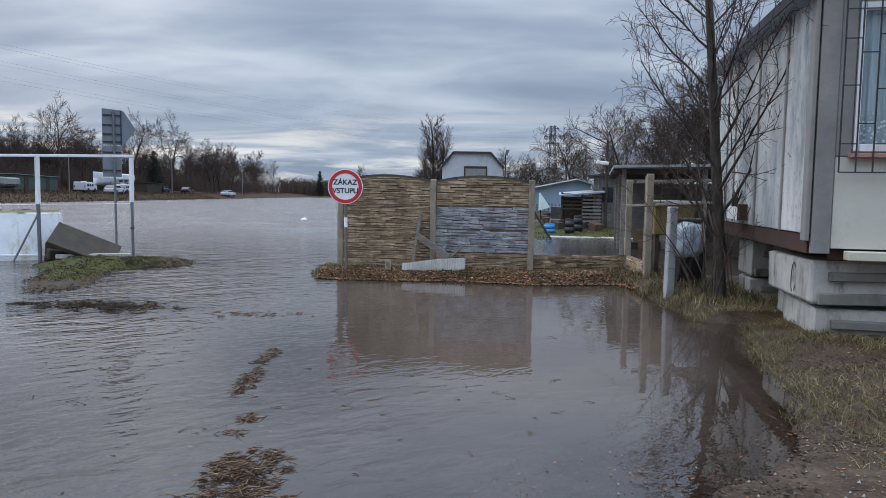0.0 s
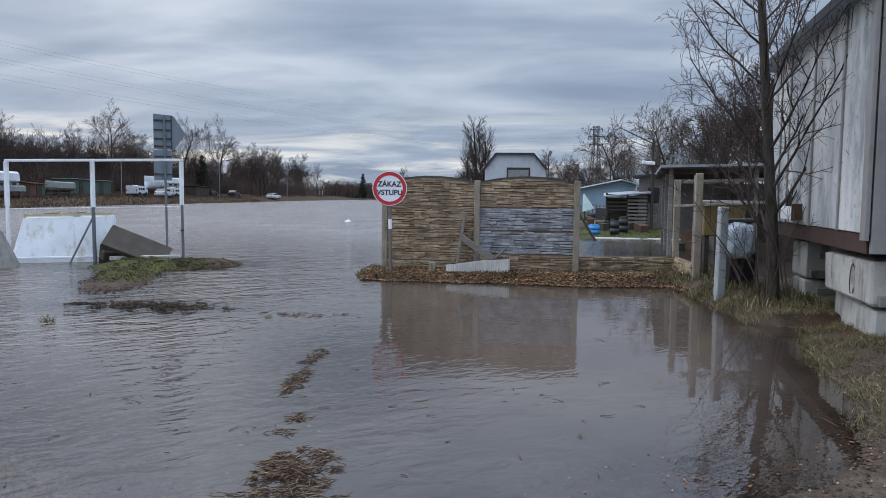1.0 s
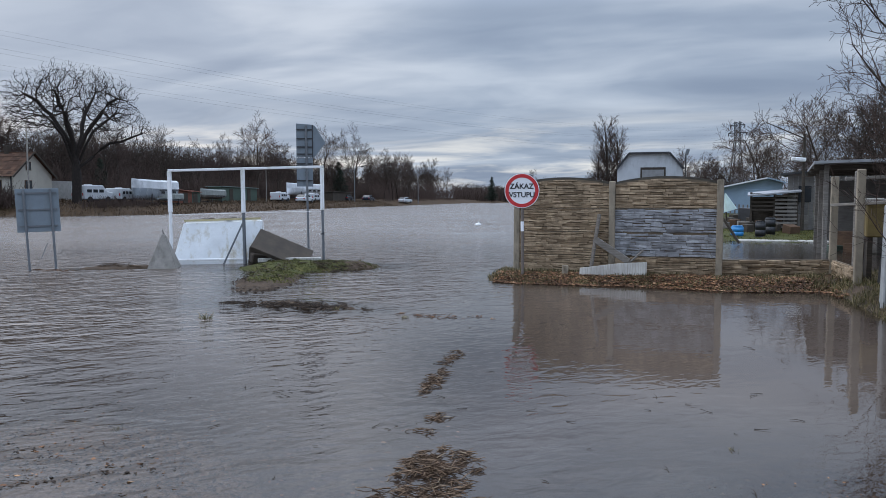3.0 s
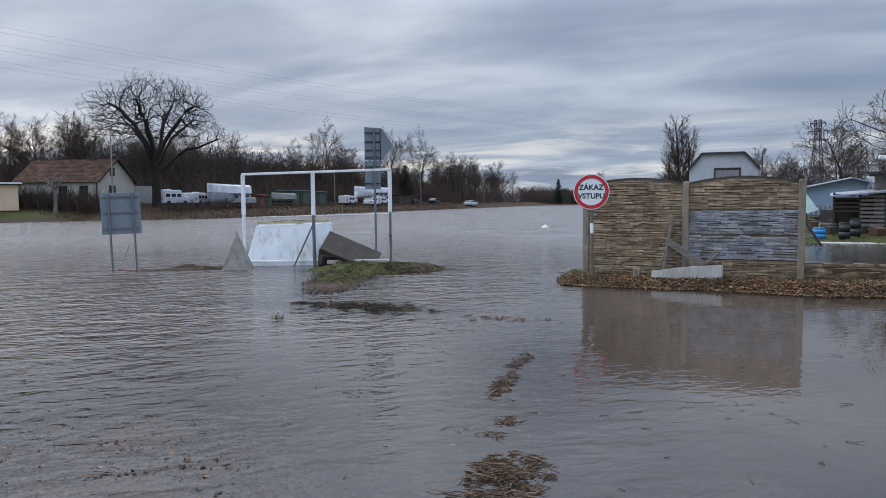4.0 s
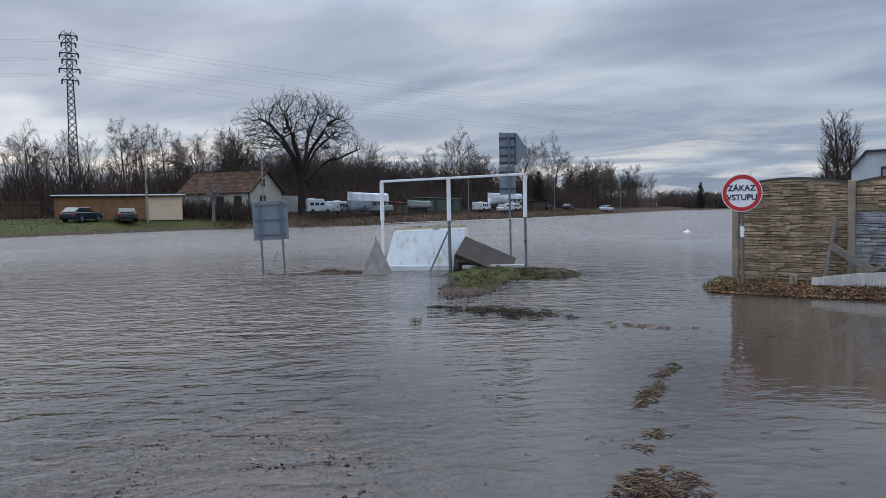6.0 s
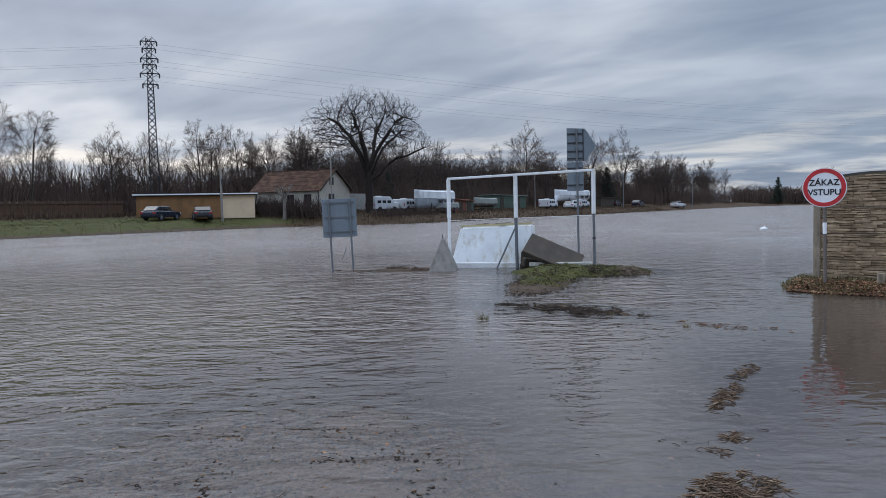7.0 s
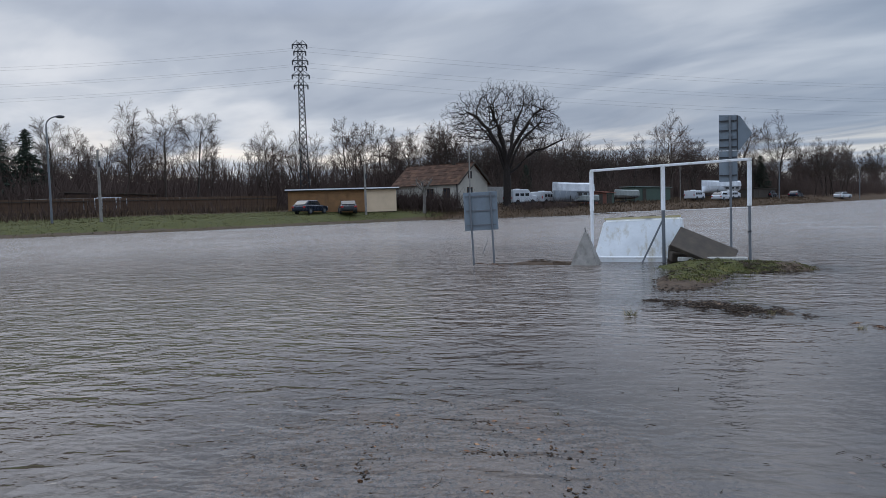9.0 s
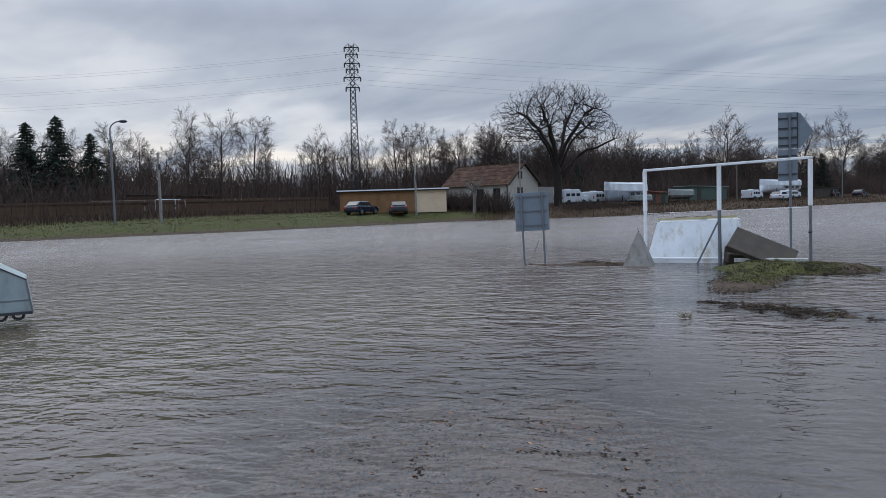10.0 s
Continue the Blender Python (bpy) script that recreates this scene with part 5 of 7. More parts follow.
hpart("chimney", boxed((0.5, 0.5, 1.0), Matrix.Translation((2.6, GW / 2, RIDGE - 0.25)), 0.02), CONCRETE_DARK)


def window_on(m, w, h):
    o = hpart("window", boxed((w, 0.06, h), m, 0.01), WOOD_BROWN, None, "dark brown framed window")
    for x in (-w / 4, w / 4):
        hpart("pane", boxed((w / 2 - 0.12, 0.07, h - 0.16), m @ Matrix.Translation((x, 0, 0.08))), DARK_GLASS, o)
    return o


window_on(turn_x @ Matrix.Translation((2.4, 0.03, 1.0)), 1.1, 1.3)
window_on(turn_x @ Matrix.Translation((2.5, 0.03, 3.3)), 0.8, 0.9)
window_on(Matrix.Translation((1.6, -0.03, 1.0)), 1.0, 1.25)
window_on(Matrix.Translation((4.0, -0.03, 1.0)), 1.0, 1.25)
hpart("drainpipe", rodded((0.1, -0.08, 0.0), (0.1, -0.08, EAVE - 0.2), 0.06), STEEL_DARK)
annex = thing("annex_wall", "low grey plastered annex beside the house gable", "annex")
bm = boxed((0.3, 4.6, 2.5), Matrix.Translation((0.25, GW + 2.3, -0.3)))
box(bm, (2.5, 4.6, 0.15), Matrix.Translation((1.4, GW + 2.3, 2.2)))
bmesh.ops.transform(bm, matrix=HM, verts=bm.verts[:])
bmesh.ops.recalc_face_normals(bm, faces=bm.faces[:])
part("wall", bm, plain("grey_plaster", (0.30, 0.29, 0.27), 0.9), annex)
hedge_rd = random.Random(4)
w = Wood()
for i in range(70):
    p = Vector((*(K + ldir * hedge_rd.uniform(-1.0, 9.0)), 0)) + Vector((2.4 * gdir.x * -1, 2.4 * gdir.y * -1, 0)) * hedge_rd.uniform(0.5, 1.1)
    brush(w, hedge_rd, p.x, p.y, hedge_rd.uniform(1.7, 2.7), 17)
for i in range(46):
    brush(w, hedge_rd, -51.5 + hedge_rd.uniform(-0.8, 0.8), hedge_rd.uniform(61, 71), hedge_rd.uniform(0.7, 1.3), 9)
tagged(soup("hedge", w.v, w.f, TWIG), "leafless brown garden hedge before the house", "hedge", kind="stuff")

stump = thing("pollard_tree", "small grey pollarded tree before the hedge", "tree", at=pose(-59.0, 53.6, level(-59.0, 53.6)))
w = Wood()
w.tube([Vector((0, 0, -0.2)), Vector((0.05, 0, 1.2)), Vector((0, 0.05, 2.4))], [0.22, 0.16, 0.15], 8)
for k in range(7):
    a = k * 0.9
    e = Vector((math.cos(a) * 0.9, math.sin(a) * 0.9, 3.3 + 0.25 * math.sin(k * 2.1)))
    w.tube([Vector((0, 0.05, 2.2)), e * 0.5 + Vector((0, 0, 1.2)), e], [0.11, 0.08, 0.05], 5)
    for q in range(6):
        w.tube([e, e + Vector((hedge_rd.gauss(0, 0.3), hedge_rd.gauss(0, 0.3), hedge_rd.uniform(0.1, 0.5)))], [0.03, 0.012], 3)
soup("trunk", w.v, w.f, WOOD_GREY, stump)

# garage row
A, B = Vector((-68.45, 42.0)), Vector((-61.5, 51.7))
gd = (B - A).normalized()
GMx = Matrix.Translation((A.x, A.y, 1.15)) @ pose(0, 0, 0, 0, 0, math.degrees(math.atan2(gd.y, gd.x)))
glen = (B - A).length
garage = thing("garage_row", "flat-roofed row of ochre garages with a cream end bay", "garage", at=GMx)
OCHRE = plain("ochre_boards", (0.25, 0.13, 0.055), 0.85, vary=0.3, scale=1.2, dirt=(0.17, 0.095, 0.05))
CREAM = plain("cream_plaster_bay", (0.66, 0.50, 0.34), 0.9, vary=0.12, scale=0.9)
part("wall", boxed((glen * 0.70, 4.0, 2.45), Matrix.Translation((glen * 0.35, 2.0, -0.1))), OCHRE, garage, "ochre boarded front")
part("wall", boxed((glen * 0.30 - 0.05, 4.0, 2.45), Matrix.Translation((glen * 0.85, 2.0, -0.1))), CREAM, garage, "cream plaster bay")
part("roof", boxed((glen + 0.5, 4.7, 0.16), Matrix.Translation((glen / 2, 2.0, 2.37)), 0.01), WOOD_DARK, garage)
part("fascia", boxed((glen + 0.6, 0.06, 0.12), Matrix.Translation((glen / 2, -0.38, 2.47))), WHITE_PAINT, garage)
for i in range(4):
    part("door", boxed((1.85, 0.06, 2.0), Matrix.Translation((1.15 + i * 2.1, -0.03, 0.0)), 0.01), OCHRE, garage)

# long board fence towards the wood
plankfence = thing("board_fence", "long dark brown board fence along the far road", "fence")
rd = random.Random(6)
bm0 = to_mesh("board", boxed((0.30, 0.04, 1.75)), WOOD_BROWN)
a, b = Vector((-75.5, -6.0)), Vector((-70.0, 41.5))
n = 150
for i in range(n):
    p = a.lerp(b, (i + 0.5) / n)
    shared("board", bm0, plankfence, pose(p.x, p.y, level(p.x, p.y) - 0.1, rd.uniform(-2, 2), rd.uniform(-1.5, 1.5), 83 + rd.uniform(-3, 3)))
part("rail", beamed((a.x + 0.06, a.y, 2.95), (b.x + 0.06, b.y, 2.85), 0.1, 0.06), WOOD_DARK, plankfence)
lowroof = thing("low_shed", "long low shed roof behind the board fence", "shed")
part("roof", boxed((2.5, 22, 0.12), pose(-75.5, 29, 3.0, 0, 6, 7)), WOOD_DARK, lowroof)
part("wall", boxed((2.0, 21, 2.2), pose(-75.6, 29, 0.9, 0, 0, 7)), WOOD_BROWN, lowroof)
greenhouse = thing("foil_greenhouse", "low white plastic greenhouse behind the fence", "greenhouse", at=pose(-71.8, 24.4, 1.2, 0, 0, 83))
part("cover", prismed([(-2.2, 0.9), (2.2, 0.9), (2.0, 1.75), (1.4, 2.02), (-0.6, 2.06), (-1.9, 1.75)], 1.6, Matrix.Translation((0, 1.6, 0)), 0.03), WHITE_FOIL, greenhouse)

CAR_GLASS = plain("car_glass", (0.02, 0.024, 0.028), 0.08, vary=0.1)
TYRE = BLACK_RUBBER
LAMP_RED = plain("red_lamp_glass", (0.4, 0.02, 0.02), 0.3)


def car(m, paint, label, group, estate=False):
    c = thing("car", label, "car", group, at=m)
    back = 1.42 if estate else 1.36
    body = [(-2.1, 0.30), (2.1, 0.28), (2.16, 0.55), (2.05, 0.80), (1.0, 0.92), (-1.9, 0.98), (-2.15, 0.85), (-2.18, 0.45)]
    part("body", prismed(body, 1.74, Matrix.Translation((0, -0.87, 0)), 0.07), paint, c)
    cab = [(1.05, 0.88), (0.35, back), (-1.3, back + 0.02), (-1.95, 1.0), (-1.95, 0.9)]
    part("cabin", prismed(cab, 1.50, Matrix.Translation((0, -0.75, 0)), 0.06), paint, c)
    for s in (-1, 1):
        part("side_window", prismed([(0.78, 0.95), (0.30, 1.29), (-1.2, 1.31), (-1.65, 1.0)], 0.02, Matrix.Translation((0, 0.755 * s - 0.01, 0))), CAR_GLASS, c)
    part("windscreen", beamed((1.0, 0, 0.95), (0.42, 0, 1.32), 1.3, 0.02), CAR_GLASS, c)
    part("rear_window", beamed((-1.96, 0, 1.02), (-1.42, 0, 1.36), 1.3, 0.02), CAR_GLASS, c)
    for s in (-0.7, 0.7):
        part("tail_lamp", boxed((0.05, 0.28, 0.16), Matrix.Translation((-2.17, s, 0.68))), LAMP_RED, c)
        part("headlamp", boxed((0.06, 0.3, 0.13), Matrix.Translation((2.08, s, 0.62))), WHITE_SIGN, c)
    for x in (-1.3, 1.35):
        for s in (-0.82, 0.82):
            wheel = part("tyre", rodded((x, s - 0.1, 0.32), (x, s + 0.1, 0.32), 0.32, sides=16), TYRE, c)
            part("rim", rodded((x, s - 0.11, 0.32), (x, s + 0.11, 0.32), 0.19, sides=12), GALV, wheel)
    return c


PAINT_NAVY = plain("dark_blue_paint", (0.02, 0.026, 0.04), 0.25, 0.2, vary=0.1)
PAINT_DARK = plain("dark_grey_paint", (0.035, 0.038, 0.042), 0.25, 0.2, vary=0.1)
PAINT_WHITE = plain("white_car_paint", (0.50, 0.52, 0.54), 0.3, vary=0.05)
cars = "cars parked on the far bank"
car(pose(-64.6, 42.3, level(-64.6, 42.3), 0, 0, 113), PAINT_NAVY, "dark blue estate car parked before the garages", cars, True)
car(pose(-62.5, 45.6, level(-62.5, 45.6), 0, 0, 148), PAINT_DARK, "dark grey hatchback parked before the garages", cars)
car(pose(-52.0, 112.2, level(-52, 112.2), 0, 0, 95), PAINT_WHITE, "white car parked beside the wrapped boat", cars)
car(pose(-49.5, 163.0, level(-49.5, 163), 0, 0, 80), PAINT_WHITE, "white car parked on the far bank", cars)
car(pose(-54.5, 138.0, level(-54.5, 138), 0, 0, 95), PAINT_DARK, "dark car parked beside the dark shed", cars)
car(pose(-53.0, 147.0, level(-53, 147), 0, 0, 95), PAINT_NAVY, "dark car parked among far trees", cars)


def van(m, label, h=2.3, l=4.6):
    v = thing("camper_van", label, "van", "white vans on the far bank", at=m)
    part("body", prismed([(-l / 2, 0.35), (l / 2, 0.35), (l / 2, 1.1), (l / 2 - 0.9, 1.25), (l / 2 - 1.4, h), (-l / 2, h)], 1.9, Matrix.Translation((0, -0.95, 0)), 0.08), PAINT_WHITE, v)
    for s in (-1, 1):
        for k in range(3):
            part("side_window", boxed((l * 0.15, 0.03, 0.34), Matrix.Translation((-l * 0.32 + k * l * 0.2, s * 0.955, h * 0.58)), 0.01), CAR_GLASS, v)
        part("skirt", boxed((l * 0.92, 0.04, 0.14), Matrix.Translation((0, s * 0.95, 0.30))), STEEL_DARK, v)
        part("headlamp", boxed((0.05, 0.3, 0.18), Matrix.Translation((l / 2, s * 0.66, 0.72))), WHITE_SIGN, v)
        part("tail_lamp", boxed((0.05, 0.14, 0.3), Matrix.Translation((-l / 2, s * 0.78, 0.75))), LAMP_RED, v)
    part("roof_hatch", boxed((0.6, 0.6, 0.12), Matrix.Translation((-l * 0.15, 0, h - 0.02)), 0.02), WHITE_FOIL, v)
    part("windscreen", beamed((l / 2 - 0.92, 0, 1.3), (l / 2 - 1.35, 0, h - 0.15), 1.6, 0.03), CAR_GLASS, v)
    for x in (-l * 0.3, l * 0.3):
        for s in (-0.85, 0.85):
            part("wheel", rodded((x, s - 0.12, 0.34), (x, s + 0.12, 0.34), 0.34, sides=14), TYRE, v)
    return v


van(pose(-56.5, 67.2, level(-56.5, 67.2), 0, 0, 82), "white camper van parked under the oak", 1.9, 4.0)
van(pose(-56.0, 71.2, level(-56, 71.2), 0, 0, 100), "white van parked beside the wrapped boat", 1.6, 3.6)
van(pose(-54.2, 107.5, level(-54.2, 107.5), 0, 0, 90), "white caravan parked beside the green shed", 1.6, 3.4)
van(pose(-53.5, 119.0, level(-53.5, 119), 0, 0, 90), "white van parked beside the far boat", 1.5, 3.6)


def boat(m, length, beam_w, hull_h, cover_h, label, hull_mat, cover_mat=None):
    """A hull on a cradle with a stretched white winter cover."""
    b = thing("boat", label, "boat", "boats laid up on the far bank", at=m)
    n = 12

    def loft(profile):
        bm = bmesh.new()
        rows = []
        for i in range(n + 1):
            u = i / n
            f = min(1.0, 1.35 * (1 - u) ** 0.55) if u > 0.45 else 1.0
            rows.append([bm.verts.new((-length / 2 + length * u, y * f * beam_w / 2, z + 0.25 * max(0, u - 0.5) * (z > 0.3))) for y, z in profile])
        for a, c in zip(rows, rows[1:]):
            for k in range(len(profile) - 1):
                bm.faces.new((a[k], a[k + 1], c[k + 1], c[k]))
        bm.faces.new(rows[0])
        bm.faces.new(rows[-1][::-1])
        bmesh.ops.recalc_face_normals(bm, faces=bm.faces[:])
        return bm

    z0 = 0.45
    part("hull", loft([(-1, z0 + hull_h), (-0.92, z0 + hull_h * 0.45), (-0.5, z0 + 0.12), (0, z0), (0.5, z0 + 0.12), (0.92, z0 + hull_h * 0.45), (1, z0 + hull_h)]), hull_mat, b, smooth=True)
    zt = z0 + hull_h
    part("cover", loft([(-1.05, zt - 0.1), (-1.0, zt + cover_h * 0.75), (-0.8, zt + cover_h * 0.96), (0, zt + cover_h), (0.8, zt + cover_h * 0.96), (1.0, zt + cover_h * 0.75), (1.05, zt - 0.1)]), cover_mat or WHITE_FOIL, b, "stretched winter cover", smooth=False)
    for sd in (-1, 1):
        part("rubbing_strake", boxed((length * 0.52, 0.05, 0.09), Matrix.Translation((-length * 0.22, sd * beam_w * 0.495, zt - 0.32))), STEEL_DARK, b)
        for k in range(3):
            part("port_light", boxed((length * 0.10, 0.03, hull_h * 0.2), Matrix.Translation((-length * 0.38 + k * length * 0.16, sd * beam_w * 0.487, z0 + hull_h * 0.55)), 0.01), CAR_GLASS, b)
    for x in (-length * 0.28, length * 0.22):
        part("cradle", boxed((0.14, beam_w * 0.95, 0.22), Matrix.Translation((x, 0, 0.0))), STEEL_DARK, b)
        for s in (-1, 1):
            part("prop", beamed((x, s * beam_w * 0.42, 0.1), (x, s * beam_w * 0.44, z0 + hull_h * 0.55), 0.09, 0.09), STEEL_DARK, b)
    return b


DULL_COVER = plain("dull_grey_cover", (0.26, 0.28, 0.26), 0.7, vary=0.35, scale=1.5, dirt=(0.12, 0.12, 0.11))
HULL_BLUE = plain("grey_blue_hull", (0.34, 0.38, 0.42), 0.4, vary=0.3, scale=1.2, dirt=(0.7, 0.72, 0.74))
boat(pose(-53.3, 72.9, level(-53.3, 72.9), 0, 0, 268), 6.4, 2.9, 1.45, 0.95, "large white shrink-wrapped boat on a cradle", HULL_BLUE)
boat(pose(-52.2, 74.6, level(-52.2, 74.6), 0, 0, 262), 3.6, 1.5, 0.35, 0.55, "small boat under a grey cover", HULL_BLUE, DULL_COVER)
boat(pose(-56.5, 120.6, level(-56.5, 120.6) + 0.5, 0, 0, 266), 10.5, 3.0, 1.3, 0.85, "long white covered boat raised on a trailer", WHITE_FOIL)
boat(pose(-55.2, 88.5, level(-55.2, 88.5), 0, 0, 275), 5.5, 2.0, 0.6, 0.75, "boat under a dull grey-green cover", plain("dull_hull", (0.18, 0.17, 0.15), 0.6), DULL_COVER)


def shed(m, size, wall_mat, roof_material, label, slope_deg=5, doors=1):
    s = thing("shed", label, "shed", at=m)
    w, d, h = size
    part("wall", boxed((w, d, h), None, 0.01), wall_mat, s)
    part("roof", boxed((w + 0.35, d + 0.5, 0.09), pose(0, 0, h + 0.01, 0, slope_deg, 0), 0.01), roof_material, s)
    for i in range(doors):
        part("door", boxed((0.9, 0.05, min(1.9, h - 0.2)), Matrix.Translation((-w / 2 + (i + 0.5) * w / doors, -d / 2 - 0.02, 0.02)), 0.01), WOOD_DARK, s)
    return s


GREEN_WALL = plain("dull_green_paint", (0.055, 0.085, 0.065), 0.7, vary=0.2, scale=0.8)
RED_WALL = plain("brown_red_boards", (0.15, 0.055, 0.035), 0.85, vary=0.3)
RED_ROOF = plain("rusty_red_roof", (0.24, 0.10, 0.07), 0.8, vary=0.3)
shed(pose(-54.3, 79.8, level(-54.3, 79.8), 0, 0, 85), (2.6, 2.0, 1.55), RED_WALL, RED_ROOF, "brown-red shed with a rusty roof")
shed(pose(-54.6, 82.4, level(-54.6, 82.4), 0, 0, 85), (2.0, 2.0, 1.45), GREEN_WALL, RED_ROOF, "dark green shed beside the red one")
shed(pose(-57.2, 98.0, level(-57.2, 98), 0, 0, 87), (9.5, 2.4, 2.0), GREEN_WALL, plain("grey_green_roof", (0.17, 0.22, 0.20), 0.7), "long dull green shed on the far bank", 1, 2)
shed(pose(-55.5, 134.5, level(-55.5, 134.5), 0, 0, 88), (9, 3, 1.7), WOOD_DARK, WOOD_DARK, "dark open shed on the far bank", 1, 2)
shed(pose(-80, 27, 1.4, 0, 0, 85), (9, 4, 2.3), WOOD_BROWN, WOOD_DARK, "brown garden shed behind the fence", 2, 2)

# ---- lamps, poles, pylons and wires ----


def street_lamp(x, y, h, arm_turn, arm=0.9, label="tall grey street lamp with a curved arm on the far bank"):
    z = level(x, y)
    s = thing("street_lamp", label, "street lamp", "street lamps on the far bank", at=pose(x, y, z, 0, 0, arm_turn))
    part("pole", rodded((0, 0, -0.3), (0, 0, h - 0.8), 0.10, 0.065, sides=10), GALV, s)
    bm = bmesh.new()
    pts = [Vector((arm * (1 - math.cos(a)), 0, h - 0.8 + 0.8 * math.sin(a))) for a in np.linspace(0, math.pi / 2, 7)]
    for p, q in zip(pts, pts[1:]):
        rod(bm, p, q, 0.055, sides=8)
    part("arm", bm, GALV, s)
    bm = bmesh.new()
    bmesh.ops.create_uvsphere(bm, u_segments=12, v_segments=8, radius=0.3, matrix=Matrix.Translation((arm + 0.2, 0, h - 0.02)) @ Matrix.Diagonal((1.2, 0.6, 0.45, 1)))
    part("lamp_head", bm, STEEL_DARK, s, smooth=True)
    return s


street_lamp(-66.0, 17.7, 8.9, 62)
street_lamp(-51.8, 135.5, 7.2, 20, 1.4)
street_lamp(-48.8, 172.0, 7.6, 20, 1.6)
for x, y, h, r, lab in ((-65.0, 21.3, 6.2, 0.14, "thick grey concrete utility pole on the far bank"), (-61.2, 47.1, 5.3, 0.13, "grey utility pole before the garages"),
                        (-55.9, 57.8, 7.9, 0.09, "slim pole with crossarm before the house"), (-54.8, 104.0, 5.6, 0.06, "slim pale pole on the far bank")):
    p = thing("utility_pole", lab, "utility pole", "poles on the far bank", at=pose(x, y, level(x, y)))
    part("pole", rodded((0, 0, -0.3), (0, 0, h), r, r * 0.75, sides=10), CONCRETE_GREY, p)
    if h > 7:
        part("crossarm", boxed((1.1, 0.08, 0.08), pose(0, 0, h - 0.25, 0, 0, 40)), WOOD_DARK, p)
    if r > 0.12:
        part("mount", boxed((0.3, 0.2, 0.5), Matrix.Translation((0, 0.05, h - 1.5))), STEEL_DARK, p)


def pylon(m, h, base_w, top_w, arms, label, scale=1.0):
    p = thing("lattice_pylon", label, "pylon", at=m)

    def half_w(z):
        return (base_w + (top_w - base_w) * min(1, z / (h * 0.75))) / 2

    t = 0.05 * scale
    corners = ((1, 1), (-1, 1), (-1, -1), (1, -1))
    for sx, sy in corners:
        bm = bmesh.new()
        beam(bm, (sx * half_w(0), sy * half_w(0), -0.5), (sx * half_w(h * 0.75), sy * half_w(h * 0.75), h * 0.75), t * 1.6, t * 1.6)
        beam(bm, (sx * half_w(h * 0.75), sy * half_w(h * 0.75), h * 0.75), (sx * top_w / 2, sy * top_w / 2, h), t * 1.4, t * 1.4)
        part("leg", bm, LATTICE, p)
    z = 0.0
    bm = bmesh.new()
    while z < h - 0.3:
        d = max(0.7 * scale, half_w(z) * 2.0)
        z2 = min(h, z + d)
        a, b = half_w(z), half_w(z2)
        for i in range(4):
            (x1, y1), (x2, y2) = corners[i], corners[(i + 1) % 4]
            beam(bm, (x1 * a, y1 * a, z), (x2 * b, y2 * b, z2), t, t)
            beam(bm, (x2 * a, y2 * a, z), (x1 * b, y1 * b, z2), t, t)
        z = z2
    tagged(part("bracing", bm, LATTICE, p), kind="stuff")
    for za, w in arms:
        arm_ob = part("crossarm", beamed((-w, 0, za), (w, 0, za), t * 2.2, t * 2.2), LATTICE, p)
        for s in (-1, 1):
            part("strut", beamed((s * w, 0, za), (s * top_w / 2, 0, za + 0.55 * scale), t, t), LATTICE, arm_ob)
            part("strut", beamed((s * w, 0, za), (s * top_w / 2, 0, za - 0.4 * scale), t, t), LATTICE, arm_ob)
            part("insulator", rodded((s * w, 0, za - 0.5 * scale), (s * w, 0, za), 0.08 * scale, sides=8), STEEL_DARK, arm_ob)
    return p


P1, P2 = Vector((-74.2, 48.0, 1.45)), Vector((38.7, 257.0, 1.0))
line = math.degrees(math.atan2(P2.y - P1.y, P2.x - P1.x)) + 90
turn1 = 57.0
pylon(pose(*P1, 0, 0, turn1), 20.1, 1.15, 0.58, ((19.8, 0.85), (19.0, 0.7), (17.9, 0.9), (17.2, 0.7), (16.2, 1.0), (15.0, 0.8)), "tall dark lattice pylon behind the far garages")
pylon(pose(*P2, 0, 0, line), 26.0, 4.4, 1.6, ((24.9, 2.3), (22.3, 3.0), (19.6, 2.5)), "distant lattice power pylon beyond the yard", 2.0)
P0 = Vector((-150, -50, 2.0))
wires = thing("power_lines", "thin overhead power lines between the pylons", "power line")
side = Vector((math.cos(radians(line)), math.sin(radians(line)), 0))
side1 = Vector((math.cos(radians(turn1)), math.sin(radians(turn1)), 0))
for za, zb, w, wb in ((19.3, 24.2, 0.85, 2.3), (17.4, 21.6, 0.9, 3.0), (15.7, 18.9, 1.0, 2.5)):
    for s in (-1, 1):
        for q, r, sag, zq in ((P1, P2, 5.0, zb), (P1, P0, 3.2, za + 1.0)):
            a, b = q + side1 * (w * s) + Vector((0, 0, za + 0.22 * s)), r + side * (wb * s) + Vector((0, 0, zq + 0.6 * s))
            wbm = Wood()
            pts = [a.lerp(b, i / 28) - Vector((0, 0, sag * 4 * (i / 28) * (1 - i / 28))) for i in range(29)]
            wbm.tube(pts, [0.008] * 29, 4)
            soup("wire", wbm.v, wbm.f, STEEL_DARK, wires)

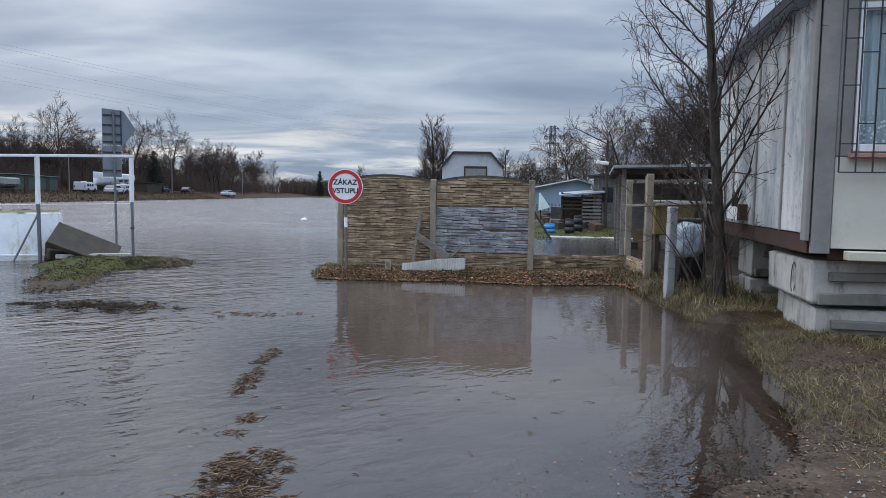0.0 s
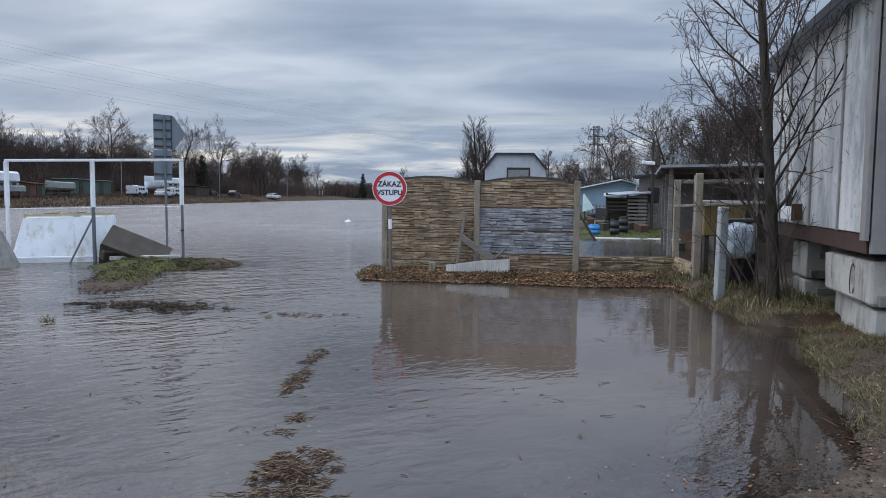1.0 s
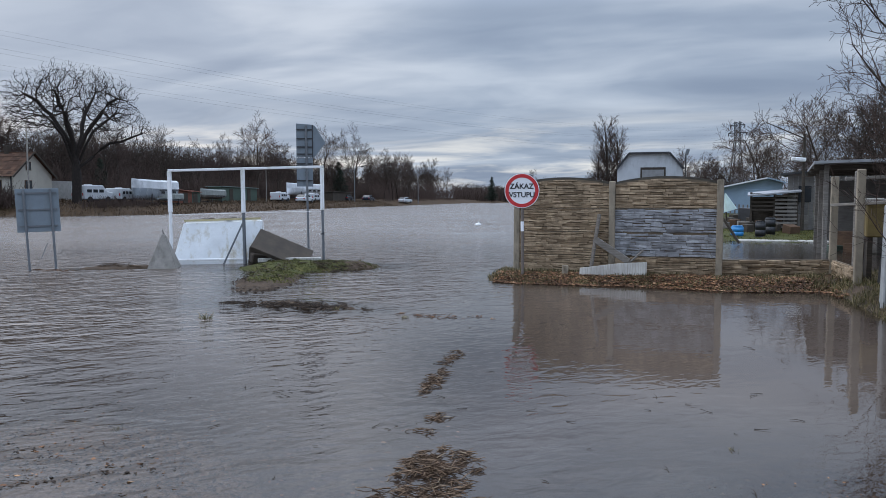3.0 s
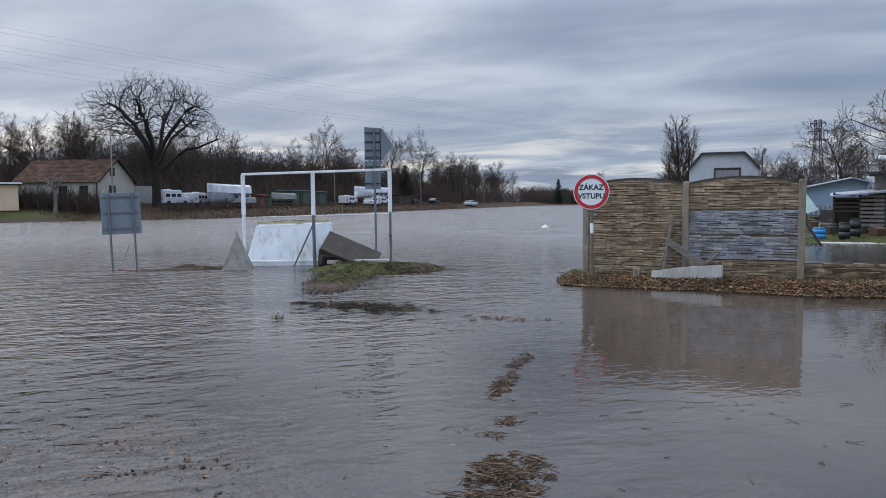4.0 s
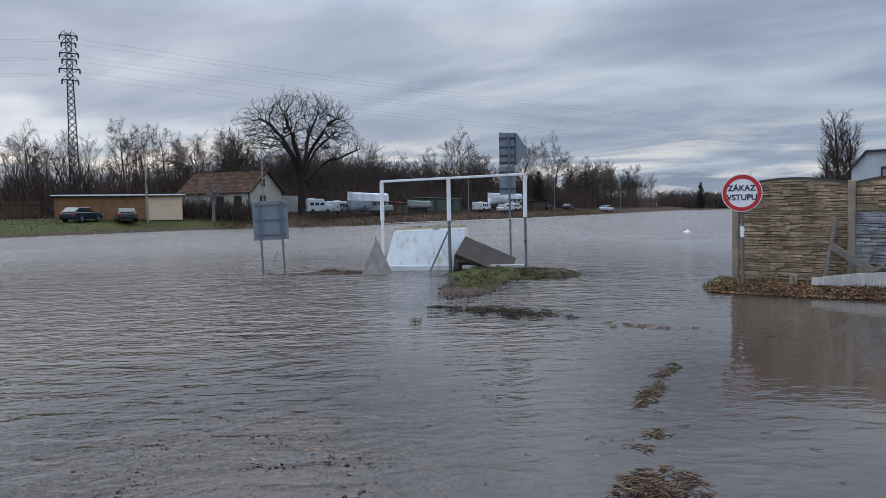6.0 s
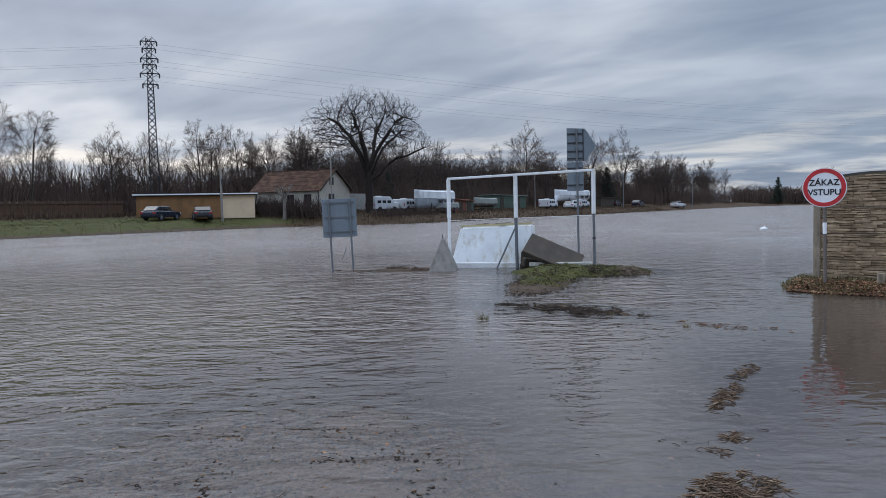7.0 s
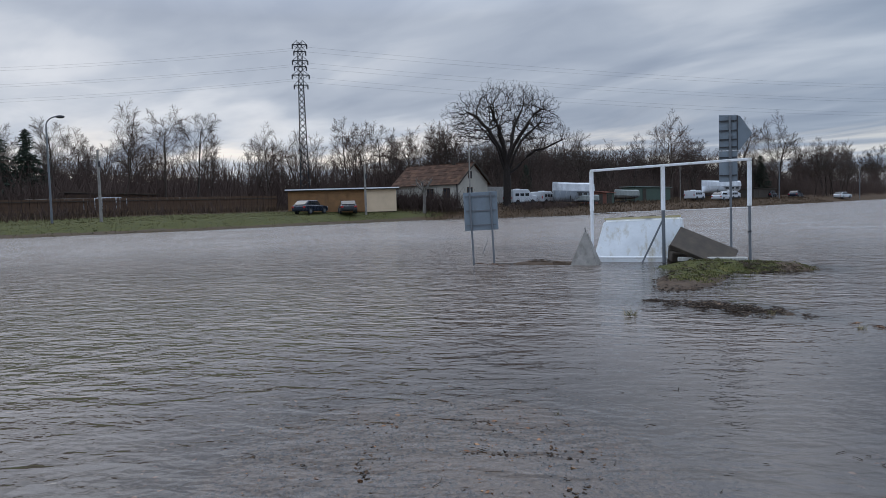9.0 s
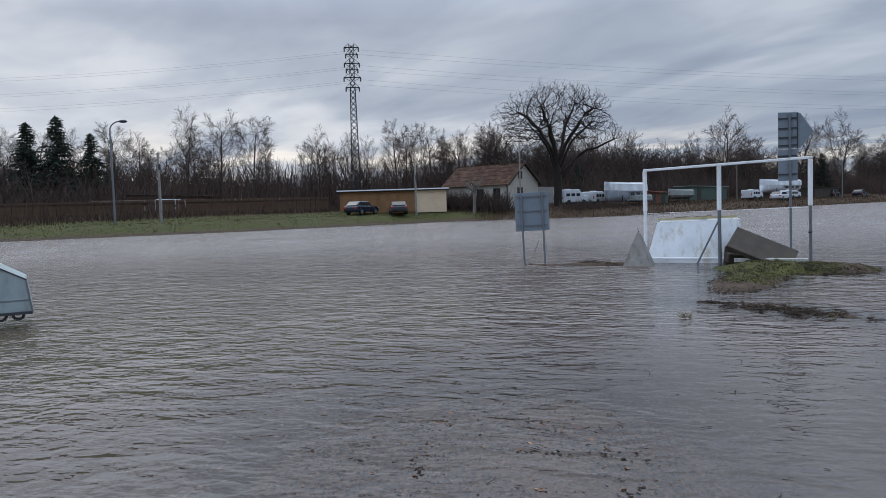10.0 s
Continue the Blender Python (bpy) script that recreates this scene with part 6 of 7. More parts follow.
# ---- yard behind the wall ----
CORR = plain("white_corrugated_sheet", (0.55, 0.57, 0.59), 0.6, 0.2, vary=0.12, scale=1.0, dirt=(0.40, 0.42, 0.43))
hangar = thing("hangar", "white sheet-metal hangar with a dark gambrel roof edge", "hangar", at=pose(2.38, 60.0, level(2.4, 60) - 0.2, 0, 0, -2))
front = [(-2.55, 0), (2.55, 0), (2.55, 3.55), (1.45, 4.85), (-1.60, 4.85), (-2.55, 3.55)]
n_strips = 14
part("front_wall", prismed(front, 9.0, Matrix.Translation((0, 0.05, 0))), CORR, hangar)
for i in range(n_strips):
    x = -2.45 + 4.9 * i / (n_strips - 1)
    top = 4.83 if -1.6 < x < 1.45 else 3.55 + (1.28 * (2.55 - abs(x)) / 1.0)
    part("rib", boxed((0.05, 0.04, min(top, 4.83)), Matrix.Translation((x, 0.03, 0))), CORR, hangar)
for a, b in zip(front[2:], front[3:]):
    part("roof_edge", beamed((a[0] * 1.03, -0.15, a[1] + 0.05), (b[0] * 1.03, -0.15, b[1] + 0.05), 0.22, 0.14), STEEL_DARK, hangar)
    part("roof_sheet", beamed((a[0] * 1.02, 4.6, a[1] + 0.06), (b[0] * 1.02, 4.6, b[1] + 0.06), 9.3, 0.06), STEEL_DARK, hangar)
hatch = part("hatch", boxed((1.95, 0.08, 1.0), Matrix.Translation((0.25, 0.0, 2.75)), 0.01), WOOD_DARK, hangar, "dark hatch frame")
part("hatch_panel", boxed((1.7, 0.08, 0.75), Matrix.Translation((0.25, -0.02, 2.80))), plain("grey_hatch", (0.25, 0.25, 0.25), 0.7), hatch)
part("mast", rodded((2.72, -0.2, 0), (2.74, -0.2, 4.9), 0.05), STEEL_DARK, hangar)
part("floodlight", boxed((0.25, 0.2, 0.45), pose(2.78, -0.25, 4.7, 0, 15, 0), 0.02), GALV, hangar)

BLUE = plain("pale_blue_sheet", (0.30, 0.40, 0.50), 0.6, 0.1, vary=0.18, scale=0.9)
blue = thing("blue_shed", "pale blue sheet shed with a low pitched roof", "shed", at=pose(7.3, 44.4, level(7.3, 44.4), 0, 0, -8))
part("wall", prismed([(-1.75, 0), (1.75, 0), (1.75, 1.75), (0.9, 1.98), (-1.75, 1.45)], 4.0, Matrix()), BLUE, blue)
part("roof", beamed((-1.95, 1.8, 1.44), (0.95, 1.8, 2.05), 4.4, 0.07), WHITE_PAINT, blue, "pale roof edge")
part("roof", beamed((0.9, 1.8, 2.05), (1.9, 1.8, 1.76), 4.4, 0.07), BLUE, blue)
part("door", boxed((1.1, 0.05, 1.35), Matrix.Translation((0.35, -0.03, 0.05)), 0.01), BLUE, blue)
for i, z in enumerate((1.05, 0.8)):
    part("lettering", boxed((0.42, 0.02, 0.10), Matrix.Translation((0.9, -0.06, z))), BLACK, blue, "dark painted bar")
part("post", boxed((0.1, 0.1, 1.5), Matrix.Translation((-1.85, -0.2, 0))), GREEN_WALL, blue)

GREY_BOARD = wood_mat("grey_shed_boards", (0.13, 0.12, 0.11), (0.26, 0.245, 0.225))
gshed = thing("grey_shed", "grey boarded shed with flat sheet roof and lean-to", "shed", at=pose(8.2, 33.6, level(8, 33.6), 0, 0, -14))
for i in range(12):
    part("wall_board", boxed((0.19, 0.05, 2.5), Matrix.Translation((-1.0 + i * 0.2, 0, 0)), 0.005), GREY_BOARD, gshed)
for i in range(9):
    part("wall_board", boxed((0.05, 0.29, 2.5), Matrix.Translation((-1.1, 0.15 + i * 0.3, 0)), 0.005), GREY_BOARD, gshed)
part("roof", boxed((3.0, 3.6, 0.08), pose(0.1, 1.3, 2.5, 0, -5, 0)), plain("dark_felt", (0.06, 0.06, 0.062), 0.9), gshed)
part("window", boxed((0.5, 0.07, 0.7), Matrix.Translation((-0.45, -0.03, 1.2)), 0.01), DARK_GLASS, gshed)
part("door", boxed((0.85, 0.07, 1.8), Matrix.Translation((0.6, -0.03, 0.05)), 0.01), GREY_BOARD, gshed)

canopy = thing("open_shelter", "open wooden shelter with sagging sheet roof beside the fence", "shelter", at=pose(7.7, 22.8, 0, 0, 0, -12))
zc = level(7.7, 22.8)
part("roof", boxed((5.2, 6.8, 0.07), pose(0.3, 0, 2.55, 0, -1, 0)), plain("grey_roof_sheet", (0.28, 0.29, 0.30), 0.6, 0.2), canopy, "grey sheet roof")
for x in (-2.0, 0.2, 2.4):
    for y in (-3.0, 0.0, 3.0):
        part("post", boxed((0.12, 0.12, 2.6), Matrix.Translation((x, y, -0.05)), 0.01), WOOD_GREY, canopy)
for y in (-3.0, 0.0, 3.0):
    part("beam", beamed((-2.3, y, 2.42), (2.8, y, 2.46), 0.10, 0.14), WOOD_DARK, canopy)
part("side_wall", boxed((0.05, 6.0, 1.9), Matrix.Translation((2.4, 0, 0.2))), GREY_BOARD, canopy)
part("back_wall", boxed((4.4, 0.05, 2.0), Matrix.Translation((0.2, 3.1, 0.2))), GREY_BOARD, canopy)
rd = random.Random(14)
for i in range(11):
    s = rd.uniform(0.3, 0.75)
    b = thing("crate", "stacked dark crate under the open shelter", "crate", "crates under the shelter", at=pose(6.2 + rd.uniform(0, 2.6), 20.6 + rd.uniform(0, 4.6), zc - 0.02, 0, 0, rd.uniform(0, 90)))
    part("box", boxed((s, s * rd.uniform(0.7, 1.2), s * rd.uniform(0.6, 1.6)), None, 0.015), rd.choice((WOOD_DARK, WOOD_BROWN, WOOD_GREY, GREEN_WALL, STEEL_DARK)), b)

# pallet store
store = thing("pallet_store", "firewood store built from grey pallets under a lean-to roof", "store", at=pose(6.45, 33.3, level(6.4, 33.3), 0, 0, -10))
part("roof", boxed((2.1, 1.9, 0.06), pose(0.0, 0.6, 1.62, 4, -5, 0)), plain("pale_sheet_roof", (0.33, 0.34, 0.36), 0.6, 0.2), store)
for x in (-0.9, 0.05, 0.9):
    for y in (0.0, 1.3):
        part("post", boxed((0.09, 0.09, 1.65), Matrix.Translation((x, y, 0))), WOOD_DARK, store)
for i in range(9):
    part("slat", boxed((0.86, 0.03, 0.09), Matrix.Translation((0.48, -0.06, 0.12 + i * 0.165))), WOOD_GREY, store)
for i in range(5):
    part("slat", boxed((0.9, 0.03, 0.07), Matrix.Translation((-0.43, -0.06, 0.85 + i * 0.17))), WOOD_DARK, store)
part("back", boxed((1.9, 0.04, 1.4), Matrix.Translation((0, 1.35, 0.05))), WOOD_DARK, store)


def barrel(x, y, r, h, mat, label):
    b = thing("barrel", label, "barrel", "barrels in the yard", at=pose(x, y, level(x, y) - 0.02))
    bm = bmesh.new()
    prof = [(0.92, 0), (1.0, 0.08), (1.03, 0.5), (1.0, 0.92), (0.9, 1.0)]
    for (ra, za), (rb, zb) in zip(prof, prof[1:]):
        rod(bm, (0, 0, za * h), (0, 0, zb * h), ra * r, rb * r, sides=18)
    part("drum", bm, mat, b, smooth=True)
    part("lid", rodded((0, 0, h), (0, 0, h + 0.04), r * 0.85, sides=18), mat, b)


BLUE_PLASTIC = plain("blue_plastic", (0.03, 0.22, 0.50), 0.4, vary=0.12)
BLACK_PLASTIC = plain("black_plastic", (0.02, 0.02, 0.022), 0.5, vary=0.2)
barrel(4.6, 30.7, 0.24, 0.42, BLUE_PLASTIC, "small bright blue plastic barrel on wet grass")
barrel(5.45, 30.6, 0.19, 0.62, BLACK_PLASTIC, "black plastic barrel beside the pallet store")
barrel(6.0, 31.6, 0.2, 0.7, BLACK_PLASTIC, "black plastic water butt beside the pallet store")
parasol = thing("parasol", "folded pale green and white parasol in the yard", "parasol", at=pose(4.9, 35.7, level(4.9, 35.7)))
part("pole", rodded((0, 0, 0), (-0.1, 0, 1.55), 0.03), WOOD_DARK, parasol)
part("canopy", rodded((0.15, 0, 0.75), (-0.10, 0, 1.55), 0.30, 0.03, sides=9), plain("faded_cloth", (0.50, 0.62, 0.58), 0.9, vary=0.2), parasol)
ybin = thing("feed_bin", "pale yellow bin behind the wall", "bin", at=pose(4.15, 38.5, level(4.1, 38.5)))
part("bin", boxed((0.7, 0.7, 1.0), None, 0.04), plain("pale_yellow", (0.5, 0.48, 0.36), 0.7), ybin)
lampstick = thing("yard_lamp", "dark wooden pole with a white lamp head in the yard", "lamp", at=pose(7.55, 33.1, level(7.5, 33.1)))
part("pole", rodded((0, 0, -0.2), (0, 0, 4.1), 0.075, 0.06), WOOD_DARK, lampstick)
part("lamp_head", boxed((0.55, 0.25, 0.16), pose(-0.25, -0.1, 2.95, 0, 6, 0), 0.03), WHITE_PAINT, lampstick)
part("wire_arm", rodded((0, 0, 3.9), (-1.6, -0.3, 4.6), 0.03, 0.015), WOOD_DARK, lampstick)
plankd = thing("leaning_beam", "dark beam leaning into the puddle behind the wall", "beam")
part("beam", beamed((3.38, 26.8, 1.15), (4.05, 26.6, 0.05), 0.10, 0.08, 0.01), WOOD_DARK, plankd)
thin = thing("thin_post", "thin grey wooden post standing in the puddle", "post", at=pose(4.64, 18.4, -0.3, 0, -1, 0))
part("post", boxed((0.06, 0.06, 1.68), None, 0.006), WOOD_GREY, thin)
# low clutter along the yard's back edge
rd = random.Random(3)
for i in range(26):
    x, y = rd.uniform(4.2, 8.2), rd.uniform(31.5, 40)
    s = rd.uniform(0.15, 0.5)
    c = thing("yard_junk", "small dark junk piece lying in the yard", "junk", "junk in the yard", at=pose(x, y, level(x, y) - 0.02, 0, 0, rd.uniform(0, 180)))
    part("piece", boxed((s * 1.6, s, s * rd.uniform(0.5, 1.8)), pose(0, 0, 0, 0, rd.uniform(-8, 8), 0), 0.02), rd.choice((WOOD_DARK, WOOD_GREY, WOOD_BROWN, CONCRETE_DARK, STEEL_DARK)), c)
lowfence = thing("picket_fence", "low grey picket fence before the blue shed", "fence")
for i in range(16):
    part("picket", boxed((0.07, 0.03, 0.75), pose(4.5 + i * 0.2, 40.5 - i * 0.05, level(4.5 + i * 0.2, 40.5) - 0.05, 0, rd.uniform(-3, 3), 0)), WOOD_GREY, lowfence)
part("rail", beamed((4.4, 40.53, level(4.5, 40.5) + 0.5), (7.6, 39.75, level(7.5, 40) + 0.5), 0.05, 0.03), WOOD_GREY, lowfence)
path = thing("concrete_path", "pale concrete strip along the puddle", "path")
part("slab", boxed((5.0, 0.8, 0.10), pose(6.8, 28.6, level(6.8, 28.6) - 0.02, 0, 0, -4), 0.02), CONCRETE, path)

# things tucked between the fence and the cabin
YELLOW = plain("old_yellow_panel", (0.22, 0.16, 0.06), 0.7, vary=0.3, dirt=(0.12, 0.09, 0.04))
ybox = thing("yellow_cabinet", "old yellowish metal cabinet behind the fence posts", "cabinet", at=pose(4.55, 14.1, 0.95, 0, 0, -10))
part("body", boxed((0.75, 0.5, 0.62), None, 0.02), YELLOW, ybox)
part("lid", boxed((0.85, 0.6, 0.06), Matrix.Translation((0, 0, 0.62)), 0.01), WOOD_PALE, ybox)
for x in (-0.3, 0.3):
    part("leg", boxed((0.08, 0.4, 1.0), Matrix.Translation((x, 0, -1.0))), WOOD_DARK, ybox)
tarp = thing("tarpaulin_bundle", "white and black tarpaulin bundle beside the steel post", "tarpaulin", at=pose(4.30, 12.45, 0.1, 0, 0, -14))
bm = bmesh.new()
bmesh.ops.create_icosphere(bm, subdivisions=4, radius=1.0)
for v in bm.verts:
    d = noise.noise(v.co * 2.3) * 0.16 + noise.noise(v.co * 6) * 0.06
    v.co *= 1 + d
    sq = [math.copysign(abs(c) ** 0.55, c) for c in v.co]
    v.co = Vector((sq[0] * 0.25, sq[1] * 0.38, sq[2] * 0.31 + 0.86))
part("cover", bm, plain("blue_white_sheet", (0.36, 0.42, 0.47), 0.5, vary=0.35, scale=5, dirt=(0.10, 0.11, 0.13), bump=0.5), tarp, smooth=True)
part("black_strap", boxed((0.46, 0.5, 0.07), Matrix.Translation((0.0, 0.05, 1.16)), 0.02), BLACK_PLASTIC, tarp, "black cover edge")
part("black_bag", boxed((0.6, 0.55, 0.75), pose(-0.05, 0.25, 0.05, 4, 4, 20), 0.09), BLACK_PLASTIC, tarp, "black bag")
rails = thing("fence_rail", "grey wooden rails fixed to the fence posts", "fence rail")
part("rail", beamed((3.9, 15.1, 1.5), (4.6, 11.9, 1.62), 0.09, 0.05, 0.006), WOOD_GREY, rails)
part("rail", beamed((4.05, 14.9, 2.0), (6.2, 14.6, 2.08), 0.10, 0.06, 0.006), WOOD_GREY, rails)

# ---- straw, grass, leaves and floating bits ----


def straw_heap(x, y, rx, ry, n, seed, label, top=0.06, material=STRAW, name="straw_heap", long=0.13):
    rd = random.Random(seed)
    w = Wood()
    for i in range(n):
        a, q = rd.uniform(0, 6.283), math.sqrt(rd.random())
        u, v = rx * q * math.cos(a), ry * q * math.sin(a)
        if noise.noise(Vector((x + u, y + v, seed)) * (5.0 / max(rx, 0.2))) * 1.3 + 0.22 < q * rd.uniform(0.5, 1.0):
            continue
        z = max(0.0, level(x + u, y + v)) + top * (1 - q * q) * rd.random() * (0.5 + noise.noise(Vector((x + u, y + v, 3)) * 7))
        l = rd.uniform(0.3, 1.0) * long
        t = rd.gauss(0.4, 0.8)
        d = Vector((math.cos(t), math.sin(t), rd.gauss(0.02, 0.16))) * (l / 2)
        p = Vector((x + u, y + v, z + 0.004))
        w.tube([p - d, p + Vector((0, 0, rd.uniform(0, 0.012))), p + d], [0.002, 0.0035, 0.0015], 3)
    return tagged(soup(name, w.v, w.f, material), label, "straw", kind="stuff")


straw_heap(-1.17, 4.12, 0.28, 0.40, 2200, 1, "wet brown straw heap drifted into the shallows", 0.07)
straw_heap(-1.08, 3.72, 0.42, 0.22, 600, 2, "wet brown straw drifted along the water edge", 0.04)
straw_heap(-1.40, 5.12, 0.10, 0.08, 170, 3, "small wet straw heap in the shallows", 0.05)
straw_heap(-1.45, 4.78, 0.13, 0.05, 90, 4, "small wet straw heap in the shallows", 0.03)
straw_heap(-1.70, 6.15, 0.10, 0.50, 620, 5, "long streak of wet straw and mud", 0.05)
straw_heap(-1.76, 7.10, 0.10, 0.40, 300, 6, "long streak of wet straw and mud", 0.05)
straw_heap(-4.95, 10.0, 1.5, 0.55, 5200, 7, "dark drift of wet reeds and mud", 0.04, SCRAPS, "reed_drift", 0.08)
straw_heap(-2.55, 9.6, 0.95, 0.2, 380, 8, "thin drift of dark floating bits", 0.02, LEAVES, "reed_drift", 0.09)
straw_heap(-6.5, 15.3, 1.0, 0.8, 1800, 9, "dark wet reeds at the turf edge", 0.06, SCRAPS, "reed_drift", 0.16)
straw_heap(-11.75, 14.6, 0.7, 0.22, 500, 10, "pale reeds piled beside the sign legs", 0.10, STRAW, "reed_drift", 0.2)
straw_heap(-12.9, 13.8, 0.8, 0.2, 260, 12, "dark reeds caught at the sign legs", 0.03, LEAVES, "reed_drift", 0.2)


def grass_patch(name, inside, n, bounds, height, material, label, seed, lean=0.5, width=0.006):
    """Blades of grass wherever inside(x, y) is true and the ground is dry."""
    rd = random.Random(seed)
    x0, x1, y0, y1 = bounds
    xs = np.array([rd.uniform(x0, x1) for _ in range(n)])
    ys = np.array([rd.uniform(y0, y1) for _ in range(n)])
    zs = land(xs, ys)
    v, f = [], []
    for x, y, z in zip(xs, ys, zs):
        if z < -0.03 or not inside(x, y):
            continue
        clump = min(1.0, max(0.0, 0.5 + 0.9 * noise.noise(Vector((x * 1.7, y * 1.7, seed))) + 0.5 * noise.noise(Vector((x * 6, y * 6, seed)))))
        if rd.random() > 0.05 + 1.1 * clump:
            continue
        h = height * rd.uniform(0.4, 1.2) * (0.6 + 0.6 * clump)
        a, b = rd.uniform(0, 6.283), rd.uniform(0, 6.283)
        l = abs(rd.gauss(0, lean)) * h
        ux, uy = math.cos(a) * width, math.sin(a) * width
        lx, ly = math.cos(b) * l, math.sin(b) * l
        k = len(v)
        v += [(x - ux, y - uy, z - 0.01), (x + ux, y + uy, z - 0.01), (x + ux * 0.7 + lx * 0.4, y + uy * 0.7 + ly * 0.4, z + h * 0.62), (x - ux * 0.7 + lx * 0.4, y - uy * 0.7 + ly * 0.4, z + h * 0.62), (x + lx, y + ly, z + h * 0.9)]
        f += [(k, k + 1, k + 2, k + 3), (k + 3, k + 2, k + 4)]
    return tagged(soup(name, v, f, material), label, "grass", kind="stuff")


grass_patch("turf_grass", lambda x, y: blob(x, y, -7.5, 15.5, 2.0, 1.7, 15) < 1.0 or blob(x, y, -7.2, 13.9, 0.6, 2.0, 20) < 1.0, 30000, (-9.6, -5.4, 11.6, 17.2), 0.032, GRASS_GREEN, "short green turf on the mud islet", 1, 0.8, 0.007)
grass_patch("wall_grass", lambda x, y: y < 15.4 - 0.12 * x, 12000, (-3.1, 4.4, 13.2, 15.6), 0.07, GRASS, "dead yellow-green grass along the wall foot", 2, 0.9, 0.007)
grass_patch("yard_grass", lambda x, y: noise.noise(Vector((x * 0.8, y * 0.8, 5))) > -0.22, 90000, (2.6, 6.6, 4.2, 12.6), 0.062, GRASS, "matted dead grass beside the cabin", 3, 2.3, 0.0026)
grass_patch("fence_grass", lambda x, y: True, 6000, (3.3, 5.2, 10.0, 15.5), 0.16, GRASS, "taller dead grass along the fence", 4, 0.9, 0.005)
grass_patch("back_grass", lambda x, y: y > 20, 20000, (3.0, 9.5, 20, 40), 0.06, GRASS_GREEN, "green grass in the flooded yard", 5, 0.7, 0.012)
grass_patch("bank_grass", lambda x, y: True, 60000, (-72, -46, 52, 150), 0.35, BANK_GRASS, "dead brown grass on the far bank", 6, 0.7, 0.03)
grass_patch("bank_turf", lambda x, y: x > -69, 40000, (-72, -56, -8, 58), 0.09, VERGE, "green grass on the far bank verge", 7, 0.6, 0.03)
grass_patch("verge_reeds", lambda x, y: x < -68.6, 14000, (-77, -68.6, -10, 42), 0.6, BANK_GRASS, "tall dead brown weeds before the board fence", 8, 0.5, 0.03)


def leaf_litter(name, inside, n, bounds, label, seed, size=0.035, sunk=False, material=LEAVES):
    rd = random.Random(seed)
    x0, x1, y0, y1 = bounds
    xs = np.array([rd.uniform(x0, x1) for _ in range(n)])
    ys = np.array([rd.uniform(y0, y1) for _ in range(n)])
    zs = land(xs, ys)
    v, f = [], []
    for x, y, z in zip(xs, ys, zs):
        if z < (-0.09 if sunk else -0.04) or not inside(x, y):
            continue
        s, a = size * rd.uniform(0.4, 1.3), rd.uniform(0, 6.283)
        z = (z if sunk else max(z, 0.0)) + 0.004
        k = len(v)
        for i in range(5):
            b = a + i * 1.2566
            q = s * (1.0 if i % 2 else 0.6)
            v.append((x + q * math.cos(b), y + q * math.sin(b), z + rd.uniform(0, 0.6) * s))
        f.append((k, k + 1, k + 2, k + 3, k + 4))
    return tagged(soup(name, v, f, material), label, "leaves", kind="stuff")


leaf_litter("leaf_litter", lambda x, y: True, 12000, (-2.5, 3.6, 12.8, 14.8), "fallen brown leaves along the wall foot", 1, 0.032)
leaf_litter("drift_scraps", lambda x, y: blob(x, y, -5.0, 10.05, 1.5, 0.5, -6) < 0.7 + 0.5 * noise.noise(Vector((x * 2.5, y * 3, 0))), 5200, (-6.8, -3.2, 9.2, 10.9), "dark leaf scraps drifted onto a mud bar", 4, 0.028, False, SCRAPS)
leaf_litter("islet_scraps", lambda x, y: noise.noise(Vector((x * 1.8, y * 1.8, 7))) > 0.0, 5200, (-8.4, -5.2, 11.2, 16.2), "dark leaf scraps along the islet edge", 6, 0.03, False, SCRAPS)
leaf_litter("bar_scraps", lambda x, y: noise.noise(Vector((x * 1.4, y * 1.8, 2))) > -0.25, 12000, (-6.0, -1.6, 1.4, 5.2), "fine dark scraps on the drowned gravel bar", 5, 0.017, True, SCRAPS)
leaf_litter("bar_leaves", lambda x, y: True, 900, (-6.0, -1.2, 1.4, 5.2), "brown leaves lying on the drowned gravel bar", 7, 0.022, True)
leaf_litter("leaf_litter", lambda x, y: noise.noise(Vector((x * 1.6, y * 1.6, 4))) > -0.2, 5200, (1.0, 5.8, 2.4, 9.5), "fallen brown leaves on the muddy shore", 2, 0.013)
leaf_litter("shore_scraps", lambda x, y: noise.noise(Vector((x * 1.1, y * 1.1, 9))) > -0.15, 14000, (0.2, 5.0, 2.2, 8.0), "dark wet scraps trodden into the muddy shore", 8, 0.015, True, SCRAPS)
leaf_litter("leaf_litter", lambda x, y: True, 600, (-6.0, 1.5, 1.8, 4.4), "brown leaf scraps on the muddy shore", 3, 0.010)

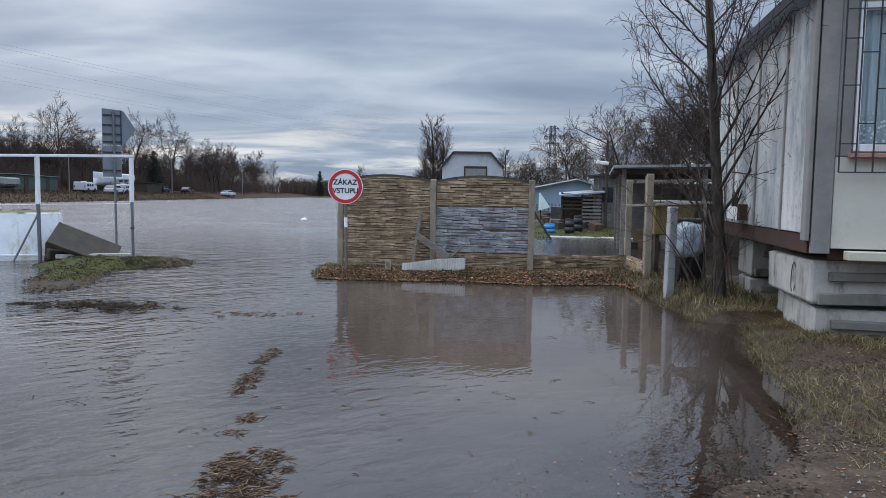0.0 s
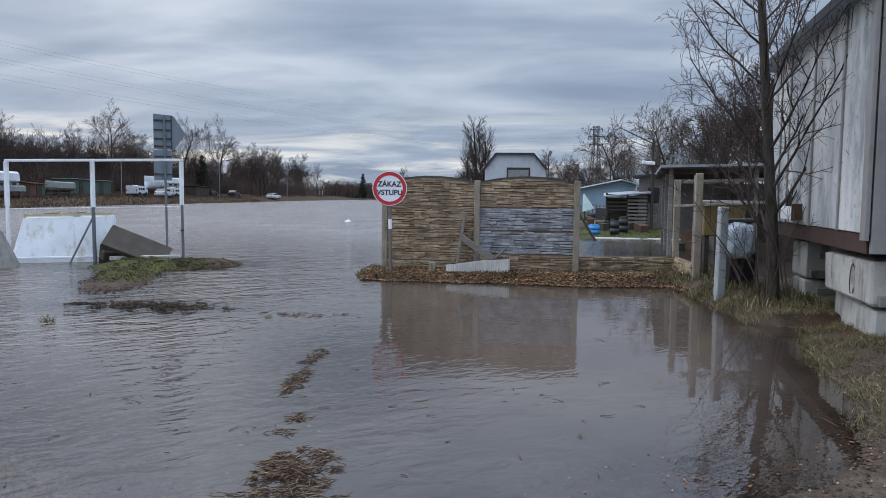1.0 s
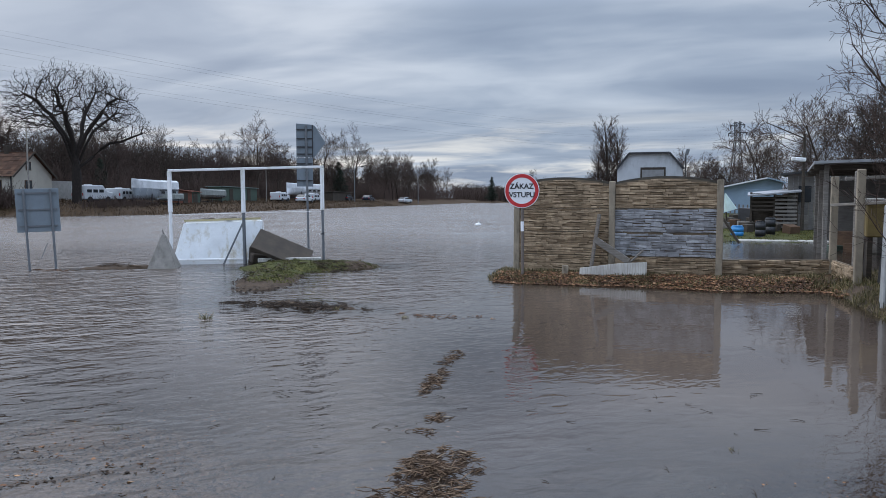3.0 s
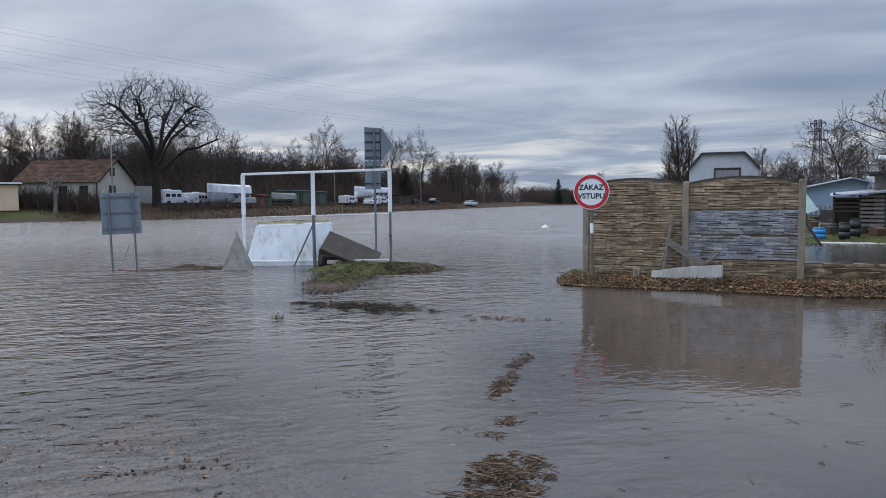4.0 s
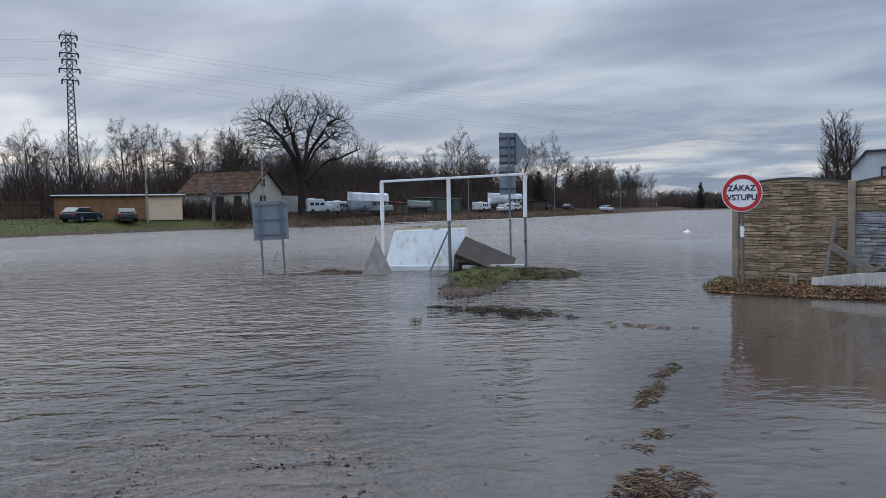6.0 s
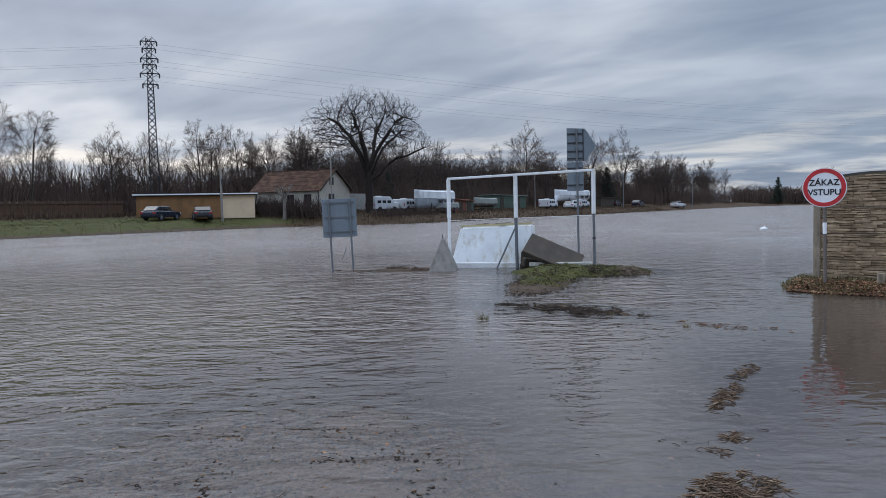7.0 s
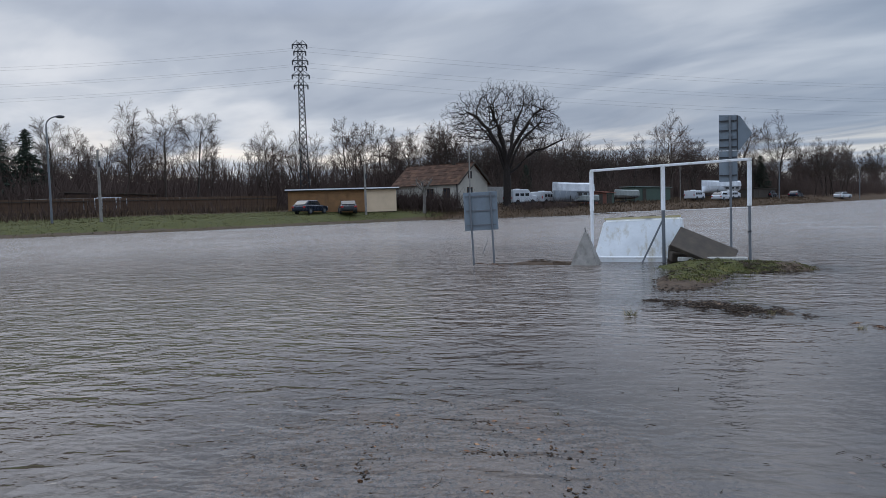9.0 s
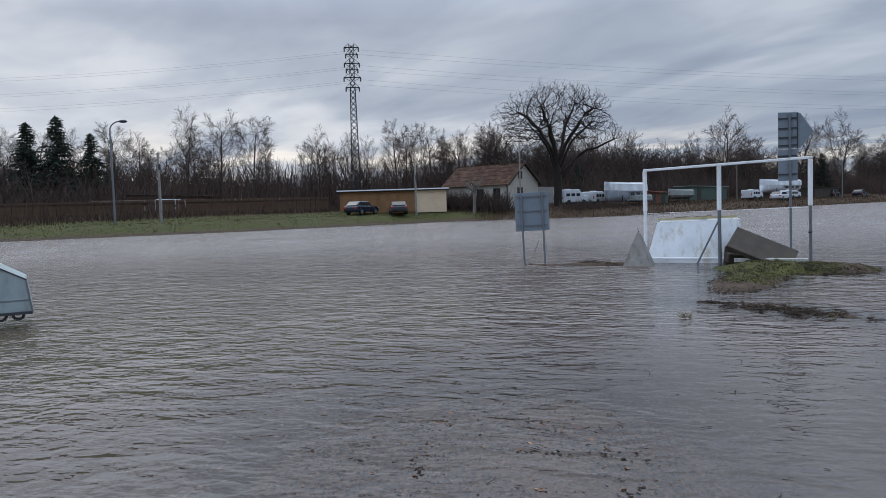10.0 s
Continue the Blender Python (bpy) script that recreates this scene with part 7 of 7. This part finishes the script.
# gravel and twigs on the near shore
rd = random.Random(21)
v, f = [], []
for i in range(5200):
    x, y = rd.uniform(-7, 4.5), rd.uniform(1.8, 5.2)
    z = level(x, y) if i % 4 == 0 else None
    if z is None:
        z = zlast + rd.uniform(-0.004, 0.004) if i else 0.0
        x, y = xlast + rd.uniform(-0.12, 0.12), ylast + rd.uniform(-0.12, 0.12)
    else:
        xlast, ylast, zlast = x, y, z
    if z < -0.025:
        continue
    s = rd.uniform(0.004, 0.014)
    k = len(v)
    v += [(x - s, y, z), (x, y - s, z), (x + s * 1.2, y + s * 0.2, z), (x, y + s, z), (x + s * 0.1, y, z + s * 1.1)]
    f += [(k, k + 1, k + 4), (k + 1, k + 2, k + 4), (k + 2, k + 3, k + 4), (k + 3, k, k + 4)]
PEBBLE = blades_mat("pebbles", ((0.0, (0.05, 0.042, 0.034)), (0.7, (0.16, 0.14, 0.12)), (1.0, (0.42, 0.39, 0.35))))
tagged(soup("gravel", v, f, PEBBLE), "small grey gravel on the wet mud", "gravel", kind="stuff")
w = Wood()
for i in range(110):
    x, y = rd.uniform(-6.5, 4.5), rd.uniform(2.0, 6.0)
    if i > 75:
        x, y = rd.uniform(-4, 3), rd.uniform(4.5, 9.5)
    z = max(0.0, level(x, y)) + 0.004
    a, l = rd.uniform(0, 6.283), rd.uniform(0.02, 0.09)
    p = Vector((x, y, z))
    m_ = p + Vector((math.cos(a), math.sin(a), 0.05)) * l
    w.tube([p, m_, m_ + Vector((math.cos(a + 0.5), math.sin(a + 0.5), 0.25 * rd.random())) * l * 0.7], [0.003, 0.002, 0.0015], 3)
tagged(soup("twig_litter", w.v, w.f, BARK_DARK), "small dark twigs lying in the shallows", "twigs", kind="stuff")
rd = random.Random(2)
for x, y, s in ((-5.62, 8.70, 0.09), (-4.2, 9.9, 0.05), (-3.6, 4.35, 0.03), (-3.35, 4.75, 0.02), (-2.95, 9.35, 0.05), (0.65, 4.9, 0.03)):
    t = thing("grass_tuft", "small dark grass tuft poking out of the water", "grass tuft", "tufts in the water", at=pose(x, y, 0))
    w = Wood()
    for i in range(26):
        a = rd.uniform(0, 6.283)
        d = Vector((math.cos(a) * rd.uniform(0.2, 1), math.sin(a) * rd.uniform(0.2, 1), rd.uniform(0.3, 1.0))) * s * 1.4
        p = Vector((rd.gauss(0, s * 0.4), rd.gauss(0, s * 0.4), -0.02))
        w.tube([p, p + d], [s * 0.07, s * 0.025], 3)
    soup("blades", w.v, w.f, GRASS, t)
